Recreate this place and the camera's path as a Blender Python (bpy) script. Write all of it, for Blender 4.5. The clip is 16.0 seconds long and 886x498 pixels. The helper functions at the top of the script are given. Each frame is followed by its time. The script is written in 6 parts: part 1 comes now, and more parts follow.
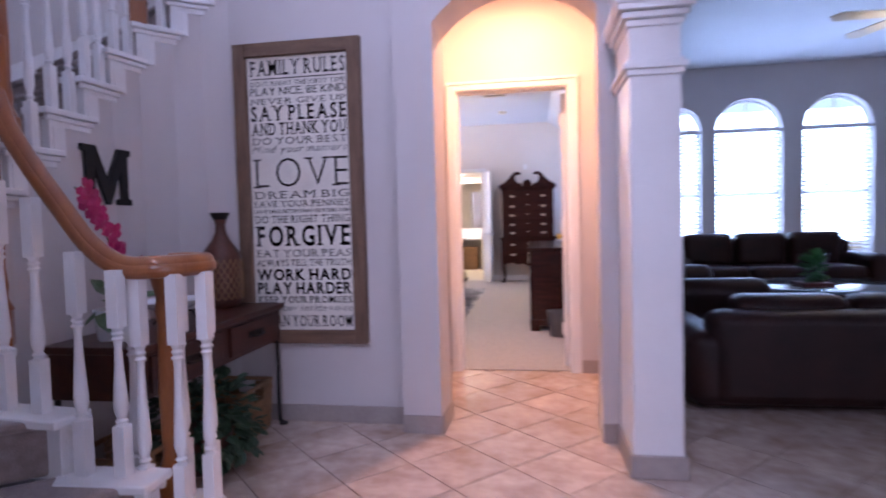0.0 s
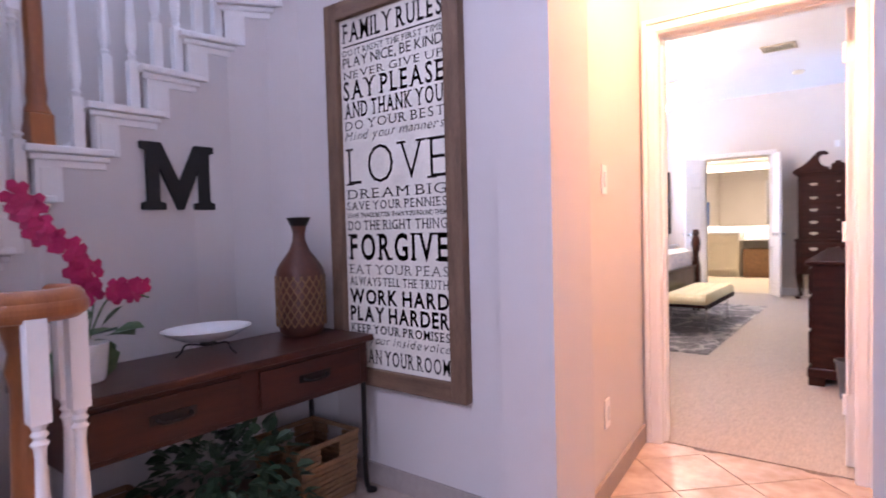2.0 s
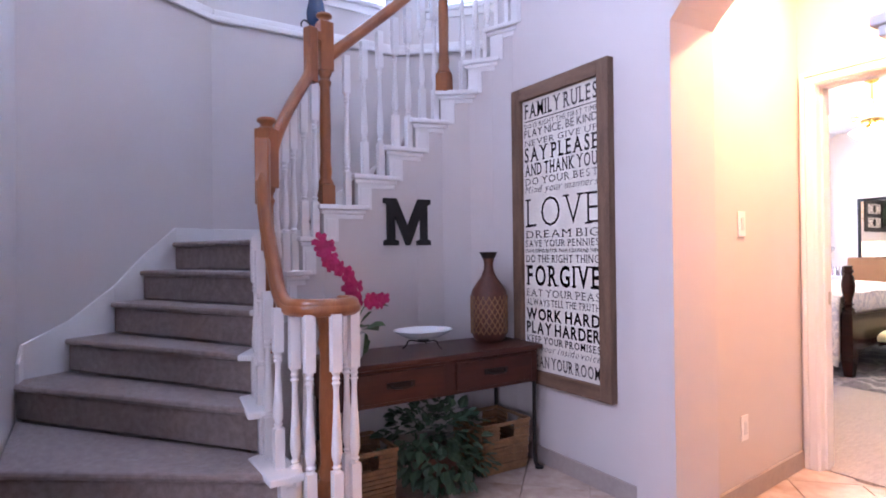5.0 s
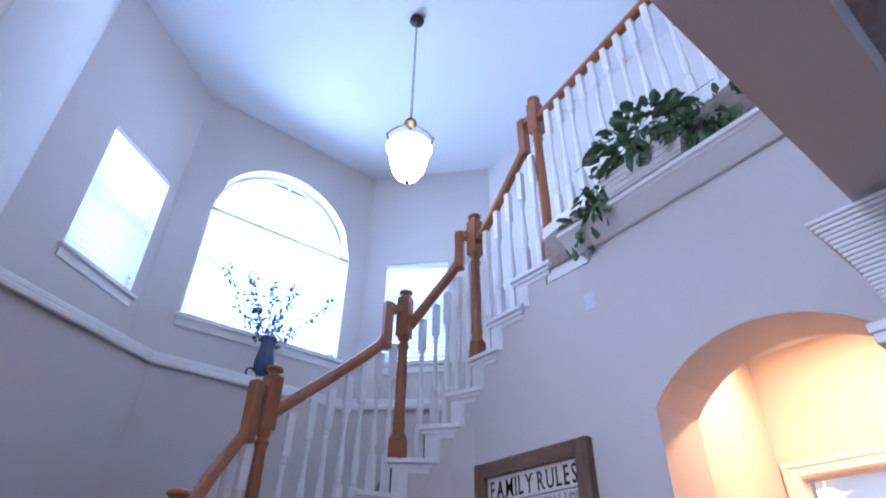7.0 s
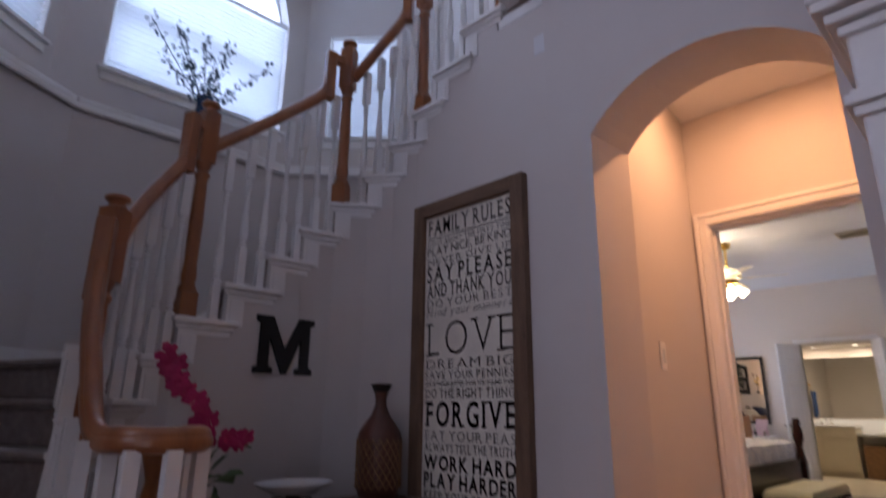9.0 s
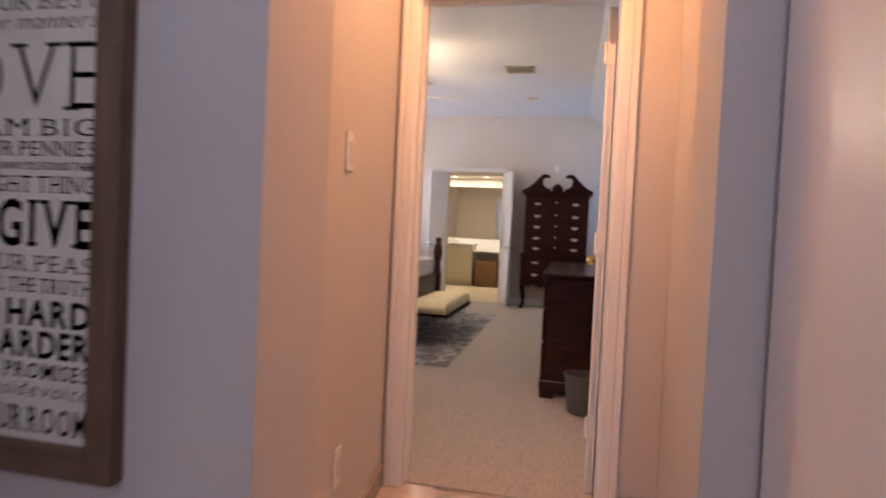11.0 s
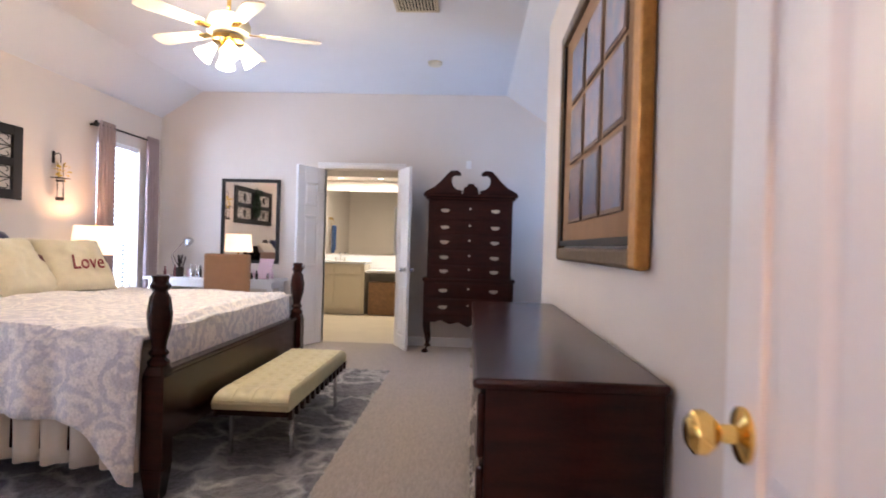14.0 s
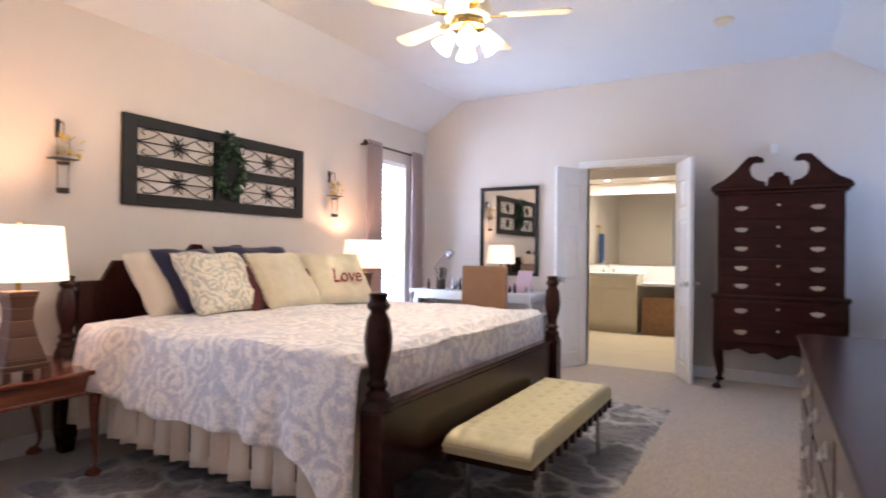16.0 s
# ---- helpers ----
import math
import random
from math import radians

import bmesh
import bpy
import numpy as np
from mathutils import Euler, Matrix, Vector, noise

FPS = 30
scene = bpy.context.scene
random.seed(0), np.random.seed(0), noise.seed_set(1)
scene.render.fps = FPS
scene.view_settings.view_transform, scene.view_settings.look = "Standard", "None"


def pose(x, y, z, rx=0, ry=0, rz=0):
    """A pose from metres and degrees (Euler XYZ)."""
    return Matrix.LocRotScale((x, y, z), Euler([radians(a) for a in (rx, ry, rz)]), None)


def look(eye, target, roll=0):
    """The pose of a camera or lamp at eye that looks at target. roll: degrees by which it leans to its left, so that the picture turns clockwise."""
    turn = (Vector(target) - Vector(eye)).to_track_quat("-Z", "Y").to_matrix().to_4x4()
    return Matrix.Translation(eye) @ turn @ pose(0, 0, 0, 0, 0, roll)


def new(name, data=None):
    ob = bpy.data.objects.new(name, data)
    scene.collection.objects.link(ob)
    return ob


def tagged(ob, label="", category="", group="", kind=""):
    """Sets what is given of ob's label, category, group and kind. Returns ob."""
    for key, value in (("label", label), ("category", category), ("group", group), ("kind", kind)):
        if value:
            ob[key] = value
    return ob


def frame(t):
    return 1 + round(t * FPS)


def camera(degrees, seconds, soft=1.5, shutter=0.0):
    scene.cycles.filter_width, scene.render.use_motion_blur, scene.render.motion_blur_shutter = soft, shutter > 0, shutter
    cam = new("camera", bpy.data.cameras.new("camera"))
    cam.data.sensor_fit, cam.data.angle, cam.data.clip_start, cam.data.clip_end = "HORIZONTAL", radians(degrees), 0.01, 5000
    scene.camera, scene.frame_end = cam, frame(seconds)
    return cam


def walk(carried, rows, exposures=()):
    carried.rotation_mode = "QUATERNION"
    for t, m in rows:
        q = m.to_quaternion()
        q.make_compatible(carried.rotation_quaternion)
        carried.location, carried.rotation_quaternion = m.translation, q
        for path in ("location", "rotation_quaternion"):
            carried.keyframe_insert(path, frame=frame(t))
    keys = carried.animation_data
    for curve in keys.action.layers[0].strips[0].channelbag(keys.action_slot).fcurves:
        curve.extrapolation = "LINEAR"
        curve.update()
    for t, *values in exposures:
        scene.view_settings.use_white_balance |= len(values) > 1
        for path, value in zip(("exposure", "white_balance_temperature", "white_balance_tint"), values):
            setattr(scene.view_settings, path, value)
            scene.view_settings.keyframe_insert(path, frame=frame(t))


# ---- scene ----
cam = camera(75.8, 16.0, 1.8, 0.5)
PATH = [
    (0, (0.648, 0.539, 1.101), (0.334, 2.512, 1.018), -1.5),
    (0.5, (0.648, 0.962, 1.093), (-0.028, 2.843, 1.021), -1.6),
    (1, (0.702, 1.347, 1.107), (-0.199, 3.132, 1.034), -1.4),
    (1.5, (0.882, 1.657, 1.121), (-0.174, 3.354, 1.056), -1.5),
    (2, (0.982, 1.804, 1.141), (-0.233, 3.391, 1.065), -1.5),
    (2.5, (1.221, 1.764, 1.121), (-0.206, 3.165, 1.066), -1.5),
    (3, (1.463, 1.643, 1.091), (-0.129, 2.853, 1.04), -1.2),
    (3.2, (1.542, 1.608, 1.063), (-0.109, 2.736, 1.017), -1.2),
    (5.3, (1.639, 1.42, 1.24), (-0.063, 2.47, 1.276), -0.3),
    (5.5, (1.619, 1.416, 1.264), (-0.036, 2.523, 1.447), -0.3),
    (6, (1.548, 1.402, 1.315), (0.002, 2.549, 1.855), -0.3),
    (6.5, (1.407, 1.474, 1.375), (-0.012, 2.566, 2.267), 0.4),
    (7, (1.312, 1.487, 1.408), (0.017, 2.518, 2.532), 0.8),
    (7.5, (1.223, 1.499, 1.378), (-0.001, 2.522, 2.585), 1.1),
    (8, (1.218, 1.575, 1.248), (-0.005, 2.637, 2.422), 1.2),
    (8.5, (1.236, 1.621, 1.147), (-0.094, 2.834, 2.021), 0.9),
    (9, (1.211, 1.612, 1.08), (-0.163, 2.958, 1.626), 0.6),
    (9.5, (1.145, 1.604, 1.05), (-0.083, 3.16, 1.322), 1.1),
    (10, (1.025, 1.78, 1.017), (0.031, 3.514, 1.09), 1.4),
    (12.3, (0.552, 3.563, 1.185), (0.573, 5.562, 1.114), 2.5),
    (12.5, (0.559, 3.752, 1.182), (0.577, 5.751, 1.119), 2.2),
    (13, (0.559, 4.148, 1.192), (0.572, 6.147, 1.144), 2),
    (13.5, (0.544, 4.486, 1.186), (0.523, 6.486, 1.158), 1.8),
    (14, (0.576, 4.799, 1.199), (0.477, 6.797, 1.190), 1.6),
    (14.5, (0.577, 5.027, 1.189), (0.283, 7.006, 1.192), 1.2),
    (15, (0.531, 5.250, 1.190), (0.038, 7.188, 1.203), 1),
    (15.5, (0.488, 5.442, 1.191), (-0.262, 7.296, 1.202), 0.8),
    (16, (0.474, 5.530, 1.194), (-0.517, 7.268, 1.204), 0.6),
]
EXPOSURES = [(0, 0.75, 5800, 29), (0.6, 0.95, 5900, 29), (1.5, 1.2, 6100, 27), (5.4, 1.5, 6000, 22), (6.5, 0.95, 5500, 16), (7.3, 0.45, 5500, 14), (8.0, 0.05, 5700, 15), (8.6, -0.4, 6100, 16), (9.3, -0.8, 6900, 21), (10.2, -0.4, 7000, 21), (12.4, 0.25, 6900, 15), (13.2, 0.2, 6500, 16), (14.5, 0.38, 6000, 17), (16.0, 0.36, 6000, 16)]
walk(cam, [(t, look(eye, target, roll)) for t, eye, target, roll in PATH], EXPOSURES)
# ---------- world, sun, window light, exposure ----------
world = bpy.data.worlds.new("sky")
scene.world = world
world.use_nodes = True
wn = world.node_tree.nodes
sky = wn.new("ShaderNodeTexSky")
sky.sky_type, sky.sun_disc = "NISHITA", False
sky.sun_elevation, sky.sun_rotation = radians(75), radians(100)
world.node_tree.links.new(sky.outputs[0], wn["Background"].inputs[0])
wn["Background"].inputs[1].default_value = 0.15
sun = new("sun", bpy.data.lights.new("sun", "SUN"))
sun.data.energy, sun.data.angle, sun.data.color = 2.5, radians(0.5), (1, 0.95, 0.88)
sun.matrix_world = look((0, 0, 20), (-5, 0.9, 0))


def window_light(name, at, facing, w, h, power, color=(0.62, 0.78, 1.0)):
    ob = new(name, bpy.data.lights.new(name, "AREA"))
    ob.data.shape, ob.data.size, ob.data.size_y = "RECTANGLE", w, h
    ob.data.energy, ob.data.color = power, color
    a = Vector(at)
    ob.matrix_world = look(a, a + Vector(facing))
    return ob


def bulb(name, at, power, color, size=0.05):
    ob = new(name, bpy.data.lights.new(name, "POINT"))
    ob.data.energy, ob.data.color, ob.data.shadow_soft_size = power, color, size
    ob.location = at
    return ob


COOL, WARM = (0.50, 0.69, 1.0), (1.0, 0.60, 0.30)
window_light("bay_light_centre", (-3.78, 3.17, 4.6), (1, 0, -0.3), 1.9, 2.2, 170, COOL)
window_light("bay_light_left", (-3.22, 1.42, 4.2), (0.77, 0.64, -0.5), 1.1, 1.4, 45, COOL)
window_light("bay_light_right", (-3.06, 4.80, 4.2), (0.66, -0.75, -0.5), 1.1, 1.4, 28, COOL)
window_light("family_light", (4.2, 9.98, 1.7), (0, -1, -0.05), 3.6, 2.0, 130, (0.5, 0.7, 1.0))
# Two added fill lamps in unseen entry openings, to brighten the foyer walls.
window_light("entry_fill_high", (0.45, -1.96, 3.9), (-0.1, 1, -0.3), 1.3, 2.0, 80, (0.74, 0.79, 1.0))
window_light("entry_fill_low", (3.4, -1.96, 1.5), (-0.6, 1, 0.05), 1.8, 1.8, 26, (0.80, 0.82, 1.0))
window_light("bedroom_light", (-3.46, 10.8, 1.3), (1, 0, 0), 0.75, 1.8, 60, (0.66, 0.8, 1.0))
# Added lamp in an unseen window, to brighten the near side of the bed.
window_light("bedroom_light_added", (-3.46, 5.92, 1.3), (1, 0, 0), 0.75, 1.8, 38, (0.66, 0.8, 1.0))
window_light("alcove_light", (2.56, 10.5, 1.5), (-1, 0, 0), 1.0, 1.6, 22, (0.45, 0.65, 1.0))

# ---------- materials ----------
def material(name, color, rough=0.6, metal=0.0, vary=0.08, scale=6.0, grain=120.0, bump=0.05, sheen=0.0, coat=0.0, stretch=None, second=None, emit=None, power=0.0, per_object=0.0):
    m = bpy.data.materials.new(name)
    m.use_nodes = True
    n, l = m.node_tree.nodes, m.node_tree.links
    b = n["Principled BSDF"]
    b.inputs["Roughness"].default_value, b.inputs["Metallic"].default_value = rough, metal
    b.inputs["Sheen Weight"].default_value, b.inputs["Coat Weight"].default_value = sheen, coat
    tc = n.new("ShaderNodeTexCoord")
    mp = n.new("ShaderNodeMapping")
    l.new(tc.outputs["Object"], mp.inputs[0])
    if per_object:
        # each piece is cut from another part of the slab
        oi0, far_off = n.new("ShaderNodeObjectInfo"), n.new("ShaderNodeVectorMath")
        far_off.operation, far_off.inputs[1].default_value = "SCALE", (0, 0, 0)
        cx = n.new("ShaderNodeCombineXYZ")
        l.new(oi0.outputs["Random"], cx.inputs[0]), l.new(oi0.outputs["Random"], cx.inputs[2])
        l.new(cx.outputs[0], far_off.inputs[0])
        far_off.inputs["Scale"].default_value = 37.0
        l.new(far_off.outputs[0], mp.inputs["Location"])
    if stretch:
        mp.inputs["Scale"].default_value = stretch
    big, fine = n.new("ShaderNodeTexNoise"), n.new("ShaderNodeTexNoise")
    big.inputs["Scale"].default_value, big.inputs["Detail"].default_value = scale, 5
    fine.inputs["Scale"].default_value, fine.inputs["Detail"].default_value = grain, 3
    l.new(mp.outputs[0], big.inputs[0]), l.new(mp.outputs[0], fine.inputs[0])
    c2 = second or tuple(max(0, c * (1 - vary)) for c in color)
    c1 = color if second else tuple(min(1, c * (1 + vary)) for c in color)
    mx = n.new("ShaderNodeMix")
    mx.data_type = "RGBA"
    mx.inputs[6].default_value, mx.inputs[7].default_value = (*c1, 1), (*c2, 1)
    add = n.new("ShaderNodeMath")
    add.operation = "MULTIPLY_ADD"
    add.inputs[1].default_value, add.inputs[2].default_value = 0.35, 0.0
    l.new(fine.outputs[0], add.inputs[0])
    sm = n.new("ShaderNodeMath")
    sm.operation = "MULTIPLY_ADD"
    sm.inputs[1].default_value = 0.65
    l.new(big.outputs[0], sm.inputs[0]), l.new(add.outputs[0], sm.inputs[2])
    rp = n.new("ShaderNodeMapRange")
    rp.inputs[1].default_value, rp.inputs[2].default_value = 0.3, 0.7
    l.new(sm.outputs[0], rp.inputs[0]), l.new(rp.outputs[0], mx.inputs[0])
    col = mx.outputs[2]
    if per_object:
        oi, hs, mr = n.new("ShaderNodeObjectInfo"), n.new("ShaderNodeHueSaturation"), n.new("ShaderNodeMapRange")
        mr.inputs[3].default_value, mr.inputs[4].default_value = 1 - per_object, 1 + per_object
        l.new(oi.outputs["Random"], mr.inputs[0]), l.new(mr.outputs[0], hs.inputs["Value"]), l.new(col, hs.inputs["Color"])
        col = hs.outputs[0]
    l.new(col, b.inputs["Base Color"])
    if bump:
        bp = n.new("ShaderNodeBump")
        bp.inputs["Strength"].default_value, bp.inputs["Distance"].default_value = min(1, bump * 4), 0.004
        l.new(fine.outputs[0], bp.inputs["Height"]), l.new(bp.outputs[0], b.inputs["Normal"])
    if emit:
        b.inputs["Emission Color"].default_value, b.inputs["Emission Strength"].default_value = (*emit, 1), power
    return m


PAINT = material("greige wall paint", (0.60, 0.56, 0.55), 0.75, vary=0.03, scale=2, grain=220, bump=0.03)
PAINT_BED = material("beige bedroom wall paint", (0.66, 0.60, 0.55), 0.75, vary=0.03, scale=2, grain=220, bump=0.03)
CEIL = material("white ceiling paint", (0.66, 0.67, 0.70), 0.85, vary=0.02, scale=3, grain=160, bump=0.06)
TRIM = material("white gloss trim paint", (0.78, 0.77, 0.77), 0.35, vary=0.03, scale=5, grain=60, bump=0.01)
OAK = material("honey oak", (0.36, 0.125, 0.035), 0.28, vary=0.2, scale=4, grain=60, bump=0.02, coat=0.3, stretch=(4, 4, 0.6), second=(0.21, 0.065, 0.02))
CHERRY = material("dark cherry wood", (0.042, 0.011, 0.008), 0.2, scale=5, grain=70, bump=0.02, coat=0.03, stretch=(1, 6, 6), second=(0.016, 0.005, 0.005))
TABLEWOOD = material("reddish brown table wood", (0.072, 0.019, 0.010), 0.38, scale=5, grain=70, bump=0.02, coat=0.05, stretch=(6, 0.8, 6), second=(0.026, 0.008, 0.006))
BARN = material("weathered barn wood", (0.22, 0.13, 0.08), 0.7, scale=6, grain=50, bump=0.15, stretch=(5, 5, 0.7), second=(0.10, 0.058, 0.038))
BARNH = material("weathered barn wood rail", (0.22, 0.13, 0.08), 0.7, scale=6, grain=50, bump=0.15, stretch=(0.7, 5, 5), second=(0.10, 0.058, 0.038))
CANVAS = material("cream sign panel", (0.72, 0.67, 0.60), 0.7, vary=0.06, scale=9, grain=90, bump=0.03)
INK = material("dark brown ink", (0.045, 0.032, 0.032), 0.7, vary=0.5, scale=40, grain=200, bump=0.0)
BLACK = material("black painted wood", (0.008, 0.008, 0.009), 0.7, vary=0.3, bump=0.02)
IRON = material("dark wrought iron", (0.022, 0.018, 0.017), 0.5, 0.6, vary=0.3, bump=0.05)
STAIRCARPET = material("grey brown loop stair carpet", (0.38, 0.30, 0.275), 0.95, scale=30, grain=230, bump=0.4, sheen=0.3, second=(0.20, 0.155, 0.145))
CARPET = material("beige ribbed carpet", (0.48, 0.41, 0.35), 0.95, scale=110, grain=260, bump=0.35, sheen=0.3, second=(0.29, 0.245, 0.21), stretch=(1, 0.16, 1))
TILE = material("cream marble tile", (0.66, 0.55, 0.48), 0.24, scale=4.5, grain=16, bump=0.005, second=(0.36, 0.25, 0.19), per_object=0.10)
GROUT = material("brown grout", (0.40, 0.31, 0.25), 0.9)
STONE = material("beige stone base tile", (0.42, 0.36, 0.33), 0.5, scale=6, grain=40, second=(0.32, 0.27, 0.25))
BRASS = material("polished brass", (0.85, 0.58, 0.18), 0.16, 1.0, vary=0.05, bump=0)
CHROME = material("brushed chrome", (0.62, 0.62, 0.63), 0.22, 1.0, vary=0.05, bump=0)
PULL = material("aged silver brass pull", (0.55, 0.50, 0.42), 0.3, 1.0, vary=0.1, bump=0)
CHERRY.node_tree.nodes["Principled BSDF"].inputs["Specular IOR Level"].default_value = 0.25
TABLEWOOD.node_tree.nodes["Principled BSDF"].inputs["Specular IOR Level"].default_value = 0.3
PORCELAIN = material("white glazed ceramic", (0.75, 0.77, 0.80), 0.15, vary=0.03, bump=0)
TERRA = material("copper brown vase glaze", (0.13, 0.038, 0.02), 0.4, scale=8, grain=60, second=(0.05, 0.018, 0.013))
RATTAN = material("woven rattan", (0.30, 0.16, 0.07), 0.7, scale=25, grain=110, bump=0.3, second=(0.17, 0.095, 0.045))
LEAF = material("green houseplant leaf", (0.04, 0.12, 0.045), 0.45, scale=16, grain=60, second=(0.17, 0.26, 0.13), per_object=0.3)
DARKLEAF = material("dark green ivy leaf", (0.022, 0.06, 0.03), 0.45, scale=12, grain=60, second=(0.05, 0.10, 0.05))
PETAL = material("magenta orchid petal", (0.50, 0.015, 0.13), 0.55, scale=20, second=(0.30, 0.01, 0.08))
SLAT = material("white blind slat", (0.85, 0.86, 0.88), 0.5, vary=0.02, bump=0, emit=None)
LEATHER = material("dark brown leather", (0.036, 0.012, 0.009), 0.38, scale=5, grain=140, bump=0.12, second=(0.012, 0.005, 0.005))
LEATHER.node_tree.nodes["Principled BSDF"].inputs["Specular IOR Level"].default_value = 0.25
CREAM = material("pale cream leather", (0.66, 0.60, 0.36), 0.42, scale=6, grain=120, bump=0.05, second=(0.56, 0.50, 0.30))
LINEN = material("pleated cream bed skirt", (0.66, 0.57, 0.46), 0.9, scale=5, grain=260, bump=0.1, sheen=0.2)
PILLOW = material("cream ruffled pillow fabric", (0.66, 0.60, 0.43), 0.9, scale=18, grain=200, bump=0.15, sheen=0.3, second=(0.56, 0.50, 0.37))
NAVY = material("navy pillow fabric", (0.02, 0.02, 0.06), 0.9, bump=0.1, sheen=0.3)
MAROON = material("maroon pillow fabric", (0.12, 0.025, 0.03), 0.85, bump=0.1, sheen=0.3)
RUST = material("brown upholstery", (0.36, 0.20, 0.11), 0.8, scale=12, bump=0.1)
GOLD = material("gilt picture frame", (0.55, 0.27, 0.06), 0.4, 0.35, scale=22, grain=60, bump=0.4, second=(0.34, 0.15, 0.03))
MATBOARD = material("brown mat board", (0.25, 0.145, 0.075), 0.85, scale=8, grain=120)
BATHTILE = material("pale bathroom floor tile", (0.62, 0.55, 0.42), 0.35, scale=4)
BLUE = material("blue towel", (0.02, 0.07, 0.22), 0.95, bump=0.3, sheen=0.3)
CURTAIN = material("mauve grey curtain fabric", (0.33, 0.26, 0.27), 0.85, scale=6, grain=180, bump=0.1, sheen=0.3)
GALV = material("galvanised basket metal", (0.12, 0.115, 0.12), 0.5, 0.6, scale=20, bump=0.1)
# Dark plastic colour, also painted as shade behind the vent slats.
DARK = material("dark plastic and duct shade", (0.02, 0.015, 0.013), 0.9)
GLOW = material("frosted lit glass", (0.9, 0.85, 0.75), 0.4, emit=(1.0, 0.80, 0.50), power=5.0)
GLOWFAN = material("bright frosted fan shade", (0.9, 0.88, 0.8), 0.4, emit=(1.0, 0.90, 0.66), power=18.0)
LAMPSHADE = material("lit cream lamp shade", (0.85, 0.76, 0.64), 0.8, grain=260, bump=0.08, emit=(1.0, 0.72, 0.50), power=1.1)
PINKTHING = material("pale pink plastic", (0.6, 0.42, 0.48), 0.5)


def mirror_glass(name, tint=(0.86, 0.88, 0.88)):
    m = bpy.data.materials.new(name)
    m.use_nodes = True
    b = m.node_tree.nodes["Principled BSDF"]
    b.inputs["Base Color"].default_value, b.inputs["Metallic"].default_value, b.inputs["Roughness"].default_value = (*tint, 1), 1, 0.02
    return m


MIRROR = mirror_glass("mirror")


def pane_glass():
    m = bpy.data.materials.new("window glass")
    m.use_nodes = True
    b = m.node_tree.nodes["Principled BSDF"]
    b.inputs["Transmission Weight"].default_value, b.inputs["Roughness"].default_value, b.inputs["IOR"].default_value = 1, 0.0, 1.1
    b.inputs["Base Color"].default_value = (0.96, 0.98, 1, 1)
    return m


GLASS = pane_glass()


def pattern(name, base, ink, scale, rough=0.9, kind="damask", lo=0.44, hi=0.52, bump=0.3, warp_by=0.12):
    """Fabric with a woven or tufted figure."""
    m = bpy.data.materials.new(name)
    m.use_nodes = True
    n, l = m.node_tree.nodes, m.node_tree.links
    b = n["Principled BSDF"]
    b.inputs["Roughness"].default_value, b.inputs["Sheen Weight"].default_value = rough, 0.3
    tc = n.new("ShaderNodeTexCoord")
    warp = n.new("ShaderNodeTexNoise")
    warp.inputs["Scale"].default_value = scale * 1.2
    vadd = n.new("ShaderNodeMix")
    vadd.data_type = "VECTOR"
    vadd.inputs[0].default_value = warp_by
    l.new(tc.outputs["Object"], warp.inputs[0]), l.new(tc.outputs["Object"], vadd.inputs[4]), l.new(warp.outputs["Color"], vadd.inputs[5])
    v = n.new("ShaderNodeTexVoronoi")
    v.feature = "DISTANCE_TO_EDGE" if kind == "trellis" else "F1"
    v.inputs["Scale"].default_value = scale
    l.new(vadd.outputs[1], v.inputs[0])
    src = v.outputs["Distance"]
    if kind == "damask":
        sn = n.new("ShaderNodeMath")
        sn.operation, sn.inputs[1].default_value = "MULTIPLY", 30
        s2 = n.new("ShaderNodeMath")
        s2.operation = "SINE"
        nz = n.new("ShaderNodeTexNoise")
        nz.inputs["Scale"].default_value, nz.inputs["Detail"].default_value = scale * 5, 4
        l.new(tc.outputs["Object"], nz.inputs[0])
        l.new(src, sn.inputs[0]), l.new(sn.outputs[0], s2.inputs[0])
        s3 = n.new("ShaderNodeMath")
        s3.operation, s3.inputs[1].default_value = "MULTIPLY_ADD", 0.13
        l.new(s2.outputs[0], s3.inputs[0]), l.new(nz.outputs[0], s3.inputs[2])
        src = s3.outputs[0]
    rp = n.new("ShaderNodeMapRange")
    rp.inputs[1].default_value, rp.inputs[2].default_value = lo, hi
    l.new(src, rp.inputs[0])
    fine = n.new("ShaderNodeTexNoise")
    fine.inputs["Scale"].default_value, fine.inputs["Detail"].default_value = 90, 4
    l.new(tc.outputs["Object"], fine.inputs[0])
    mx, mx2 = n.new("ShaderNodeMix"), n.new("ShaderNodeMix")
    mx.data_type = mx2.data_type = "RGBA"
    mx.inputs[6].default_value, mx.inputs[7].default_value = (*ink, 1), (*base, 1)
    l.new(rp.outputs[0], mx.inputs[0])
    mx2.blend_type, mx2.inputs[0].default_value = "MULTIPLY", 0.55
    l.new(mx.outputs[2], mx2.inputs[6]), l.new(fine.outputs[0], mx2.inputs[7])
    gain = n.new("ShaderNodeHueSaturation")
    gain.inputs["Value"].default_value = 1.5
    l.new(mx2.outputs[2], gain.inputs["Color"]), l.new(gain.outputs[0], b.inputs["Base Color"])
    bp = n.new("ShaderNodeBump")
    bp.inputs["Strength"].default_value, bp.inputs["Distance"].default_value = bump, 0.01
    l.new(fine.outputs[0], bp.inputs["Height"]), l.new(bp.outputs[0], b.inputs["Normal"])
    return m


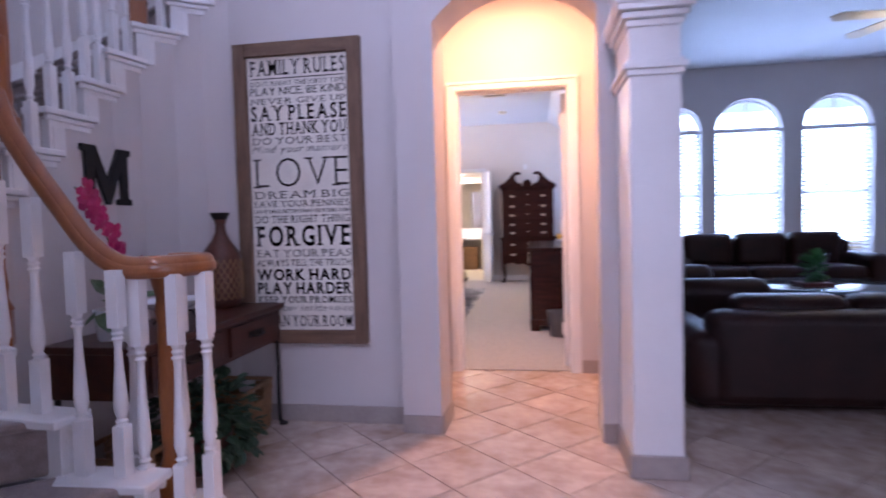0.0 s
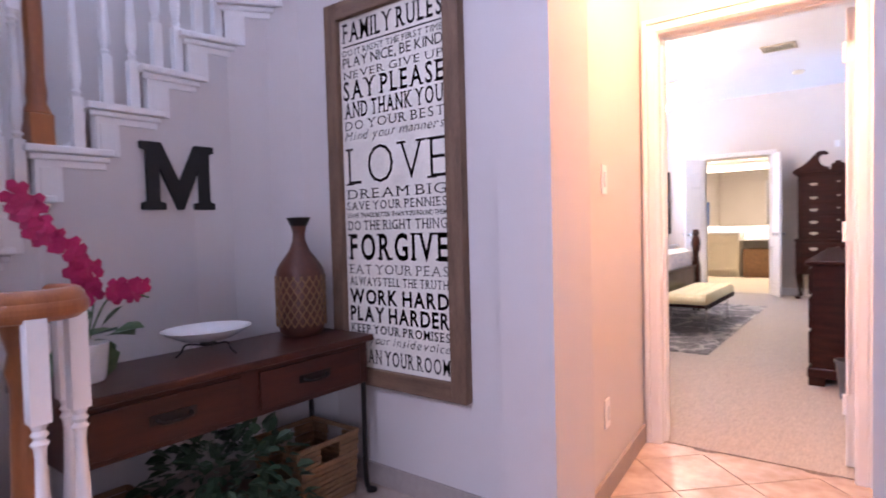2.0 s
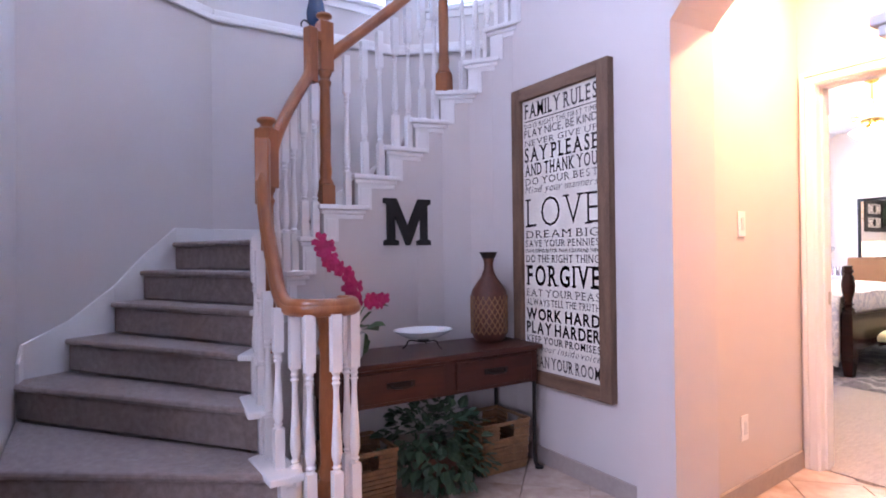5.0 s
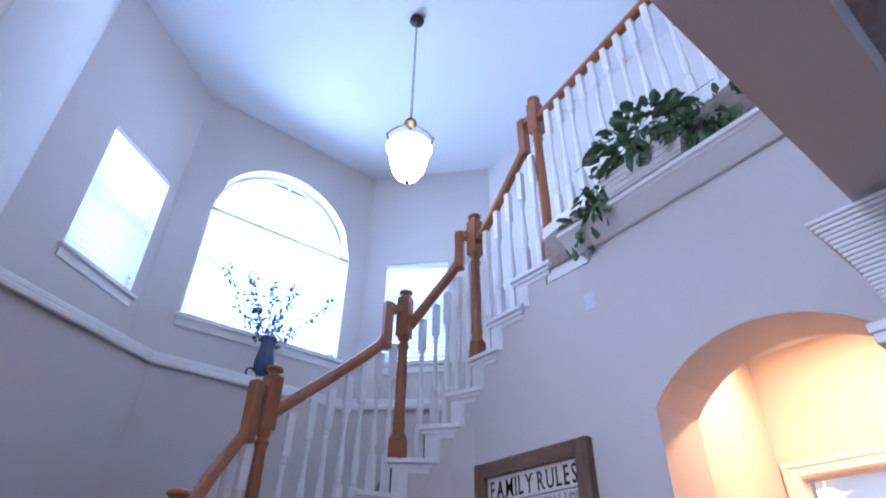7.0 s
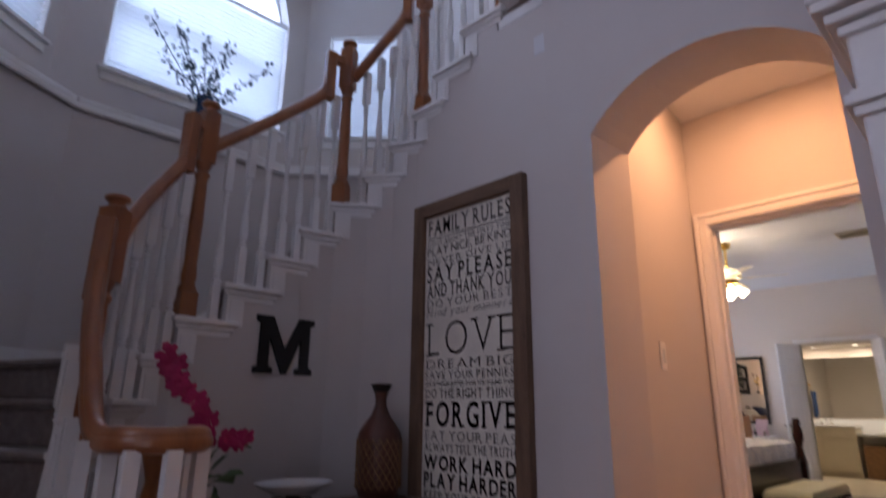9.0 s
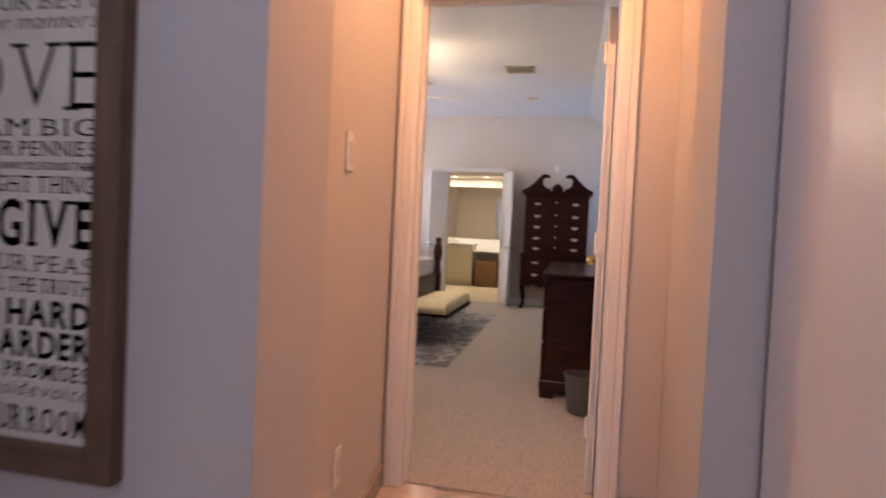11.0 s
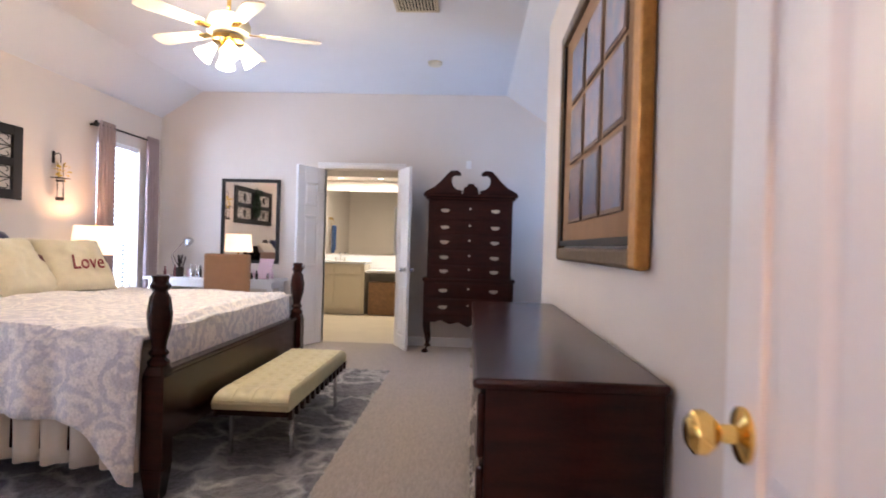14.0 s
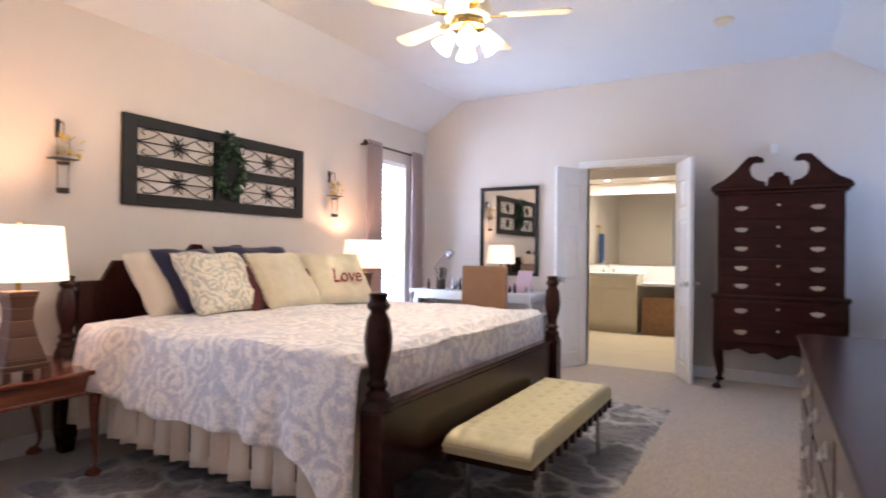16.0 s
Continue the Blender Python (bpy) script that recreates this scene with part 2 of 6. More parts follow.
DUVET = pattern("grey and white damask cotton", (0.84, 0.80, 0.77), (0.62, 0.60, 0.63), 5.0, lo=0.40, hi=0.60)
SHAMS = pattern("cream floral cotton", (0.68, 0.62, 0.50), (0.44, 0.42, 0.36), 7.0)
RUGMAT = pattern("grey shag rug", (0.15, 0.145, 0.155), (0.50, 0.48, 0.46), 3.6, kind="trellis", lo=-0.03, hi=0.11, bump=1.0, warp_by=0.22)
SNAP = material("soft landscape photograph", (0.20, 0.25, 0.36), 0.12, scale=3, grain=12, bump=0, second=(0.42, 0.30, 0.29), per_object=0.3)


# ---------- mesh helpers ----------
class Shape:
    def __init__(self):
        self.v, self.f = [], []

    def add(self, verts, faces):
        n = len(self.v)
        self.v += [tuple(p) for p in verts]
        self.f += [[i + n for i in f] for f in faces]
        return self

    def hexa(self, p):
        return self.add(p, [(0, 3, 2, 1), (4, 5, 6, 7), (0, 1, 5, 4), (1, 2, 6, 5), (2, 3, 7, 6), (3, 0, 4, 7)])

    def box(self, x0, x1, y0, y1, z0, z1, m=None):
        p = [Vector(q) for q in ((x0, y0, z0), (x1, y0, z0), (x1, y1, z0), (x0, y1, z0), (x0, y0, z1), (x1, y0, z1), (x1, y1, z1), (x0, y1, z1))]
        return self.hexa([m @ q for q in p] if m else p)

    def prism(self, poly, z0, z1, m=None):
        k = len(poly)
        p = [Vector((*q, z)) for z in (z0, z1) for q in poly]
        return self.add([m @ q for q in p] if m else p, [list(range(k))[::-1], list(range(k, 2 * k))] + [(i, (i + 1) % k, (i + 1) % k + k, i + k) for i in range(k)])

    def lathe(self, prof, at=(0, 0, 0), seg=16, m=None, sx=1.0, sy=1.0):
        p, f, k = [], [], len(prof)
        for r, z in prof:
            for i in range(seg):
                a = 2 * math.pi * i / seg
                q = Vector((at[0] + r * sx * math.cos(a), at[1] + r * sy * math.sin(a), at[2] + z))
                p.append(m @ q if m else q)
        for j in range(k - 1):
            f += [(j * seg + i, j * seg + (i + 1) % seg, (j + 1) * seg + (i + 1) % seg, (j + 1) * seg + i) for i in range(seg)]
        f += [list(range(seg))[::-1], list(range((k - 1) * seg, k * seg))]
        return self.add(p, f)

    def tube(self, pts, w, h=None, seg=8, square=False):
        """A swept bar along pts, w wide and h high."""
        h = h or w
        pts = [Vector(p) for p in pts]
        rings = []
        for i, p in enumerate(pts):
            d = (pts[min(i + 1, len(pts) - 1)] - pts[max(i - 1, 0)]).normalized()
            side = d.cross(Vector((0, 0, 1)))
            if side.length < 0.15:
                side = rings[-1][1] if rings else Vector((1, 0, 0))
            side = side.normalized()
            up = side.cross(d).normalized()
            rings.append((p, side, up))
        v, f = [], []
        for p, side, up in rings:
            for j in range(seg):
                a = 2 * math.pi * (j + (0.5 if square else 0)) / seg
                v.append(p + side * (w / 2 * math.cos(a)) + up * (h / 2 * math.sin(a)))
        for i in range(len(pts) - 1):
            f += [(i * seg + j, i * seg + (j + 1) % seg, (i + 1) * seg + (j + 1) % seg, (i + 1) * seg + j) for j in range(seg)]
        f += [list(range(seg))[::-1], list(range((len(pts) - 1) * seg, len(pts) * seg))]
        return self.add(v, f)

    def sheet(self, fn, nu, nv):
        v = [fn(i / nu, j / nv) for j in range(nv + 1) for i in range(nu + 1)]
        return self.add(v, [(j * (nu + 1) + i, j * (nu + 1) + i + 1, (j + 1) * (nu + 1) + i + 1, (j + 1) * (nu + 1) + i) for j in range(nv) for i in range(nu)])

    def mesh(self, name, mat, smooth=False):
        me = bpy.data.meshes.new(name)
        me.from_pydata(self.v, [], self.f)
        bm = bmesh.new()
        bm.from_mesh(me)
        bmesh.ops.recalc_face_normals(bm, faces=bm.faces)
        bm.to_mesh(me)
        bm.free()
        me.materials.append(mat)
        if smooth:
            me.shade_smooth()
            me.set_sharp_from_angle(angle=radians(38))
        return me

    def out(self, name, mat, parent=None, bevel=0.0, smooth=False, m=None):
        ob = new(name, self.mesh(name, mat, smooth))
        if parent:
            ob.parent = parent
        if m:
            ob.matrix_basis = m
        if bevel:
            b = ob.modifiers.new("edge", "BEVEL")
            b.width, b.segments, b.limit_method, b.angle_limit = bevel, 2, "ANGLE", radians(40)
        return ob


def thing(name, label, category, at=(0, 0, 0), rz=0, group="", kind=""):
    ob = tagged(new(name), label, category, group, kind)
    ob.matrix_basis = pose(*at, 0, 0, rz)
    return ob


def structure(ob, label="", category=""):
    return tagged(ob, label, category, kind="structure")


def wall(name, p0, p1, z0, z1, th, mat, holes=(), label="painted plaster wall", category="wall"):
    """A wall whose room face runs p0 to p1, th thick to its left; holes: (from, to, sill, head, arch rise)."""
    a, b = Vector((*p0, 0)), Vector((*p1, 0))
    u = (b - a).normalized()
    n = Vector((-u.y, u.x, 0))
    s, L = Shape(), (b - a).length

    def slab(s0, s1, zl0, zl1, zh0, zh1):
        q = [a + u * s0, a + u * s1, a + u * s1 + n * th, a + u * s0 + n * th]
        up = Vector((0, 0, 1))
        s.hexa([q[0] + up * zl0, q[1] + up * zl1, q[2] + up * zl1, q[3] + up * zl0, q[0] + up * zh0, q[1] + up * zh1, q[2] + up * zh1, q[3] + up * zh0])

    at = 0.0
    for s0, s1, lo, hi, rise in sorted(holes):
        slab(at, s0, z0, z0, z1, z1)
        if lo > z0:
            slab(s0, s1, z0, z0, lo, lo)
        k = 18 if rise else 1
        r = ((s1 - s0) ** 2 / 4 + rise ** 2) / (2 * rise) if rise else 0
        def head(q):
            return hi + (math.sqrt(max(0, r * r - (q - (s0 + s1) / 2) ** 2)) - (r - rise) if rise else 0)
        for i in range(k):
            qa, qb = s0 + (s1 - s0) * i / k, s0 + (s1 - s0) * (i + 1) / k
            slab(qa, qb, head(qa), head(qb), z1, z1)
        at = s1
    slab(at, L, z0, z0, z1, z1)
    return structure(s.out(name, mat), label, category)


def lettering(name, body, at, width, height, mat, parent=None, m=None, shear=0.0, depth=0.0015):
    """Flat raised letters fitted to width x height, lower left corner at the origin of m."""
    cu = bpy.data.curves.new(name, "FONT")
    cu.body, cu.extrude, cu.shear, cu.resolution_u = body, depth, shear, 3
    tmp = new(name, cu)
    bpy.context.view_layer.update()
    me = bpy.data.meshes.new_from_object(tmp.evaluated_get(bpy.context.evaluated_depsgraph_get()))
    bpy.data.objects.remove(tmp)
    co = np.array([v.co for v in me.vertices])
    lo, hi = co.min(0), co.max(0)
    for v in me.vertices:
        v.co.x = (v.co.x - lo[0]) / (hi[0] - lo[0]) * width
        v.co.y = (v.co.y - lo[1]) / (hi[1] - lo[1]) * height
    me.materials.clear()
    me.materials.append(mat)
    ob = new(name, me)
    ob.parent = parent
    ob.matrix_basis = (m or Matrix()) @ pose(*at)
    return ob


# where stems end at the foot and at the head of each capital
SERIF = {"A": ((0.05, 0.95), ()), "B": ((0.06,), (0.06,)), "D": ((0.06,), (0.06,)), "E": ((0.08,), (0.08,)), "F": ((0.1,), (0.08,)), "H": ((0.08, 0.92), (0.08, 0.92)), "I": ((0.5,), (0.5,)),
         "K": ((0.08, 0.93), (0.08, 0.88)), "L": ((0.1,), (0.1,)), "M": ((0.06, 0.94), (0.06, 0.94)), "N": ((0.07,), (0.07, 0.93)), "P": ((0.09,), (0.06,)), "R": ((0.08, 0.94), (0.06,)), "T": ((0.5,), ()),
         "U": ((), (0.08, 0.92)), "V": ((), (0.05, 0.95)), "W": ((), (0.03, 0.97)), "Y": ((0.5,), (0.05, 0.95))}
GLYPHS = {}


def glyph(ch, weight, slant):
    """Outline of one character at unit size: vertices, faces."""
    key = (ch, weight, slant)
    if key not in GLYPHS:
        cu = bpy.data.curves.new("glyph", "FONT")
        cu.body, cu.offset, cu.shear, cu.resolution_u, cu.extrude = ch, weight, slant, 3, 0.002
        tmp = new("glyph", cu)
        bpy.context.view_layer.update()
        me = bpy.data.meshes.new_from_object(tmp.evaluated_get(bpy.context.evaluated_depsgraph_get()))
        bpy.data.objects.remove(tmp)
        GLYPHS[key] = ([tuple(v.co) for v in me.vertices], [list(p.vertices) for p in me.polygons])
        bpy.data.meshes.remove(me)
    return GLYPHS[key]


def printed_line(body, width, height, weight, serif, slant, parent, m):
    """A line of printed words fitted to width x height; each word is a part of its own."""
    words, x, top, low = [], 0.0, 0.0, 9.0
    for word in body.split(" "):
        v, f = [], []
        for ch in word:
            gv, gf = glyph(ch, weight, slant)
            x0, x1 = min(p[0] for p in gv), max(p[0] for p in gv)
            w = x1 - x0
            n = len(v)
            v += [(p[0] - x0 + x, p[1]) for p in gv]
            f += [[i + n for i in q] for q in gf]
            if serif and ch in SERIF:
                hi = max(p[1] for p in gv)
                t, half = 0.040 + max(0, weight) * 0.9, 0.115 + max(0, weight)
                for at, spots in ((0.0, SERIF[ch][0]), (hi - t, SERIF[ch][1])):
                    for q in spots:
                        n = len(v)
                        c = x + q * w
                        v += [(c - half, at), (c + half, at), (c + half, at + t), (c - half, at + t)]
                        f.append([n, n + 1, n + 2, n + 3])
            x += w + (0.20 if serif else 0.11)
        words.append((v, f))
        x += 0.22
        top, low = max(top, max(p[1] for p in v)), min(low, min(p[1] for p in v))
    a, b = min(p[0] for p in words[0][0]), max(p[0] for p in words[-1][0])
    for v, f in words:
        me = bpy.data.meshes.new("word")
        me.from_pydata([((p[0] - a) / (b - a) * width, (p[1] - low) / (top - low) * height, 0) for p in v], [], f)
        me.materials.append(INK)
        ob = new("word", me)
        ob.parent, ob.matrix_basis = parent, m


# ---------- structure: foyer and stairwell ----------
R = 0.1845
TOP = 6.05
base = Shape().box(-4.5, 7.2, -2.2, 4.80, -0.12, -0.012).box(1.2, 7.2, 4.80, 9.14, -0.12, -0.012).box(2.7, 7.2, 9.14, 9.8, -0.12, -0.012).out("floor_foyer", GROUT)
structure(base, "tiled foyer floor with brown grout", "floor")
structure(Shape().box(-3.5, 1.2, 4.80, 11.65, -0.12, 0.004).box(1.2, 2.7, 9.15, 11.65, -0.12, 0.004).out("floor_bedroom", CARPET), "beige ribbed bedroom carpet", "carpet")
structure(Shape().box(-3.5, 1.2, 11.65, 15.4, -0.12, 0.0).out("floor_bathroom", BATHTILE), "pale tiled bathroom floor", "floor")
# poster wall, letter wall and the wall under the curved stair
wall("wall_sign", (-0.05, 3.60), (-1.05, 3.615), 0, 2.72, -0.14, PAINT)
structure(Shape().box(-0.47, -0.05, 3.604, 3.80, 2.72, 3.004).out("wall_sign_upper", PAINT), "painted plaster wall", "wall")
wall("wall_arch", (-0.055, 3.475), (1.24, 3.41), 0, 3.004, 0.275, PAINT, [(0.208, 1.03, 0, 2.145, 0.19)], "plaster wall with an arched opening", "wall")
wall("wall_hall_west", (0.012, 4.76), (0.118, 3.74), 0, 2.76, -0.12, PAINT)
wall("wall_hall_east", (1.13, 3.66), (1.13, 4.76), 0, 2.76, -0.12, PAINT)
wall("wall_bedroom_door", (-3.3, 4.76), (1.25, 4.76), 0, 3.2, 0.13, PAINT, [(3.385, 4.225, 0, 2.095, 0)], "plaster wall with a doorway", "wall")
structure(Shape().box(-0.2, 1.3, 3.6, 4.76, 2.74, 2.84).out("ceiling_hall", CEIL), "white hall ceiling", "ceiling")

IN = [(-0.25, 2.10), (-0.50, 2.08), (-0.76, 2.07), (-1.04, 2.10), (-1.20, 2.19), (-1.33, 2.30), (-1.42, 2.42), (-1.46, 2.56), (-1.46, 2.77),
      (-1.46, 2.98), (-1.455, 3.16), (-1.42, 3.33), (-1.31, 3.47), (-1.19, 3.56), (-1.05, 3.615), (-0.88, 3.615), (-0.66, 3.615), (-0.44, 3.615)]
OUT = [(-0.6, 1.1), (-1.2, 1.1), (-2.0, 1.1), (-2.25, 1.32), (-2.39, 1.55), (-2.49, 1.717), (-2.615, 1.92), (-2.79, 2.95), (-2.79, 3.25), (-2.79, 3.5),
       (-2.79, 3.72), (-2.6, 3.94), (-2.4, 4.17), (-1.85, 4.5), (-1.05, 4.62), (-0.88, 4.62), (-0.66, 4.62), (-0.44, 4.62)]
CORNER = {2: (-2.12, 1.11), 6: (-2.785, 2.2)}
LEDGE = 2.96
wall("wall_stair_low_south", (-0.28, 1.1), (-2.12, 1.1), 0, LEDGE, 0.14, PAINT)
wall("wall_stair_low_west", (-2.12, 1.1), (-2.79, 2.2), 0, LEDGE, 0.14, PAINT)
wall("wall_stair_low_centre", (-2.79, 2.2), (-2.79, 3.72), 0, LEDGE, 0.14, PAINT)
wall("wall_stair_low_north", (-2.79, 3.72), (-2.15, 4.45), 0, LEDGE, 0.14, PAINT)
wall("wall_stair_low_back", (-2.15, 4.45), (-1.2, 4.64), 0, LEDGE, -0.02, PAINT)
led = Shape()
inner = [(-2.05, 1.07), (-2.77, 2.21), (-2.77, 3.71), (-2.13, 4.44), (-1.2, 4.63)]
outer = [(-2.6, 1.0), (-3.5, 2.05), (-3.5, 4.2), (-2.35, 5.2), (-1.2, 5.2)]
for i in range(4):
    led.prism([inner[i], inner[i + 1], outer[i + 1], outer[i]], LEDGE, LEDGE + 0.05)
structure(led.out("ledge", TRIM, bevel=0.012), "white ledge under the bay windows", "ledge")
cr = Shape()
cr.tube([(x + 0.0, y, LEDGE - 0.02) for x, y in inner], 0.03, 0.05, 8)
structure(cr.out("trim_ledge", TRIM, smooth=True), "white moulding under the ledge", "trim")
wall("wall_bay_south", (-0.28, 1.1), (-2.6, 1.1), LEDGE, TOP, 0.14, PAINT)
wall("wall_bay_west", (-2.55, 1.1), (-3.38, 2.1), LEDGE, TOP, 0.2, PAINT, [(0.46, 1.18, 3.60, 4.77, 0)], "plaster bay wall with a window", "wall")
wall("wall_bay_centre", (-3.38, 2.1), (-3.38, 4.14), LEDGE, TOP, 0.2, PAINT, [(0.32, 1.82, 3.60, 4.77, 0.74)], "plaster bay wall with an arched window", "wall")
wall("wall_bay_north", (-3.38, 4.14), (-2.35, 5.08), LEDGE, TOP, 0.2, PAINT, [(0.24, 0.92, 3.60, 4.77, 0)], "plaster bay wall with a window", "wall")
wall("wall_bay_back", (-2.35, 5.08), (3.0, 5.08), LEDGE, TOP, 0.2, PAINT)
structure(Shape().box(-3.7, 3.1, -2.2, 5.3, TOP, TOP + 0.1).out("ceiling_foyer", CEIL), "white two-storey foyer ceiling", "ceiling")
# entry walls that close the foyer
wall("wall_entry_west", (-0.274, -2.0), (-0.274, 1.097), 0, TOP, 0.14, PAINT)
# Both openings here are added out of view, to hold the fill lamps.
wall("wall_entry", (6.9, -2.0), (-0.28, -2.0), 0, TOP, 0.14, PAINT, [(2.6, 4.4, 0.6, 2.4, 0), (5.8, 7.1, 2.9, 4.9, 0)], "plaster entry wall with two added windows out of view", "wall")
structure(Shape().box(1.085, 1.28, -2.0, 3.40, 2.32, TOP).out("beam_foyer", PAINT), "plaster beam wall above the column", "beam")
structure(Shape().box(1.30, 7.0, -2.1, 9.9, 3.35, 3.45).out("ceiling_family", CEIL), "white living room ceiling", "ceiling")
wall("wall_family_west", (1.26, 3.66), (1.26, 9.8), 0, 3.35, 0.06, PAINT)
wall("wall_family_north", (1.26, 9.7), (7.0, 9.7), 0, 3.35, 0.2, PAINT, [(1.25, 1.92, 0.5, 2.42, 0.36), (2.12, 3.06, 0.5, 2.42, 0.45), (3.34, 4.28, 0.5, 2.42, 0.45)], "plaster wall with three arched windows", "wall")
wall("wall_family_east", (6.95, 9.8), (6.95, -2.0), 0, 3.35, 0.13, PAINT)

# column with capital
col = structure(Shape().box(1.055, 1.262, 3.03, 3.40, 0, 2.32).out("column", TRIM, bevel=0.006), "square white column with moulded capital", "column")
cap = Shape()
for z, d in ((1.70, 0.012), (1.725, 0.025), (1.74, 0.012), (1.90, 0.012), (1.93, 0.03), (1.96, 0.05), (1.985, 0.055)):
    cap.box(1.055 - d, 1.262 + d, 3.03 - d, 3.40 + d, z, z + 0.026)
for i in range(20):
    d = 0.012 + 0.07 * (i / 19) ** 1.6
    cap.box(1.055 - d, 1.262 + d, 3.03 - d, 3.40 + d, 2.06 + i * 0.012, 2.072 + i * 0.012)
cap.out("capital", TRIM, col, bevel=0.004)
Shape().box(1.04, 1.277, 3.015, 3.41, 0, 0.10).out("plinth", STONE, col, bevel=0.005)

# skirting
sk = Shape()
for p, q in (((-0.06, 3.60), (-1.05, 3.615)), ((-1.05, 3.615), (-1.29, 3.45)), ((-1.29, 3.45), (-1.46, 3.16)), ((-1.46, 3.16), (-1.46, 2.56)), ((-0.055, 3.475), (0.153, 3.4645)), ((0.153, 3.4645), (0.165, 3.735)), ((0.118, 3.742), (0.014, 4.74)), ((1.13, 3.70), (1.13, 4.74)), ((0.974, 3.4235), (1.05, 3.42)), ((0.985, 4.752), (1.11, 4.752))):
    a, b = Vector((*p, 0)), Vector((*q, 0))
    u = (b - a).normalized()
    n = Vector((-u.y, u.x, 0))
    mid = Vector((0.3, 2.9, 0)) if p[1] < 3.7 else Vector((0.5, 4.2, 0))
    n = n if n.dot(mid - a) > 0 else -n
    z = Vector((0, 0, 0.095))
    sk.hexa([a, b, b + n * 0.014, a + n * 0.014, a + z, b + z, b + n * 0.014 + z, a + n * 0.014 + z])
structure(sk.out("baseboard", STONE, bevel=0.003), "beige stone baseboard tiles", "baseboard")
bb = Shape()
for x0, x1, y0, y1 in ((-3.25, -1.2, 11.57, 11.595), (-0.3, 2.3, 11.57, 11.595), (-3.245, -3.22, 4.8, 11.6), (1.105, 1.13, 4.9, 9.2)):
    bb.box(x0, x1, y0, y1, 0.004, 0.11)
structure(bb.out("baseboard_bedroom", TRIM, bevel=0.004), "white bedroom baseboard", "baseboard")

# ---------- staircase ----------
stair = thing("staircase", "curved carpeted staircase with oak rail and white balusters", "staircase", kind="structure")
tread_m, riser_m = Shape(), Shape()


def lerp(a, b, t):
    return a[0] + (b[0] - a[0]) * t, a[1] + (b[1] - a[1]) * t


for k in range(17):
    z = (k + 1) * R
    i0, i1, o0, o1 = IN[k], IN[k + 1], OUT[k], OUT[k + 1]
    poly = [i0, i1, o1] + ([CORNER[k]] if k in CORNER else []) + [o0]
    s = Shape().prism(poly, z - R, z - 0.03)
    # rounded carpet nosing
    d = Vector((i0[0] - i1[0] + o0[0] - o1[0], i0[1] - i1[1] + o0[1] - o1[1], 0)).normalized() * 0.028
    nose = [(i0[0] + d.x, i0[1] + d.y), i1, o1] + ([CORNER[k]] if k in CORNER else []) + [(o0[0] + d.x, o0[1] + d.y)]
    s.prism(nose, z - 0.032, z)
    s.out("carpet_step", STAIRCARPET, stair, bevel=0.014)
tagged(stair, category="staircase")
inner_wall, caps, brk = Shape(), Shape(), Shape()
CEN = Vector((-0.55, 2.9))
for k in range(17):
    z = (k + 1) * R
    a, b = Vector(IN[k]), Vector(IN[k + 1])
    u = (b - a).normalized()
    n = Vector((-u.y, u.x))
    n = n if n.dot(CEN - a) > 0 else -n
    # wall under the string
    if k >= 3:
        inner_wall.prism([tuple(a + n * 0.004), tuple(b + n * 0.004), tuple(b - n * 0.05), tuple(a - n * 0.05)], 0, z - 0.03)
    else:
        brk.prism([tuple(a + n * 0.004), tuple(b + n * 0.004), tuple(b - n * 0.05), tuple(a - n * 0.05)], 0, z - 0.03)
    # white tread cap wrapping the string, with a moulding below and a bracket
    o = u * 0.10
    caps.prism([tuple(a - u * 0.035 + n * 0.035), tuple(b + o * 0.55 + n * 0.035), tuple(b + o * 0.55 - n * 0.001), tuple(b - n * 0.10), tuple(a - u * 0.035 - n * 0.10)], z - 0.022, z + 0.006)
    caps.prism([tuple(a - u * 0.022 + n * 0.022), tuple(b + o * 0.42 + n * 0.022), tuple(b + o * 0.42 - n * 0.001), tuple(a - u * 0.022 - n * 0.001)], z - 0.048, z - 0.024)
    brk.prism([tuple(a + n * 0.010), tuple(b + o * 0.3 + n * 0.010), tuple(b + o * 0.3 - n * 0.002), tuple(a - n * 0.002)], z - 0.075, z - 0.046)
    brk.prism([tuple(a - u * 0.004 + n * 0.012), tuple(a + u * 0.085 + n * 0.012), tuple(a + u * 0.085 - n * 0.002), tuple(a - u * 0.004 - n * 0.03)], z - R - 0.02, z - 0.046)
    brk.prism([tuple(a + u * 0.012 + n * 0.016), tuple(a + u * 0.07 + n * 0.016), tuple(a + u * 0.07 + n * 0.010), tuple(a + u * 0.012 + n * 0.010)], z - R - 0.01, z - 0.075)
inner_wall.out("stair_wall", PAINT, stair)
caps.out("tread_cap", TRIM, stair, bevel=0.006)
brk.out("bracket", TRIM, stair, bevel=0.003)
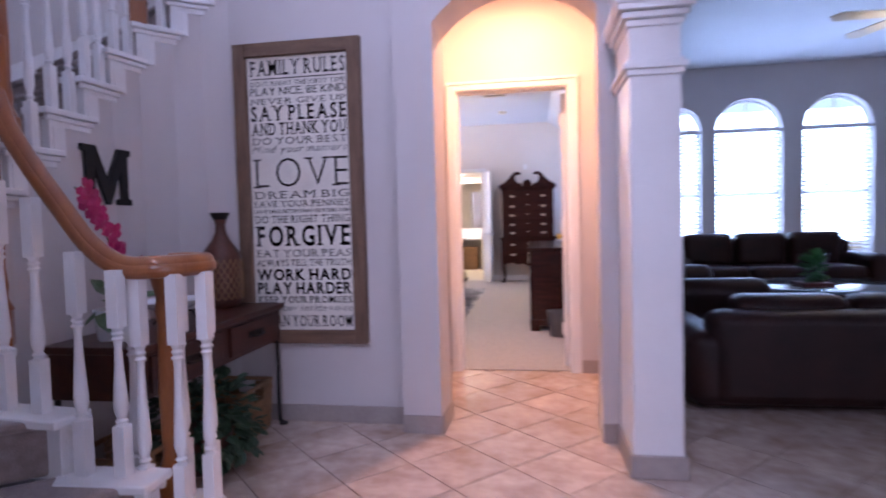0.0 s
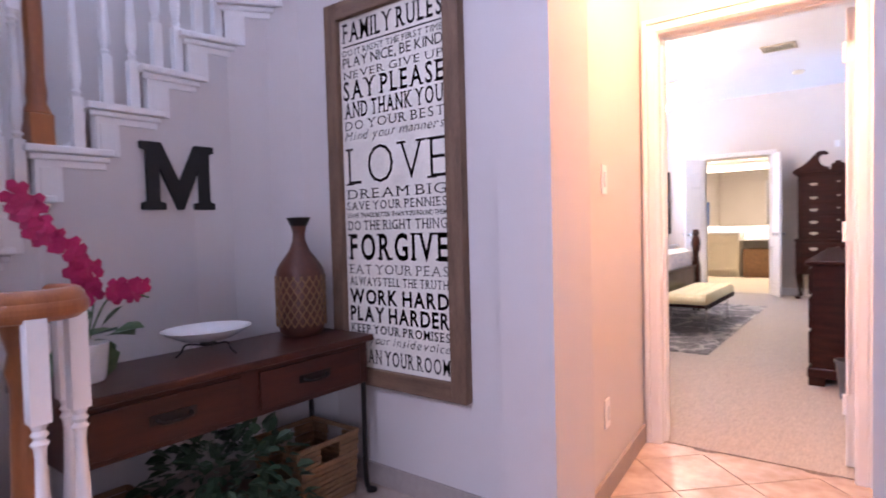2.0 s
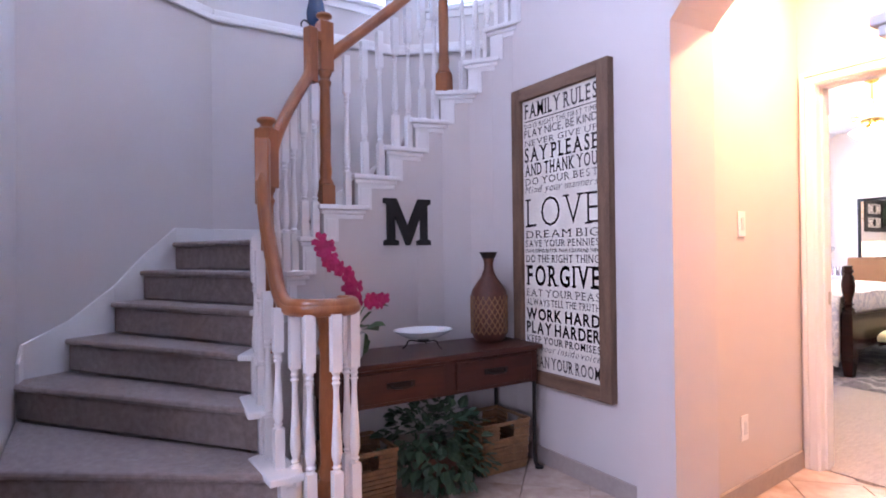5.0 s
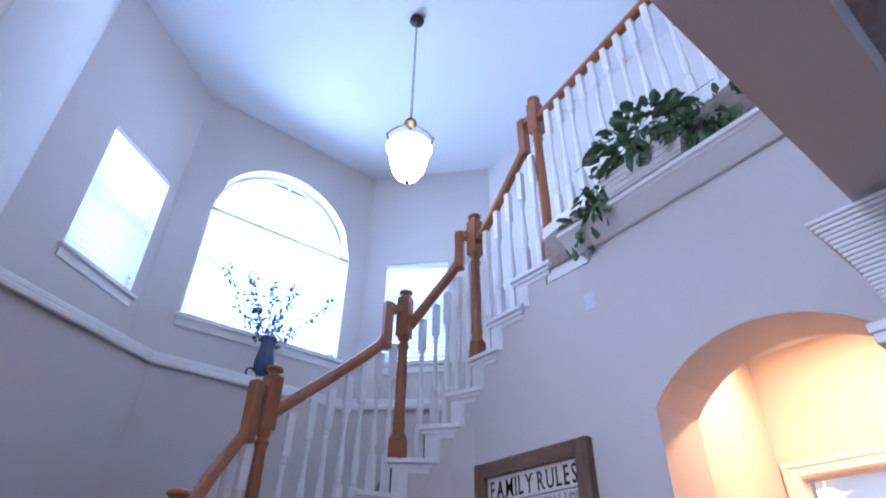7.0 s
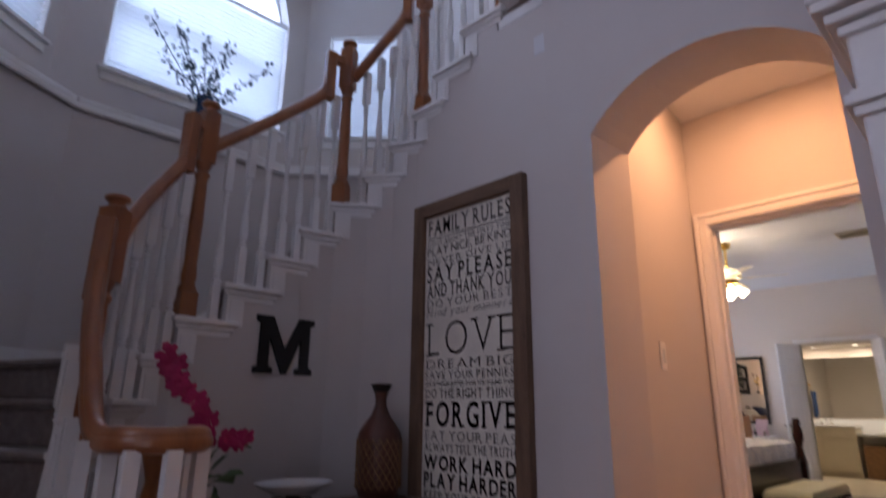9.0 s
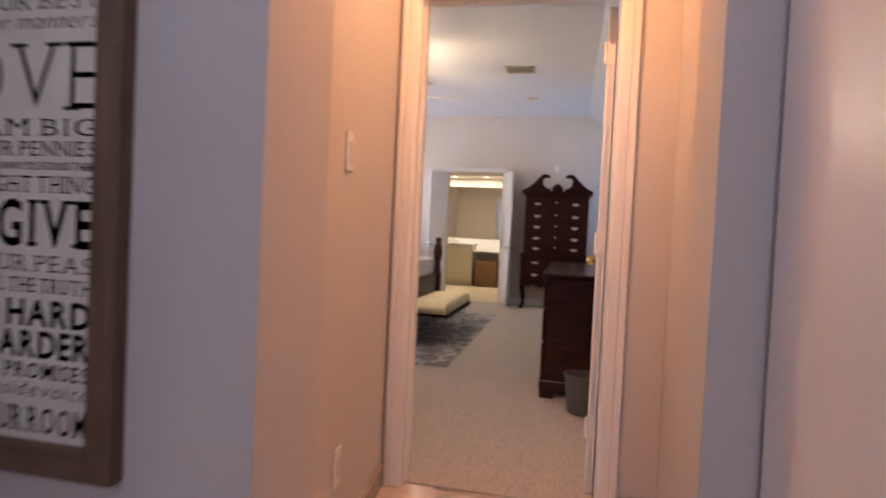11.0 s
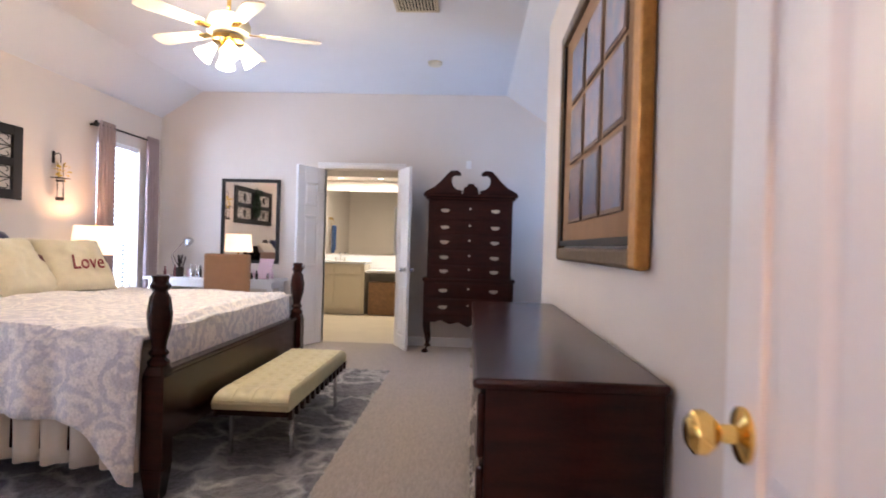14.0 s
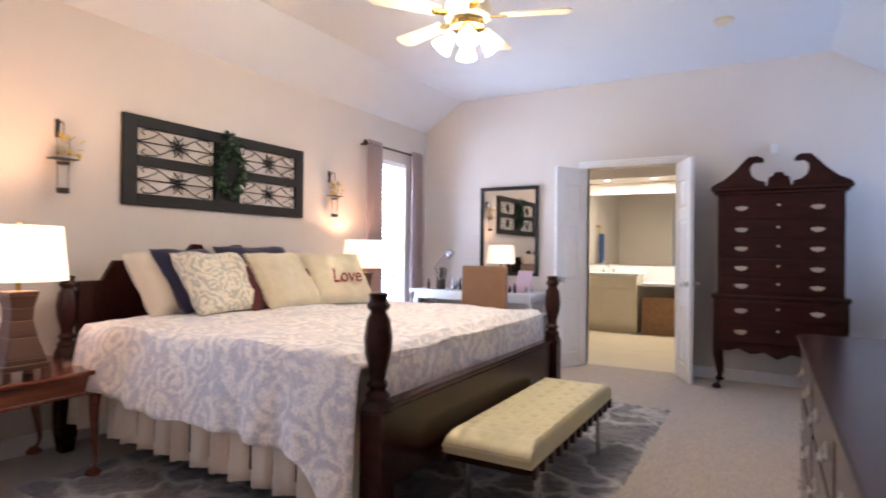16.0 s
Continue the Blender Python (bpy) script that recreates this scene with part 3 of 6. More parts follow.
# white skirt board against the outer wall
skb = Shape()
for k in range(2, 17):
    a, b = Vector((*OUT[k], 0)), Vector((*OUT[k + 1], 0))
    c = Vector((*CORNER[k], 0)) if k in CORNER else None
    segs = [(a, c, 0, 0.0 if k == 6 else 0.45), (c, b, 0.0 if k == 6 else 0.45, 0.0 if k == 6 else 1)] if c else [(a, b, 0, 1)]
    for p, q, f0, f1 in segs:
        u = (q - p).normalized()
        n = Vector((u.y, -u.x, 0)) * 0.018
        za, zb = (k + 1 + f0) * R + 0.10, (k + 1 + f1) * R + 0.10
        skb.hexa([p + Vector((0, 0, za - 0.34)), q + Vector((0, 0, zb - 0.34)), q + n + Vector((0, 0, zb - 0.34)), p + n + Vector((0, 0, za - 0.34)), p + Vector((0, 0, za)), q + Vector((0, 0, zb)), q + n + Vector((0, 0, zb)), p + n + Vector((0, 0, za))])
skb.out("skirt_board", TRIM, stair, bevel=0.004)


def baluster_shape(h):
    """Square base and top with a turned vase between."""
    s = Shape()
    w, b, t = 0.019, 0.20, h - 0.22
    s.box(-w, w, -w, w, 0, b).box(-w, w, -w, w, t, h)
    L = t - b
    pr = [(0.018, 0), (0.012, 0.02), (0.019, 0.045), (0.012, 0.07), (0.014, 0.09), (0.020, 0.15), (0.0205, 0.22), (0.017, 0.40), (0.013, 0.60), (0.0105, 0.80), (0.012, 0.86), (0.018, 0.885), (0.011, 0.91), (0.017, 0.935), (0.012, 0.96), (0.018, 1.0)]
    return s.lathe([(r, b + q * L) for r, q in pr], seg=10)


BAL = {h: baluster_shape(h).mesh("baluster", TRIM, True) for h in (0.80, 0.88, 0.96)}


def baluster(x, y, z, h):
    ob = new("baluster", BAL[min(BAL, key=lambda q: abs(q - h))])
    ob.parent = stair
    ob.matrix_basis = pose(x, y, z) @ Matrix.Diagonal((1, 1, h / min(BAL, key=lambda q: abs(q - h)), 1))


def newel(x, y, z, h, rz=0):
    s = Shape()
    m = pose(x, y, z, 0, 0, rz)
    w = 0.041
    s.box(-w, w, -w, w, 0, 0.12, m).box(-w, w, -w, w, h - 0.33, h - 0.05, m)
    s.lathe([(0.05, 0.12), (0.032, 0.16), (0.036, 0.2), (0.030, 0.26), (0.033, 0.45), (0.028, h - 0.42), (0.038, h - 0.39), (0.026, h - 0.37), (0.040, h - 0.34), (0.04, h - 0.325)], seg=14, m=m)
    s.lathe([(0.045, h - 0.05), (0.030, h - 0.04), (0.030, h - 0.025), (0.047, h - 0.015), (0.044, h), (0.02, h + 0.008)], seg=14, m=m)
    s.out("newel", OAK, stair, bevel=0.004, smooth=True)


newel(-1.10, 2.15, 4 * R, 1.11, 40)
newel(-1.485, 2.585, 8 * R, 1.10, 5)
newel(-1.415, 3.35, 12 * R, 1.08, 30)
newel(-1.06, 3.655, 15 * R, 1.10, 0)
newel(-0.44, 3.68, 17.3 * R, 1.36, 0)
s = Shape()
s.lathe([(0.045, 0), (0.045, 0.10), (0.034, 0.12), (0.040, 0.15), (0.030, 0.18), (0.034, 0.40), (0.028, 0.62), (0.036, 0.66), (0.028, 0.70), (0.045, 0.77)], at=(-0.55, 2.235, R), seg=14)
s.out("newel", OAK, stair, smooth=True)
starter = Shape().lathe([(0.15, 0), (0.15, R - 0.035), (0.17, R - 0.03), (0.17, R)], at=(-0.54, 2.21, 0), seg=24)
starter.out("starting_step", TRIM, stair, bevel=0.006)


def smoothed(pts, n=6):
    """Catmull-Rom through the points."""
    p = [Vector(q) for q in pts]
    p = [p[0]] + p + [p[-1]]
    res = []
    for i in range(1, len(p) - 2):
        for j in range(n):
            t = j / n
            res.append(0.5 * ((2 * p[i]) + (p[i + 1] - p[i - 1]) * t + (2 * p[i - 1] - 5 * p[i] + 4 * p[i + 1] - p[i + 2]) * t * t + (3 * p[i] - p[i - 1] - 3 * p[i + 1] + p[i + 2]) * t ** 3))
    return res + [p[-2]]


def rail(pts, post=None):
    """Moulded handrail; with a post, it ends in an upright gooseneck that returns into the post."""
    q = smoothed(pts)
    s = Shape().tube(q, 0.066, 0.058, 8, True)
    s.tube([v + Vector((0, 0, 0.014)) for v in q], 0.050, 0.058, 12)
    if post:
        e = Vector(pts[-1])
        d = Vector((post[0] - e.x, post[1] - e.y, 0))
        m = Matrix.Translation((e.x, e.y, 0)) @ Matrix.Rotation(math.atan2(d.y, d.x), 4, "Z")
        s.box(-0.029, 0.029, -0.031, 0.031, e.z - 0.13, post[2], m)
        s.box(0.029, d.length, -0.027, 0.027, post[2] - 0.062, post[2] - 0.008, m)
    s.out("handrail", OAK, stair, smooth=True, bevel=0.006)


rail([(-0.58, 2.30, 0.99), (-0.50, 2.325, 0.99), (-0.425, 2.28, 0.99), (-0.42, 2.19, 0.99), (-0.48, 2.11, 0.99), (-0.58, 2.085, 0.995), (-0.68, 2.08, 1.06), (-0.78, 2.085, 1.18), (-0.88, 2.09, 1.31), (-0.97, 2.10, 1.44), (-1.02, 2.11, 1.56)], (-1.10, 2.15, 1.735))
rail([(-1.12, 2.16, 1.60), (-1.22, 2.22, 1.76), (-1.32, 2.31, 1.93), (-1.40, 2.41, 2.09), (-1.435, 2.47, 2.19), (-1.445, 2.49, 2.29)], (-1.485, 2.585, 2.47))
rail([(-1.48, 2.62, 2.34), (-1.47, 2.80, 2.50), (-1.465, 2.98, 2.66), (-1.45, 3.12, 2.79), (-1.44, 3.21, 2.89), (-1.437, 3.235, 2.99)], (-1.415, 3.35, 3.18))
rail([(-1.39, 3.38, 3.04), (-1.30, 3.46, 3.21), (-1.22, 3.54, 3.37), (-1.17, 3.585, 3.48), (-1.155, 3.60, 3.58)], (-1.06, 3.655, 3.75))
rail([(-1.02, 3.655, 3.64), (-0.86, 3.66, 3.80), (-0.68, 3.665, 4.00), (-0.58, 3.67, 4.12), (-0.555, 3.672, 4.22)], (-0.44, 3.68, 4.42))
rail([(-0.42, 3.68, 4.34), (0.3, 3.55, 4.34), (1.1, 3.40, 4.34)])
for k in range(17):
    a, b = IN[k], IN[k + 1]
    fr = (0.30, 0.78)
    for f in fr:
        if k in (3, 7, 11, 14) and f < 0.5 or k < 1:
            continue
        x, y = lerp(a, b, f)
        z = (k + 1) * R + 0.005
        c = Vector((x, y)) + (Vector((x, y)) - CEN).normalized() * 0.03
        h = {1: 0.62, 2: 0.66, 3: 0.80}.get(k, 0.80) + (f - 0.3) * (0.17 if k > 2 else 0.12)
        baluster(c.x, c.y, z, h)
for a in (0, 55, 110, 200, 255, 310):
    baluster(-0.52 + 0.12 * math.cos(radians(a)), 2.215 + 0.115 * math.sin(radians(a)), R, 0.79)

# upper landing, its shelf and balustrade
land = Shape().prism([(-0.44, 3.63), (1.24, 3.30), (3.0, 3.30), (3.0, 5.08), (-0.44, 5.08)], 3.10, 18 * R)
structure(land.out("floor_landing", STAIRCARPET), "carpeted upper landing", "floor")
NA = Vector((1.295, -0.065)).normalized()
NN = Vector((NA.y, -NA.x))
shelf = Shape()
o = Vector((-0.055, 3.475))
prof = [(0.0, 2.965), (0.02, 2.965), (0.035, 2.975), (0.10, 3.02), (0.108, 3.023), (0.113, 3.030), (0.128, 3.034), (0.128, 3.056), (0.0, 3.056)]
k = len(prof)
ends = [o - NA * 0.07, o + NA * 1.13]
shelf.add([(*(e + NN * d), z) for e in ends for d, z in prof], [list(range(k))[::-1], list(range(k, 2 * k))] + [(i, (i + 1) % k, (i + 1) % k + k, i + k) for i in range(k)])
shelf.prism([tuple(o - NA * 0.07), tuple(o + NA * 1.13), (1.08, 3.66), (-0.42, 3.66), (-0.42, 3.60), (-0.13, 3.60)], 3.006, 3.054)
shelf.box(-0.42, 1.08, 3.63, 3.66, 3.054, 3.38, None)
structure(shelf.out("shelf_landing", TRIM, bevel=0.003), "white moulded plant shelf below the landing rail", "shelf")
shoe = Shape().tube([(-0.44, 3.68, 3.36), (1.1, 3.40, 3.36)], 0.12, 0.12, 4, True)
shoe.out("shoe_rail", TRIM, stair)
for i in range(14):
    baluster(-0.32 + i * 0.108, 3.66 - i * 0.0197, 3.40, 0.92)

# ---------- structure: bedroom and bathroom ----------
BX, BY = -3.25, 11.6
# The opening at 0.76 is added out of view, for extra daylight.
wall("wall_bed_head", (BX, 4.79), (BX, BY), 0, 3.1, 0.15, PAINT_BED, [(0.76, 1.50, 0.25, 2.22, 0), (5.62, 6.36, 0.25, 2.22, 0)], "beige bedroom wall with a window and an added unseen one", "wall")
wall("wall_bed_far", (BX, BY), (2.45, BY), 0, 3.1, 0.12, PAINT_BED, [(2.03, 2.95, 0, 2.10, 0)], "beige bedroom wall with double doors", "wall")
wall("wall_bed_picture", (1.13, 9.2), (1.13, 4.79), 0, 3.1, 0.13, PAINT_BED, (), "beige bedroom wall", "wall")
wall("wall_alcove_south", (2.45, 9.2), (1.26, 9.2), 0, 3.1, 0.1, PAINT_BED)
wall("wall_alcove_east", (2.35, BY), (2.35, 9.2), 0, 3.1, 0.15, PAINT_BED, [(0.5, 1.6, 0.7, 2.2, 0)], "beige alcove wall with a window", "wall")
ceil = Shape()
for y0, y1, prof in ((4.79, 9.2, [(BX, 2.68), (-2.75, 3.01), (0.95, 3.01), (1.26, 2.805), (1.26, 3.2), (BX, 3.2)]), (9.2, BY, [(BX, 2.68), (-2.75, 3.01), (0.95, 3.01), (1.45, 2.68), (2.45, 2.68), (2.45, 3.2), (BX, 3.2)])):
    n = len(prof)
    ceil.add([(x, y, z) for y in (y0, y1) for x, z in prof], [list(range(n))[::-1], list(range(n, 2 * n))] + [(i, (i + 1) % n, (i + 1) % n + n, i + n) for i in range(n)])
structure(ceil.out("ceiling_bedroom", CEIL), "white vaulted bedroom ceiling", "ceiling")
wall("wall_bath_west", (-2.3, 11.72), (-2.3, 14.95), 0, 2.6, 0.1, PAINT_BED)
wall("wall_bath_far", (-2.3, 14.9), (0.6, 14.9), 0, 2.6, 0.1, PAINT_BED)
wall("wall_bath_east", (0.5, 14.95), (0.5, 11.72), 0, 2.6, 0.1, PAINT_BED)
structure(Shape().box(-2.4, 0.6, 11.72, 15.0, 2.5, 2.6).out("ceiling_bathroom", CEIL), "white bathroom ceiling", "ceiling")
structure(Shape().box(-2.3, 0.5, 14.3, 14.9, 2.33, 2.5).out("soffit_bathroom", PAINT_BED), "beige soffit with recessed lights above the vanity", "soffit")


def casing(name, x0, x1, z, y, face, w=0.085):
    """Stepped door casing on a wall that faces -y (face -1) or +y (face 1)."""
    s = Shape()
    for d, e, th in ((0.004, w, 0.012), (0.010, w * 0.62, 0.018), (w * 0.70, w, 0.024)):
        ya, yb = sorted((y, y + face * th))
        s.box(x0 - e, x0 - d, ya, yb, 0, z + e)
        s.box(x1 + d, x1 + e, ya, yb, 0, z + e)
        s.box(x0 - d, x1 + d, ya, yb, z + d, z + e)
    return structure(s.out(name, TRIM, bevel=0.003), "white moulded door casing", "trim")


casing("trim_door_hall", 0.105, 0.905, 2.075, 4.76, -1, 0.075)
casing("trim_door_bedroom", 0.105, 0.905, 2.075, 4.89, 1, 0.075)
jam = Shape().box(0.086, 0.105, 4.752, 4.898, 0, 2.075).box(0.905, 0.924, 4.752, 4.898, 0, 2.075).box(0.086, 0.924, 4.752, 4.898, 2.075, 2.094)
jam.box(0.105, 0.117, 4.80, 4.835, 0, 2.075).box(0.117, 0.903, 4.80, 4.835, 2.063, 2.075)
structure(jam.out("jamb_door", TRIM, bevel=0.002), "white door jamb", "jamb")
casing("trim_door_bath", -1.22, -0.30, 2.10, BY, -1, 0.075)
structure(Shape().box(-1.24, -1.22, 11.58, 11.74, 0, 2.1).box(-0.30, -0.28, 11.58, 11.74, 0, 2.1).out("jamb_bath", TRIM), "white door jamb", "jamb")
strike = thing("strike_plate", "aged brass strike plate in the jamb", "strike plate")
Shape().box(0.104, 0.1075, 4.845, 4.88, 0.89, 0.96).out("plate", PULL, strike, bevel=0.003)


def panelled_leaf(parent, w, h, rows, cols, m, th=0.035):
    """Door leaf with raised panels, hinge edge on x = 0, in its own plane."""
    s = Shape().box(0.0, w, -th / 2 + 0.008, th / 2 - 0.008, 0.01, h, m)
    st = 0.11
    cw = (w - st * (cols + 1)) / cols
    for c in range(cols + 1):
        x = c * (cw + st)
        s.box(x, x + st, -th / 2, th / 2, 0.01, h, m)
    edges = [0.01] + [q for r in rows for q in r] + [h]
    for i in range(0, len(edges), 2):
        for c in range(cols):
            x = st + c * (cw + st)
            s.box(x, x + cw, -th / 2, th / 2, edges[i], edges[i + 1], m)
    leaf = s.out("leaf", TRIM, parent, bevel=0.004)
    p = Shape()
    for z0, z1 in rows:
        for c in range(cols):
            x = st + c * (cw + st)
            for sg in (-1, 1):
                y0, y1 = sg * (th / 2 - 0.009), sg * (th / 2 - 0.001)
                g, e = 0.012, 0.04
                q = [(x + g, y0, z0 + g), (x + cw - g, y0, z0 + g), (x + cw - g, y0, z1 - g), (x + g, y0, z1 - g), (x + e, y1, z0 + e), (x + cw - e, y1, z0 + e), (x + cw - e, y1, z1 - e), (x + e, y1, z1 - e)]
                p.hexa([m @ Vector(t) for t in q])
    p.out("raised_panel", TRIM, parent)
    return leaf


SIX = [(0.16, 0.74), (0.92, 1.52), (1.63, 1.90)]
door = thing("bedroom_door", "open white six-panel door with brass knob", "door", kind="structure")
dm = pose(0.884, 4.918, 0.0, 0, 0, 85.4)
panelled_leaf(door, 0.66, 2.06, SIX, 2, dm)
kn = Shape()
KP = [(0.034, 0), (0.034, 0.006), (0.012, 0.012), (0.011, 0.03), (0.02, 0.036), (0.028, 0.048), (0.027, 0.06), (0.016, 0.068)]
kn.lathe(KP, m=dm @ pose(0.59, 0.017, 0.98, -90, 0, 0), seg=18).lathe(KP, m=dm @ pose(0.59, -0.017, 0.98, 90, 0, 0), seg=18)
kn.out("knob", BRASS, door, smooth=True)
hg = Shape()
for z in (0.25, 1.03, 1.82):
    hg.box(-0.002, 0.0, -0.017, 0.017, z, z + 0.09, dm)
    hg.box(0.0, 0.03, 0.0172, 0.019, z, z + 0.09, dm)
    hg.lathe([(0.007, 0), (0.007, 0.09)], m=dm @ pose(-0.008, 0.022, z), seg=8)
hg.out("hinge", TRIM, door)
for nm, x, rz, fl in (("bath_door_left", -1.215, -118, 1), ("bath_door_right", -0.305, -66, -1)):
    d = thing(nm.replace("_left", "").replace("_right", ""), "open narrow white panelled bathroom door", "door", group="bathroom double doors")
    m = pose(x, 11.575, 0, 0, 0, rz)
    panelled_leaf(d, 0.44, 2.09, SIX, 1, m)
    k = Shape().lathe(KP, m=m @ pose(0.385, 0.017, 0.92, -90, 0, 0), seg=14).lathe(KP, m=m @ pose(0.385, -0.017, 0.92, 90, 0, 0), seg=14)
    k.out("knob", CHROME, d, smooth=True)


# ---------- windows with blinds ----------
def window(name, a, b, z0, z1, rise, th, slat_gap=0.05, depth=0.10, blind_top=None, rails=1):
    """Frame, glass and blind in an opening whose room face runs a to b; outside lies to its left."""
    a, b = Vector((*a, 0)), Vector((*b, 0))
    L = (b - a).length
    u = (b - a) / L
    m = Matrix((( u.x, -u.y, 0, a.x), (u.y, u.x, 0, a.y), (0, 0, 1, 0), (0, 0, 0, 1)))
    w = structure(new(name), "white framed window with lowered white blinds", "window")
    f = Shape()
    d0, d1 = th * 0.55, th * 0.8
    f.box(0, 0.04, d0, d1, z0, z1, m).box(L - 0.04, L, d0, d1, z0, z1, m).box(0.04, L - 0.04, d0, d1, z0, z0 + 0.04, m)
    f.box(0.04, L - 0.04, d0, d1, z1 - 0.03, z1 + 0.03, m)
    for i in range(rails):
        z = z0 + (z1 - z0) * (i + 1) / (rails + 1)
        f.box(0.04, L - 0.04, d0, d1, z - 0.018, z + 0.018, m)
    if rise:
        r = (L * L / 4 + rise * rise) / (2 * rise)
        zc = z1 + rise - r
        a0 = math.asin(min(1, L / 2 / r))
        for rr in (r - 0.02, r * 0.62, r * 0.3):
            pts = [m @ Vector((L / 2 + rr * math.sin(t), (d0 + d1) / 2, max(z1, zc + rr * math.cos(t)))) for t in np.linspace(-a0, a0, 25)]
            f.tube(pts, 0.035 if rr == r - 0.02 else 0.018, None, 6)
        f.box(L / 2 - 0.008, L / 2 + 0.008, d0, d1, z1, z1 + rise * 0.98, m)
    f.out("frame", TRIM, w)
    g = Shape().box(0.0, L, d1 - 0.008, d1 - 0.003, z0, z1, m)
    if rise:
        zs = []
        for i in range(25):
            q = -L / 2 + L * i / 24
            zs.append((q + L / 2, zc + math.sqrt(max(0, r * r - q * q))))
        g.add([m @ Vector((x, d1 - 0.005, z)) for x, z in zs], [list(range(25))])
    gl = g.out("glass", GLASS, w)
    gl.visible_shadow = False
    sh = Shape()
    k = int(((blind_top or z1) - z0 - 0.06) / slat_gap)
    for i in range(k):
        z = z0 + 0.03 + i * slat_gap
        sh.add([m @ Vector(q) for q in ((0.02, depth * 0.2, z + 0.014), (L - 0.02, depth * 0.2, z + 0.014), (L - 0.02, depth * 0.2 + 0.042, z - 0.010), (0.02, depth * 0.2 + 0.042, z - 0.010), (0.02, depth * 0.2, z + 0.017), (L - 0.02, depth * 0.2, z + 0.017), (L - 0.02, depth * 0.2 + 0.042, z - 0.007), (0.02, depth * 0.2 + 0.042, z - 0.007))], [(0, 3, 2, 1), (4, 5, 6, 7), (0, 1, 5, 4), (2, 3, 7, 6)])
    sh.box(0.01, L - 0.01, depth * 0.1, depth * 0.1 + 0.05, (blind_top or z1) - 0.05, (blind_top or z1), m)
    tagged(sh.out("blind", SLAT, w), kind="stuff")
    sill = Shape().box(-0.04, L + 0.04, -0.05, d0, z0 - 0.03, z0, m).box(-0.02, L + 0.02, -0.018, -0.0, z0 - 0.10, z0 - 0.03, m)
    sill.out("sill", TRIM, w, bevel=0.006)
    return w


def along(a, b, s):
    d = (Vector(b) - Vector(a)).normalized()
    return tuple(Vector(a) + d * s)


def window_in(name, p0, p1, s0, s1, *rest, **kw):
    return window(name, along(p0, p1, s0), along(p0, p1, s1), *rest, **kw)


window_in("window_1", (-2.55, 1.1), (-3.38, 2.1), 0.46, 1.18, 3.60, 4.77, 0, 0.2)
window_in("window_2", (-3.38, 2.1), (-3.38, 4.14), 0.32, 1.82, 3.60, 4.77, 0.74, 0.2, rails=1)
window_in("window_3", (-3.38, 4.14), (-2.35, 5.08), 0.24, 0.92, 3.60, 4.77, 0, 0.2)
for i, (s0, s1, r) in enumerate(((1.25, 1.92, 0.36), (2.12, 3.06, 0.45), (3.34, 4.28, 0.45))):
    window_in("window_%d" % (4 + i), (1.26, 9.7), (7.0, 9.7), s0, s1, 0.5, 2.42, r, 0.2, slat_gap=0.06)
window_in("window_7", (BX, 4.79), (BX, BY), 5.62, 6.36, 0.25, 2.22, 0, 0.15)
# Added unseen window, a mirror of window_7 across the bed.
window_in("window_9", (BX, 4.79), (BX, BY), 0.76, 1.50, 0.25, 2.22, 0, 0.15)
# The next two are added, unseen windows around the entry fill lamps.
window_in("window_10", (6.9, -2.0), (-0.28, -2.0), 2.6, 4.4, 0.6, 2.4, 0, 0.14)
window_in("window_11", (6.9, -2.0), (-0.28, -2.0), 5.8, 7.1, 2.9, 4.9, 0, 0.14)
window_in("window_8", (2.35, BY), (2.35, 9.2), 0.5, 1.6, 0.7, 2.2, 0, 0.15)

# ---------- foyer things ----------
# wall sign
sign = thing("wall_sign", "tall framed typographic sign in weathered barn wood frame", "wall sign")
X0, X1, Z0, Z1, YF = -1.008, -0.268, 0.455, 2.145, 3.605
F = 0.075
for nm, x0, x1, z0, z1, mt in (("frame", X0, X0 + F, Z0, Z1, BARN), ("frame", X1 - F, X1, Z0, Z1, BARN), ("frame", X0 + F, X1 - F, Z0, Z0 + F, BARNH), ("frame", X0 + F, X1 - F, Z1 - F, Z1, BARNH)):
    Shape().box(x0, x1, YF - 0.045, YF, z0, z1).out(nm, mt, sign, bevel=0.004)
Shape().box(X0 + F, X1 - F, YF - 0.018, YF, Z0 + F, Z1 - F).out("panel", CANVAS, sign)
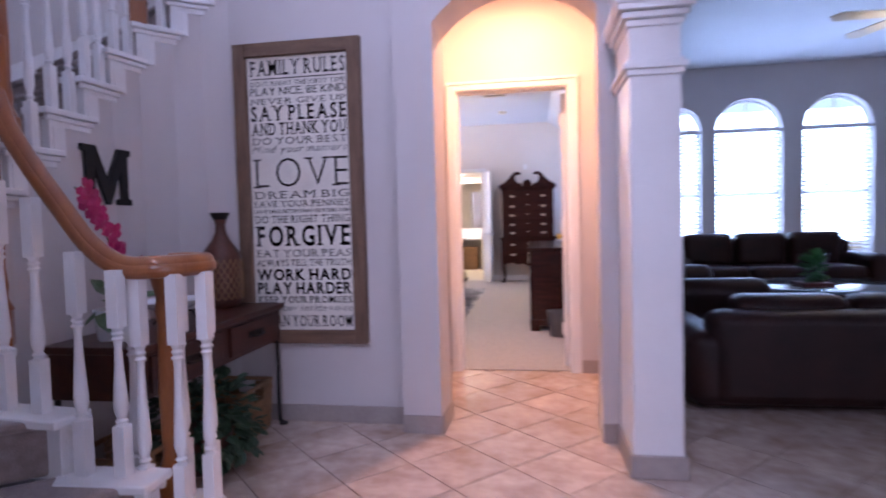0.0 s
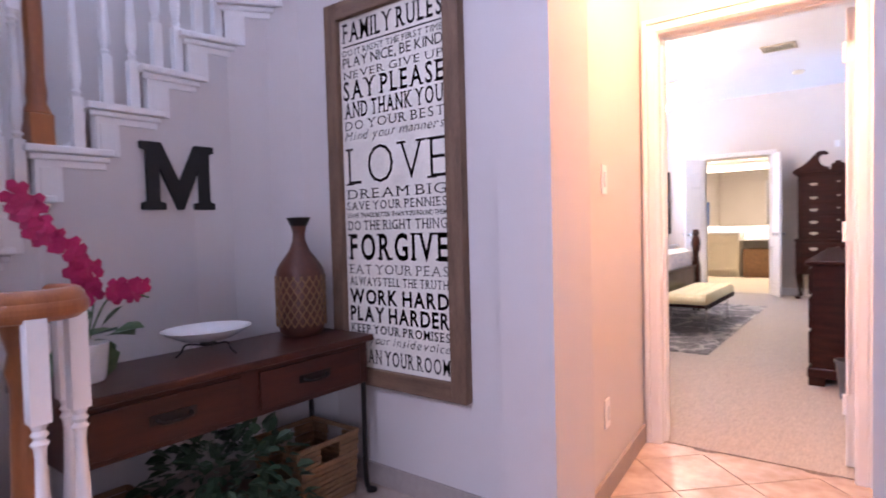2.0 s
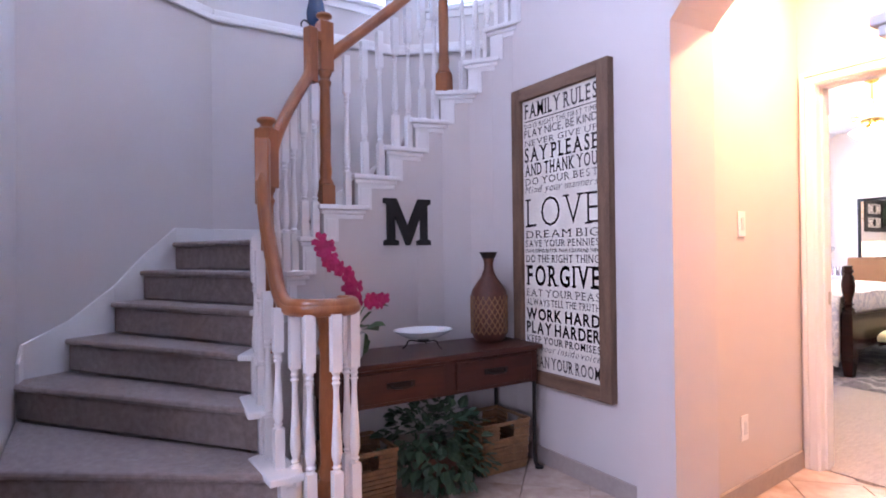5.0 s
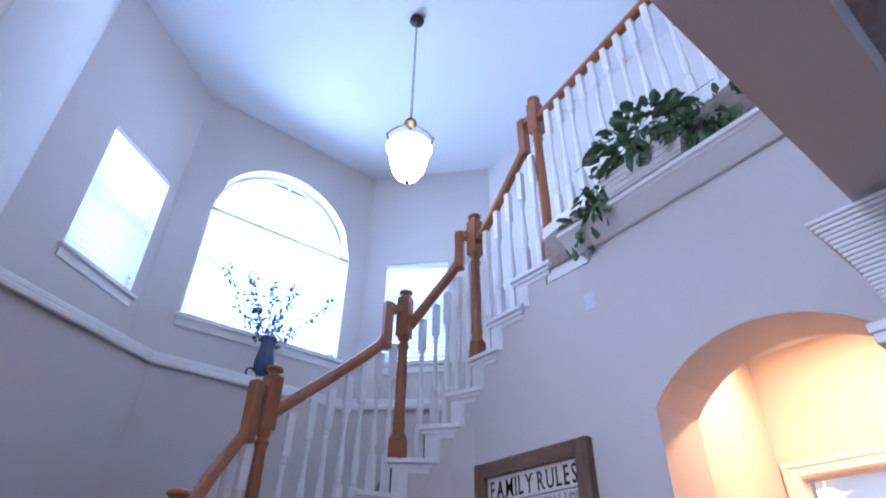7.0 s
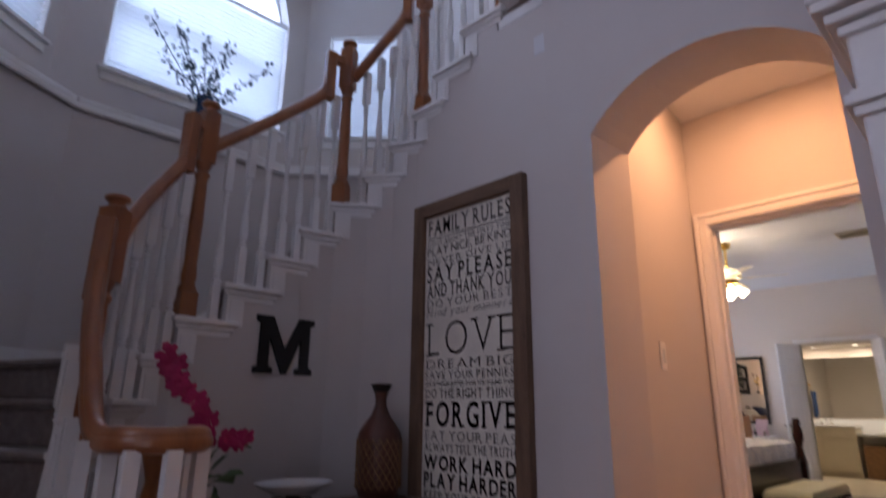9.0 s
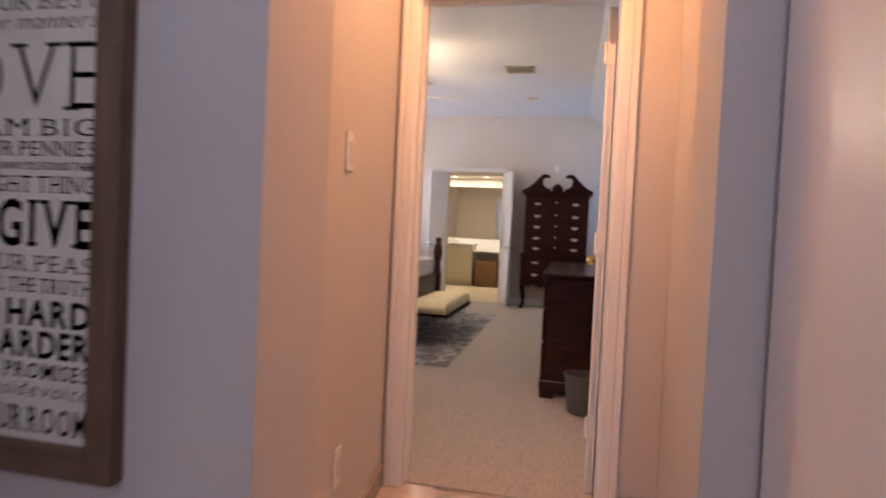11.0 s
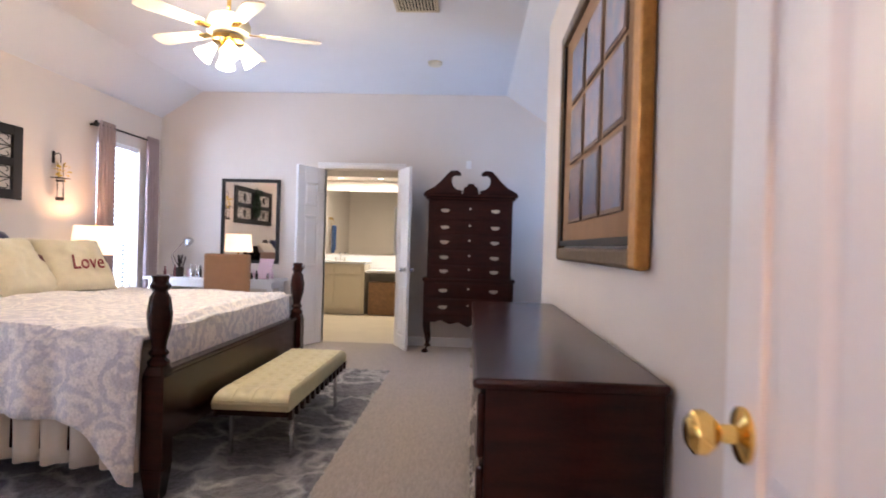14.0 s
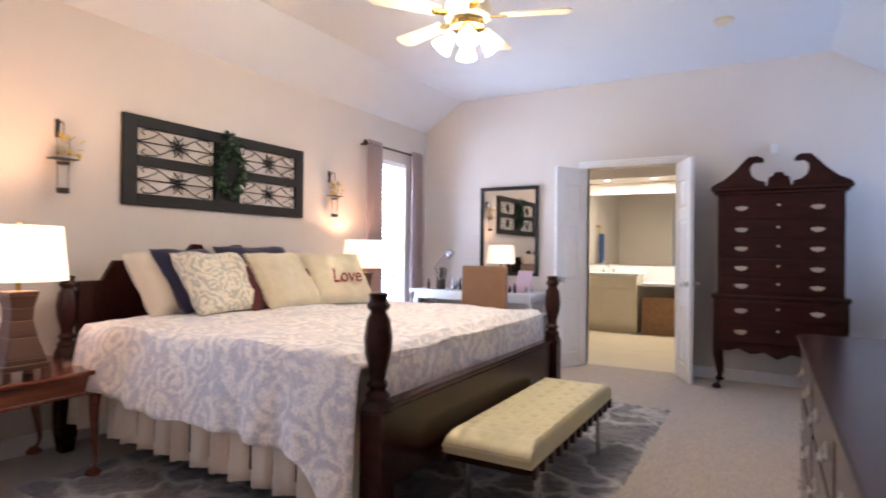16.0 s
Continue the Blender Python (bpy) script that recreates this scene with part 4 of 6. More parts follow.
LINES = [("FAMILY RULES", 0.012, 0.068, 0.012, 1, 0), ("DO IT RIGHT THE FIRST TIME", 0.088, 0.105, 0, 1, 0), ("PLAY NICE, BE KIND", 0.110, 0.143, 0, 0, 0), ("NEVER GIVE UP", 0.150, 0.171, -0.008, 1, 0),
         ("SAY PLEASE", 0.176, 0.232, 0.014, 1, 0), ("AND THANK YOU", 0.238, 0.284, 0.012, 1, 0), ("DO YOUR BEST", 0.292, 0.317, -0.010, 1, 0), ("Mind your manners", 0.322, 0.356, -0.012, 0, 0.3), ("LOVE", 0.368, 0.475, -0.018, 1, 0),
         ("DREAM BIG", 0.488, 0.515, -0.008, 1, 0), ("SAVE YOUR PENNIES", 0.523, 0.547, 0, 1, 0), ("LEAVE THINGS BETTER THAN YOU FOUND THEM", 0.556, 0.569, 0.01, 0, 0), ("DO THE RIGHT THING", 0.578, 0.605, 0, 1, 0),
         ("FORGIVE", 0.615, 0.692, 0.020, 1, 0), ("EAT YOUR PEAS", 0.704, 0.730, -0.012, 1, 0), ("ALWAYS TELL THE TRUTH", 0.740, 0.764, 0, 1, 0), ("WORK HARD", 0.774, 0.818, 0.028, 0, 0), ("PLAY HARDER", 0.824, 0.868, 0.028, 0, 0),
         ("KEEP YOUR PROMISES", 0.876, 0.901, 0.012, 1, 0), ("Use your inside voice", 0.906, 0.938, -0.012, 0, 0.3), ("CLEAN YOUR ROOM", 0.946, 0.988, 0.008, 1, 0)]
PW, PH = X1 - X0 - 2 * F - 0.03, Z1 - Z0 - 2 * F
for body, t0, t1, weight, serif, slant in LINES:
    printed_line(body, PW, (t1 - t0) * PH, weight, serif, slant, sign, pose(X0 + F + 0.015, YF - 0.0195, Z1 - F - t1 * PH, 90, 0, 0))
Shape().box(X0 + F + 0.02, X1 - F - 0.02, YF - 0.021, YF - 0.018, Z1 - F - 0.080 * PH, Z1 - F - 0.077 * PH).out("rule_line", INK, sign)

# slab-serif letter
mm = thing("wall_letter", "black slab-serif wooden letter hung on the wall", "wall letter")
LW, LH = 0.325, 0.285
out = [(0, 0), (0.31, 0), (0.31, 0.10), (0.235, 0.12), (0.235, 0.62), (0.47, 0.0), (0.55, 0.0), (0.775, 0.62), (0.775, 0.12), (0.70, 0.10), (0.70, 0), (1, 0), (1, 0.10), (0.93, 0.13), (0.93, 0.87), (1, 0.90), (1, 1), (0.73, 1), (0.5, 0.42), (0.27, 1), (0, 1), (0, 0.90), (0.07, 0.87), (0.07, 0.13), (0, 0.10)]
Shape().prism([(x * LW, z * LH) for x, z in out], 0, 0.02, pose(-1.45, 2.925, 1.247, 90, 0, 90)).out("letter", BLACK, mm, bevel=0.003)

# console table
tab = thing("console_table", "reddish brown console table with iron legs and two drawers", "console table")
TX0, TX1, TY0, TY1, TZ = -1.17, -0.745, 2.36, 3.555, 0.69
Shape().box(TX0, TX1, TY0, TY1, TZ - 0.028, TZ).out("top", TABLEWOOD, tab, bevel=0.006)
Shape().box(TX0 + 0.02, TX1 - 0.022, TY0 + 0.025, TY1 - 0.025, TZ - 0.205, TZ - 0.028).out("apron", TABLEWOOD, tab, bevel=0.004)
for y0 in (TY0 + 0.07, TY0 + 0.63):
    dr = Shape().box(TX1 - 0.022, TX1 - 0.010, y0, y0 + 0.49, TZ - 0.185, TZ - 0.045).out("drawer", TABLEWOOD, tab, bevel=0.004)
    pl = Shape().tube(smoothed([(TX1 - 0.010, y0 + 0.19, TZ - 0.11), (TX1 + 0.012, y0 + 0.20, TZ - 0.118), (TX1 + 0.014, y0 + 0.245, TZ - 0.122), (TX1 + 0.012, y0 + 0.29, TZ - 0.118), (TX1 - 0.010, y0 + 0.30, TZ - 0.11)]), 0.012, None, 8)
    pl.box(TX1 - 0.010, TX1 - 0.006, y0 + 0.17, y0 + 0.32, TZ - 0.125, TZ - 0.095)
    pl.out("handle", IRON, dr)
for x in (TX0 + 0.04, TX1 - 0.035):
    for y in (TY0 + 0.04, TY1 - 0.04):
        Shape().tube(smoothed([(x, y, TZ - 0.2), (x, y, 0.30), (x, y, 0.06), (x + (0.012 if x > -1 else -0.012), y + (0.02 if y > 3 else -0.02), 0.012)]), 0.022, None, 8).lathe([(0.006, 0), (0.024, 0.004), (0.024, 0.014), (0.008, 0.02)], at=(x + (0.012 if x > -1 else -0.012), y + (0.02 if y > 3 else -0.02), 0), seg=10).out("leg", IRON, tab, smooth=True)
Shape().tube([(TX0 + 0.04, TY0 + 0.04, 0.10), (TX0 + 0.04, TY1 - 0.04, 0.10)], 0.016).out("stretcher", IRON, tab)

vase = thing("vase", "brown bottle vase with woven lattice body", "vase", (-1.02, 3.39, TZ))
VP = [(0.075, 0.0), (0.09, 0.012), (0.10, 0.04), (0.103, 0.10), (0.103, 0.27), (0.098, 0.29), (0.075, 0.325), (0.045, 0.365), (0.028, 0.41), (0.026, 0.44), (0.034, 0.475), (0.049, 0.505), (0.045, 0.505), (0.02, 0.44)]
Shape().lathe(VP, seg=28).out("body", TERRA, vase, smooth=True)
lat = Shape()
for i in range(20):
    for sg in (-1, 1):
        lat.tube([(0.1055 * math.cos(2 * math.pi * i / 20 + sg * t * 1.3), 0.1055 * math.sin(2 * math.pi * i / 20 + sg * t * 1.3), 0.045 + 0.215 * t) for t in np.linspace(0, 1, 8)], 0.006, None, 4)
tagged(lat.out("lattice", RATTAN, vase), kind="stuff")
Shape().lathe([(0.026, 0.468), (0.036, 0.475), (0.051, 0.507), (0.051, 0.510), (0.02, 0.509)], seg=24).out("lip", IRON, vase, smooth=True)

dish = thing("dish", "shallow white ceramic bowl on an iron stand", "bowl", (-1.02, 2.95, TZ))
Shape().lathe([(0.02, 0.05), (0.08, 0.058), (0.13, 0.085), (0.145, 0.098), (0.14, 0.099), (0.12, 0.083), (0.06, 0.066), (0.01, 0.064)], seg=32, sx=0.95, sy=1.15).out("bowl", PORCELAIN, dish, smooth=True)
st = Shape()
for i in range(3):
    a = 2.1 * i + 0.4
    st.tube(smoothed([(0.02 * math.cos(a), 0.02 * math.sin(a), 0.035), (0.08 * math.cos(a), 0.08 * math.sin(a), 0.045), (0.10 * math.cos(a), 0.10 * math.sin(a), 0.02), (0.12 * math.cos(a), 0.12 * math.sin(a), 0.004)]), 0.008, None, 6)
st.lathe([(0.03, 0.033), (0.03, 0.045)], seg=12)
st.out("stand", IRON, dish)


def leaf_cloud(s, centre, spread, n, size, rnd, droop=0.3, bias=(0, 0, 0)):
    """Folded oval leaves scattered in an uneven mass."""
    for _ in range(n):
        while True:
            p = Vector((rnd.uniform(-1, 1), rnd.uniform(-1, 1), rnd.uniform(-1, 1)))
            if p.length < 1 and rnd.random() < 0.35 + 0.65 * p.length:
                break
        q = Vector(centre) + Vector((p.x * spread[0], p.y * spread[1], p.z * spread[2]))
        d = (p + Vector(bias) + Vector((rnd.uniform(-.5, .5), rnd.uniform(-.5, .5), rnd.uniform(-.5, .3) - droop))).normalized()
        L = size * rnd.uniform(0.6, 1.25)
        side = d.cross(Vector((rnd.uniform(-.4, .4), rnd.uniform(-.4, .4), 1))).normalized() * L * rnd.uniform(0.28, 0.42)
        up = side.cross(d).normalized() * L * 0.12
        s.add([q, q + d * L * 0.35 + side + up, q + d * L * 0.75 + side * 0.7 + up, q + d * L, q + d * L * 0.75 - side * 0.7 + up, q + d * L * 0.35 - side + up, q + d * L * 0.5], [(0, 6, 2, 1), (2, 6, 3), (3, 6, 4), (0, 5, 4, 6)])


def basket(name, label, at, w, d, h, rz=0, group=""):
    b = thing(name, label, "basket", at, rz, group)
    s = Shape()
    t = 0.014
    rows = int(h / 0.022)
    for i in range(rows):
        z = 0.01 + i * h / rows
        k = 1 + 0.10 * i / rows
        e = 0.003 * (i % 2)
        hw, hd = w / 2 * k + e, d / 2 * k + e
        slot = 0.05 if rows - 5 < i < rows - 1 else 0
        for y in (-hd, hd):
            if slot:
                s.box(-hw, -slot, y - t / 2, y + t / 2, z, z + h / rows * 0.9).box(slot, hw, y - t / 2, y + t / 2, z, z + h / rows * 0.9)
            else:
                s.box(-hw, hw, y - t / 2, y + t / 2, z, z + h / rows * 0.9)
        for x in (-hw, hw):
            if slot:
                s.box(x - t / 2, x + t / 2, -hd, -slot, z, z + h / rows * 0.9).box(x - t / 2, x + t / 2, slot, hd, z, z + h / rows * 0.9)
            else:
                s.box(x - t / 2, x + t / 2, -hd, hd, z, z + h / rows * 0.9)
    s.box(-w / 2, w / 2, -d / 2, d / 2, 0, 0.012)
    tagged(s.out("weave", RATTAN, b, bevel=0.004), kind="stuff")
    return b


basket("storage_basket", "woven rattan storage basket under the console table", (-0.965, 3.35, 0), 0.27, 0.29, 0.27, 0, "baskets under the table")
basket("storage_basket", "woven rattan storage basket under the console table", (-0.94, 2.52, 0), 0.27, 0.27, 0.27, 0, "baskets under the table")
rnd = random.Random(5)
ivy = thing("floor_plant", "dark green leafy plant in a brown pot under the table", "potted plant", (-0.88, 2.93, 0))
Shape().lathe([(0.09, 0), (0.11, 0.02), (0.13, 0.16), (0.14, 0.19), (0.12, 0.19)], seg=20).out("pot", TERRA, ivy, smooth=True)
s = Shape()
leaf_cloud(s, (0, 0, 0.25), (0.20, 0.28, 0.20), 420, 0.065, rnd, 0.3)
leaf_cloud(s, (0.12, 0.05, 0.12), (0.10, 0.22, 0.11), 120, 0.06, rnd, 0.6)
tagged(s.out("foliage", DARKLEAF, ivy), kind="stuff")

orch = thing("orchid", "magenta artificial orchid in a white pot", "orchid", (-0.98, 2.52, TZ))
Shape().lathe([(0.05, 0), (0.055, 0.01), (0.066, 0.11), (0.068, 0.12), (0.06, 0.12)], seg=20).out("pot", PORCELAIN, orch, smooth=True)
st = Shape()
stem1 = smoothed([(0, 0, 0.1), (0.0, 0.03, 0.25), (0.02, 0.0, 0.33), (0.04, -0.10, 0.46), (0.04, -0.20, 0.58)])
stem2 = smoothed([(0, 0, 0.1), (0.03, 0.05, 0.24), (0.06, 0.10, 0.27), (0.09, 0.16, 0.25)])
st.tube(stem1, 0.006, None, 5).tube(stem2, 0.006, None, 5)
leaf_cloud(st, (0, 0, 0.14), (0.06, 0.09, 0.03), 10, 0.12, rnd, 0.1)
st.out("stem", LEAF, orch)
pt = Shape()


def blossom(s, c, r, d):
    z = Vector(d).normalized()
    x = z.orthogonal().normalized()
    y = z.cross(x)
    for i in range(5):
        a = 2 * math.pi * i / 5 + rnd.uniform(-0.2, 0.2)
        e, f = x * math.cos(a) + y * math.sin(a), -x * math.sin(a) + y * math.cos(a)
        s.add([c, c + e * r * 0.5 + f * r * 0.42 + z * r * 0.15, c + e * r + f * r * 0.22 + z * r * 0.05, c + e * r - f * r * 0.22 + z * r * 0.05, c + e * r * 0.5 - f * r * 0.42 + z * r * 0.15], [(0, 1, 2, 3, 4)])


for k in range(14):
    c = stem1[10 + k] if 10 + k < len(stem1) else stem1[-1]
    blossom(pt, Vector(c) + Vector((rnd.uniform(0, 0.03), rnd.uniform(-0.03, 0.03), rnd.uniform(-0.03, 0.02))), 0.042, (1, rnd.uniform(-.5, .4), rnd.uniform(-.3, .4)))
for k in range(7):
    c = stem2[8 + k] if 8 + k < len(stem2) else stem2[-1]
    blossom(pt, Vector(c) + Vector((rnd.uniform(0, 0.02), rnd.uniform(-0.02, 0.03), rnd.uniform(-0.02, 0.02))), 0.036, (1, rnd.uniform(-.5, .5), rnd.uniform(-.3, .4)))
tagged(pt.out("blossom", PETAL, orch), kind="stuff")

for nm, lab, z0, z1 in (("light_switch", "white rocker light switch plate", 1.26, 1.38), ("outlet_cover", "white electrical outlet plate", 0.29, 0.41)):
    p = thing(nm, lab, nm.replace("_", " "))
    m = pose(0.0845, 4.07, 0, 0, 0, 5.9)
    Shape().box(0, 0.006, -0.036, 0.036, z0, z1, m).out("plate", TRIM, p, bevel=0.003)
    Shape().box(0.006, 0.010, -0.014, 0.014, z0 + 0.03, z1 - 0.03, m).out("rocker", PORCELAIN, p, bevel=0.002)

# pendant lantern
pend = thing("pendant_lamp", "bronze pendant lamp with glowing frosted bell shade", "pendant lamp", (-1.29, 3.22, 4.13))
Shape().lathe([(0.012, -0.02), (0.02, -0.012), (0.03, 0.0), (0.085, 0.03), (0.12, 0.09), (0.14, 0.18), (0.15, 0.25), (0.165, 0.285), (0.175, 0.30), (0.168, 0.30), (0.14, 0.25)], seg=28).out("shade", GLOW, pend, smooth=True)
fr = Shape().lathe([(0.008, -0.045), (0.016, -0.03), (0.01, -0.015)], seg=10)
fr.tube([(0.152 * math.cos(t), 0.152 * math.sin(t), 0.245) for t in np.linspace(0, 6.2832, 25)], 0.008, None, 6)
for i in range(3):
    a = 2.094 * i + 0.5
    c, sn = math.cos(a), math.sin(a)
    fr.tube(smoothed([(0.155 * c, 0.155 * sn, 0.24), (0.175 * c, 0.175 * sn, 0.27), (0.20 * c, 0.20 * sn, 0.33), (0.185 * c, 0.185 * sn, 0.35), (0.15 * c, 0.15 * sn, 0.41), (0.02 * c, 0.02 * sn, 0.56)]), 0.011, None, 6)
fr.lathe([(0.01, 0.54), (0.05, 0.56), (0.045, 0.585), (0.012, 0.60)], seg=16)
fr.lathe([(0.012, 1.87), (0.065, 1.885), (0.06, 1.91), (0.02, 1.92)], seg=18)
for i in range(32):
    z = 0.60 + i * 0.04
    fr.tube([(0.012 * math.cos(t) * (i % 2), 0.012 * math.cos(t) * (1 - i % 2), z + 0.024 + 0.024 * math.sin(t)) for t in np.linspace(0, 6.2832, 9)], 0.005, None, 4)
fr.out("frame", IRON, pend, smooth=True)
bulb("pendant_bulb", (-1.29, 3.22, 4.62), 4, (1.0, 0.75, 0.45), 0.06)

# potted ivy on the landing shelf
plant = thing("shelf_plant", "trailing green ivy in a woven planter on the shelf", "potted plant", (0.40, 3.37, 3.057))
bk = Shape()
for i in range(8):
    bk.box(-0.19 - 0.004 * i, 0.19 + 0.004 * i, -0.055 - 0.002 * (i % 2), 0.055 + 0.002 * (i % 2), 0.002 + i * 0.017, 0.018 + i * 0.017, pose(0, 0, 0, 0, 0, -2.9))
bk.out("planter", material("whitewashed wicker", (0.62, 0.57, 0.55), 0.8, scale=30, bump=0.3), plant, bevel=0.004)
s = Shape()
leaf_cloud(s, (0.0, -0.02, 0.26), (0.24, 0.10, 0.14), 230, 0.075, rnd, 0.2)
leaf_cloud(s, (-0.28, 0.02, 0.10), (0.12, 0.07, 0.14), 80, 0.07, rnd, 0.5)
leaf_cloud(s, (-0.42, 0.05, -0.0), (0.09, 0.06, 0.10), 40, 0.07, rnd, 0.6)
leaf_cloud(s, (0.34, -0.05, 0.12), (0.18, 0.05, 0.06), 60, 0.07, rnd, 0.3)
for i in range(10):
    s.tube(smoothed([(0, 0, 0.12), (rnd.uniform(-.1, .1), -0.05, 0.25), (rnd.uniform(-.45, .4), rnd.uniform(-.09, 0.02), rnd.uniform(0.0, 0.3))]), 0.005, None, 4)
tagged(s.out("foliage", LEAF, plant), kind="stuff")

# vase of branches on the ledge
bv = thing("branch_vase", "blue glass vase of dry branches on an iron stand", "vase", (-2.93, 3.05, LEDGE + 0.05))
Shape().lathe([(0.05, 0.09), (0.075, 0.12), (0.08, 0.20), (0.06, 0.30), (0.055, 0.36), (0.068, 0.40), (0.06, 0.40), (0.05, 0.32)], seg=20).out("vessel", material("dark blue glass", (0.03, 0.06, 0.13), 0.1, vary=0.2, bump=0), bv, smooth=True)
fr = Shape()
for i in range(4):
    a = math.pi / 2 * i
    c, sn = math.cos(a), math.sin(a)
    fr.tube(smoothed([(0.05 * c, 0.05 * sn, 0.09), (0.10 * c, 0.10 * sn, 0.12), (0.13 * c, 0.13 * sn, 0.08), (0.10 * c, 0.10 * sn, 0.03), (0.06 * c, 0.06 * sn, 0.04), (0.11 * c, 0.11 * sn, 0.004)]), 0.014, None, 6)
fr.out("stand", IRON, bv, smooth=True)
br = Shape()
for i in range(11):
    tip = Vector((rnd.uniform(-0.12, 0.2), rnd.uniform(-0.55, 0.62), rnd.uniform(0.45, 0.98)))
    pts = smoothed([(0, 0, 0.3), tuple(tip * 0.55 + Vector((0, 0, 0.13))), tuple(tip)])
    br.tube(pts, 0.007, None, 4)
    for q in pts[3:]:
        leaf_cloud(br, q, (0.025, 0.035, 0.03), 4, 0.038, rnd, 0.1)
tagged(br.out("branch", material("dusty blue green dried leaves", (0.07, 0.10, 0.13), 0.7, vary=0.3), bv), kind="stuff")

# recessed downlight and air vent
dl = thing("downlight", "white recessed ceiling downlight switched on", "downlight", (0.55, 4.15, 2.74))
Shape().lathe([(0.085, -0.004), (0.085, 0.0), (0.06, 0.0), (0.06, -0.004)], seg=24).out("trim_ring", TRIM, dl)
Shape().lathe([(0.058, -0.003), (0.02, -0.006)], seg=20).out("lens", GLOW, dl)
window_light("hall_lamp", (0.55, 4.15, 2.72), (0, 0, -1), 0.12, 0.12, 25, (1.0, 0.50, 0.23))


def vent(name, label, at, w, d, n):
    v = thing(name, label, "air vent", at)
    s = Shape().box(-w / 2, w / 2, -d / 2, -d / 2 + 0.02, -0.012, 0).box(-w / 2, w / 2, d / 2 - 0.02, d / 2, -0.012, 0).box(-w / 2, -w / 2 + 0.02, -d / 2, d / 2, -0.012, 0).box(w / 2 - 0.02, w / 2, -d / 2, d / 2, -0.012, 0)
    for i in range(n):
        x = -w / 2 + 0.03 + (w - 0.06) * i / (n - 1)
        s.box(x - 0.006, x + 0.006, -d / 2 + 0.02, d / 2 - 0.02, -0.010, -0.002)
    s.out("grille", material("almond vent metal", (0.55, 0.47, 0.33), 0.5), v)
    # Thin dark sheet behind the slats, painted as the shade inside a duct.
    Shape().box(-w / 2 + 0.01, w / 2 - 0.01, -d / 2 + 0.01, d / 2 - 0.01, -0.003, -0.001).out("duct", DARK, v)
    return v


vent("ceiling_vent", "almond ceiling air vent grille", (0.115, 9.05, 3.01), 0.33, 0.26, 12)
vent("ceiling_vent", "almond ceiling air vent grille", (0.2, 2.75, TOP), 0.36, 0.28, 12)
# ---------- bedroom ----------
# king bed
bed = thing("bed", "dark cherry four-post king bed with damask duvet", "bed")
PX, HX, BY0, BY1 = -0.83, -3.05, 7.32, 9.37
POST = [(0.045, 0.62), (0.05, 0.64), (0.03, 0.66), (0.046, 0.68), (0.03, 0.70), (0.036, 0.74), (0.052, 0.80), (0.056, 0.86), (0.046, 0.93), (0.030, 0.96), (0.044, 0.975), (0.046, 0.99), (0.034, 1.0), (0.036, 1.02), (0.042, 1.03), (0.02, 1.035)]
for x in (PX, HX):
    for y in (BY0, BY1):
        s = Shape().box(x - 0.05, x + 0.05, y - 0.05, y + 0.05, 0.16, 0.58)
        s.hexa([Vector((x + a * 0.034, y + b * 0.034, 0.016)) for a, b in ((-1, -1), (1, -1), (1, 1), (-1, 1))] + [Vector((x + a * 0.05, y + b * 0.05, 0.16)) for a, b in ((-1, -1), (1, -1), (1, 1), (-1, 1))])
        s.hexa([Vector((x + a * 0.05, y + b * 0.05, 0.58)) for a, b in ((-1, -1), (1, -1), (1, 1), (-1, 1))] + [Vector((x + a * 0.036, y + b * 0.036, 0.625)) for a, b in ((-1, -1), (1, -1), (1, 1), (-1, 1))])
        s.lathe(POST, at=(x, y, 0), seg=18)
        s.out("post", CHERRY, bed, bevel=0.006, smooth=True)
Shape().box(PX - 0.025, PX + 0.02, BY0 + 0.05, BY1 - 0.05, 0.26, 0.575).box(PX - 0.035, PX + 0.03, BY0 + 0.05, BY1 - 0.05, 0.575, 0.60).out("footboard", CHERRY, bed, bevel=0.008)
hb = [(BY0 + 0.05, 0.3), (BY1 - 0.05, 0.3), (BY1 - 0.05, 0.92)]
N = 28
for i in range(N + 1):
    t = i / N
    y = BY1 - 0.05 - (BY1 - BY0 - 0.1) * t
    c = abs(2 * t - 1)
    z = 1.0 + 0.24 * math.exp(-((c - 0.18) / 0.17) ** 2) - 0.06 * math.exp(-(c / 0.06) ** 2) + (0.12 if 0.55 < c < 0.82 else 0)
    hb.append((y, z))
hb.append((BY0 + 0.05, 0.92))
Shape().prism(hb, -0.02, 0.02, Matrix(((0, 0, 1, HX), (1, 0, 0, 0), (0, 1, 0, 0), (0, 0, 0, 1)))).out("headboard", CHERRY, bed, bevel=0.006)
for y in (BY0, BY1):
    Shape().box(HX + 0.05, PX - 0.05, y - 0.015, y + 0.015, 0.22, 0.40).out("side_rail", CHERRY, bed, bevel=0.004)
Shape().box(HX + 0.05, PX - 0.06, BY0 + 0.06, BY1 - 0.06, 0.40, 0.70).out("mattress", LINEN, bed, bevel=0.05)


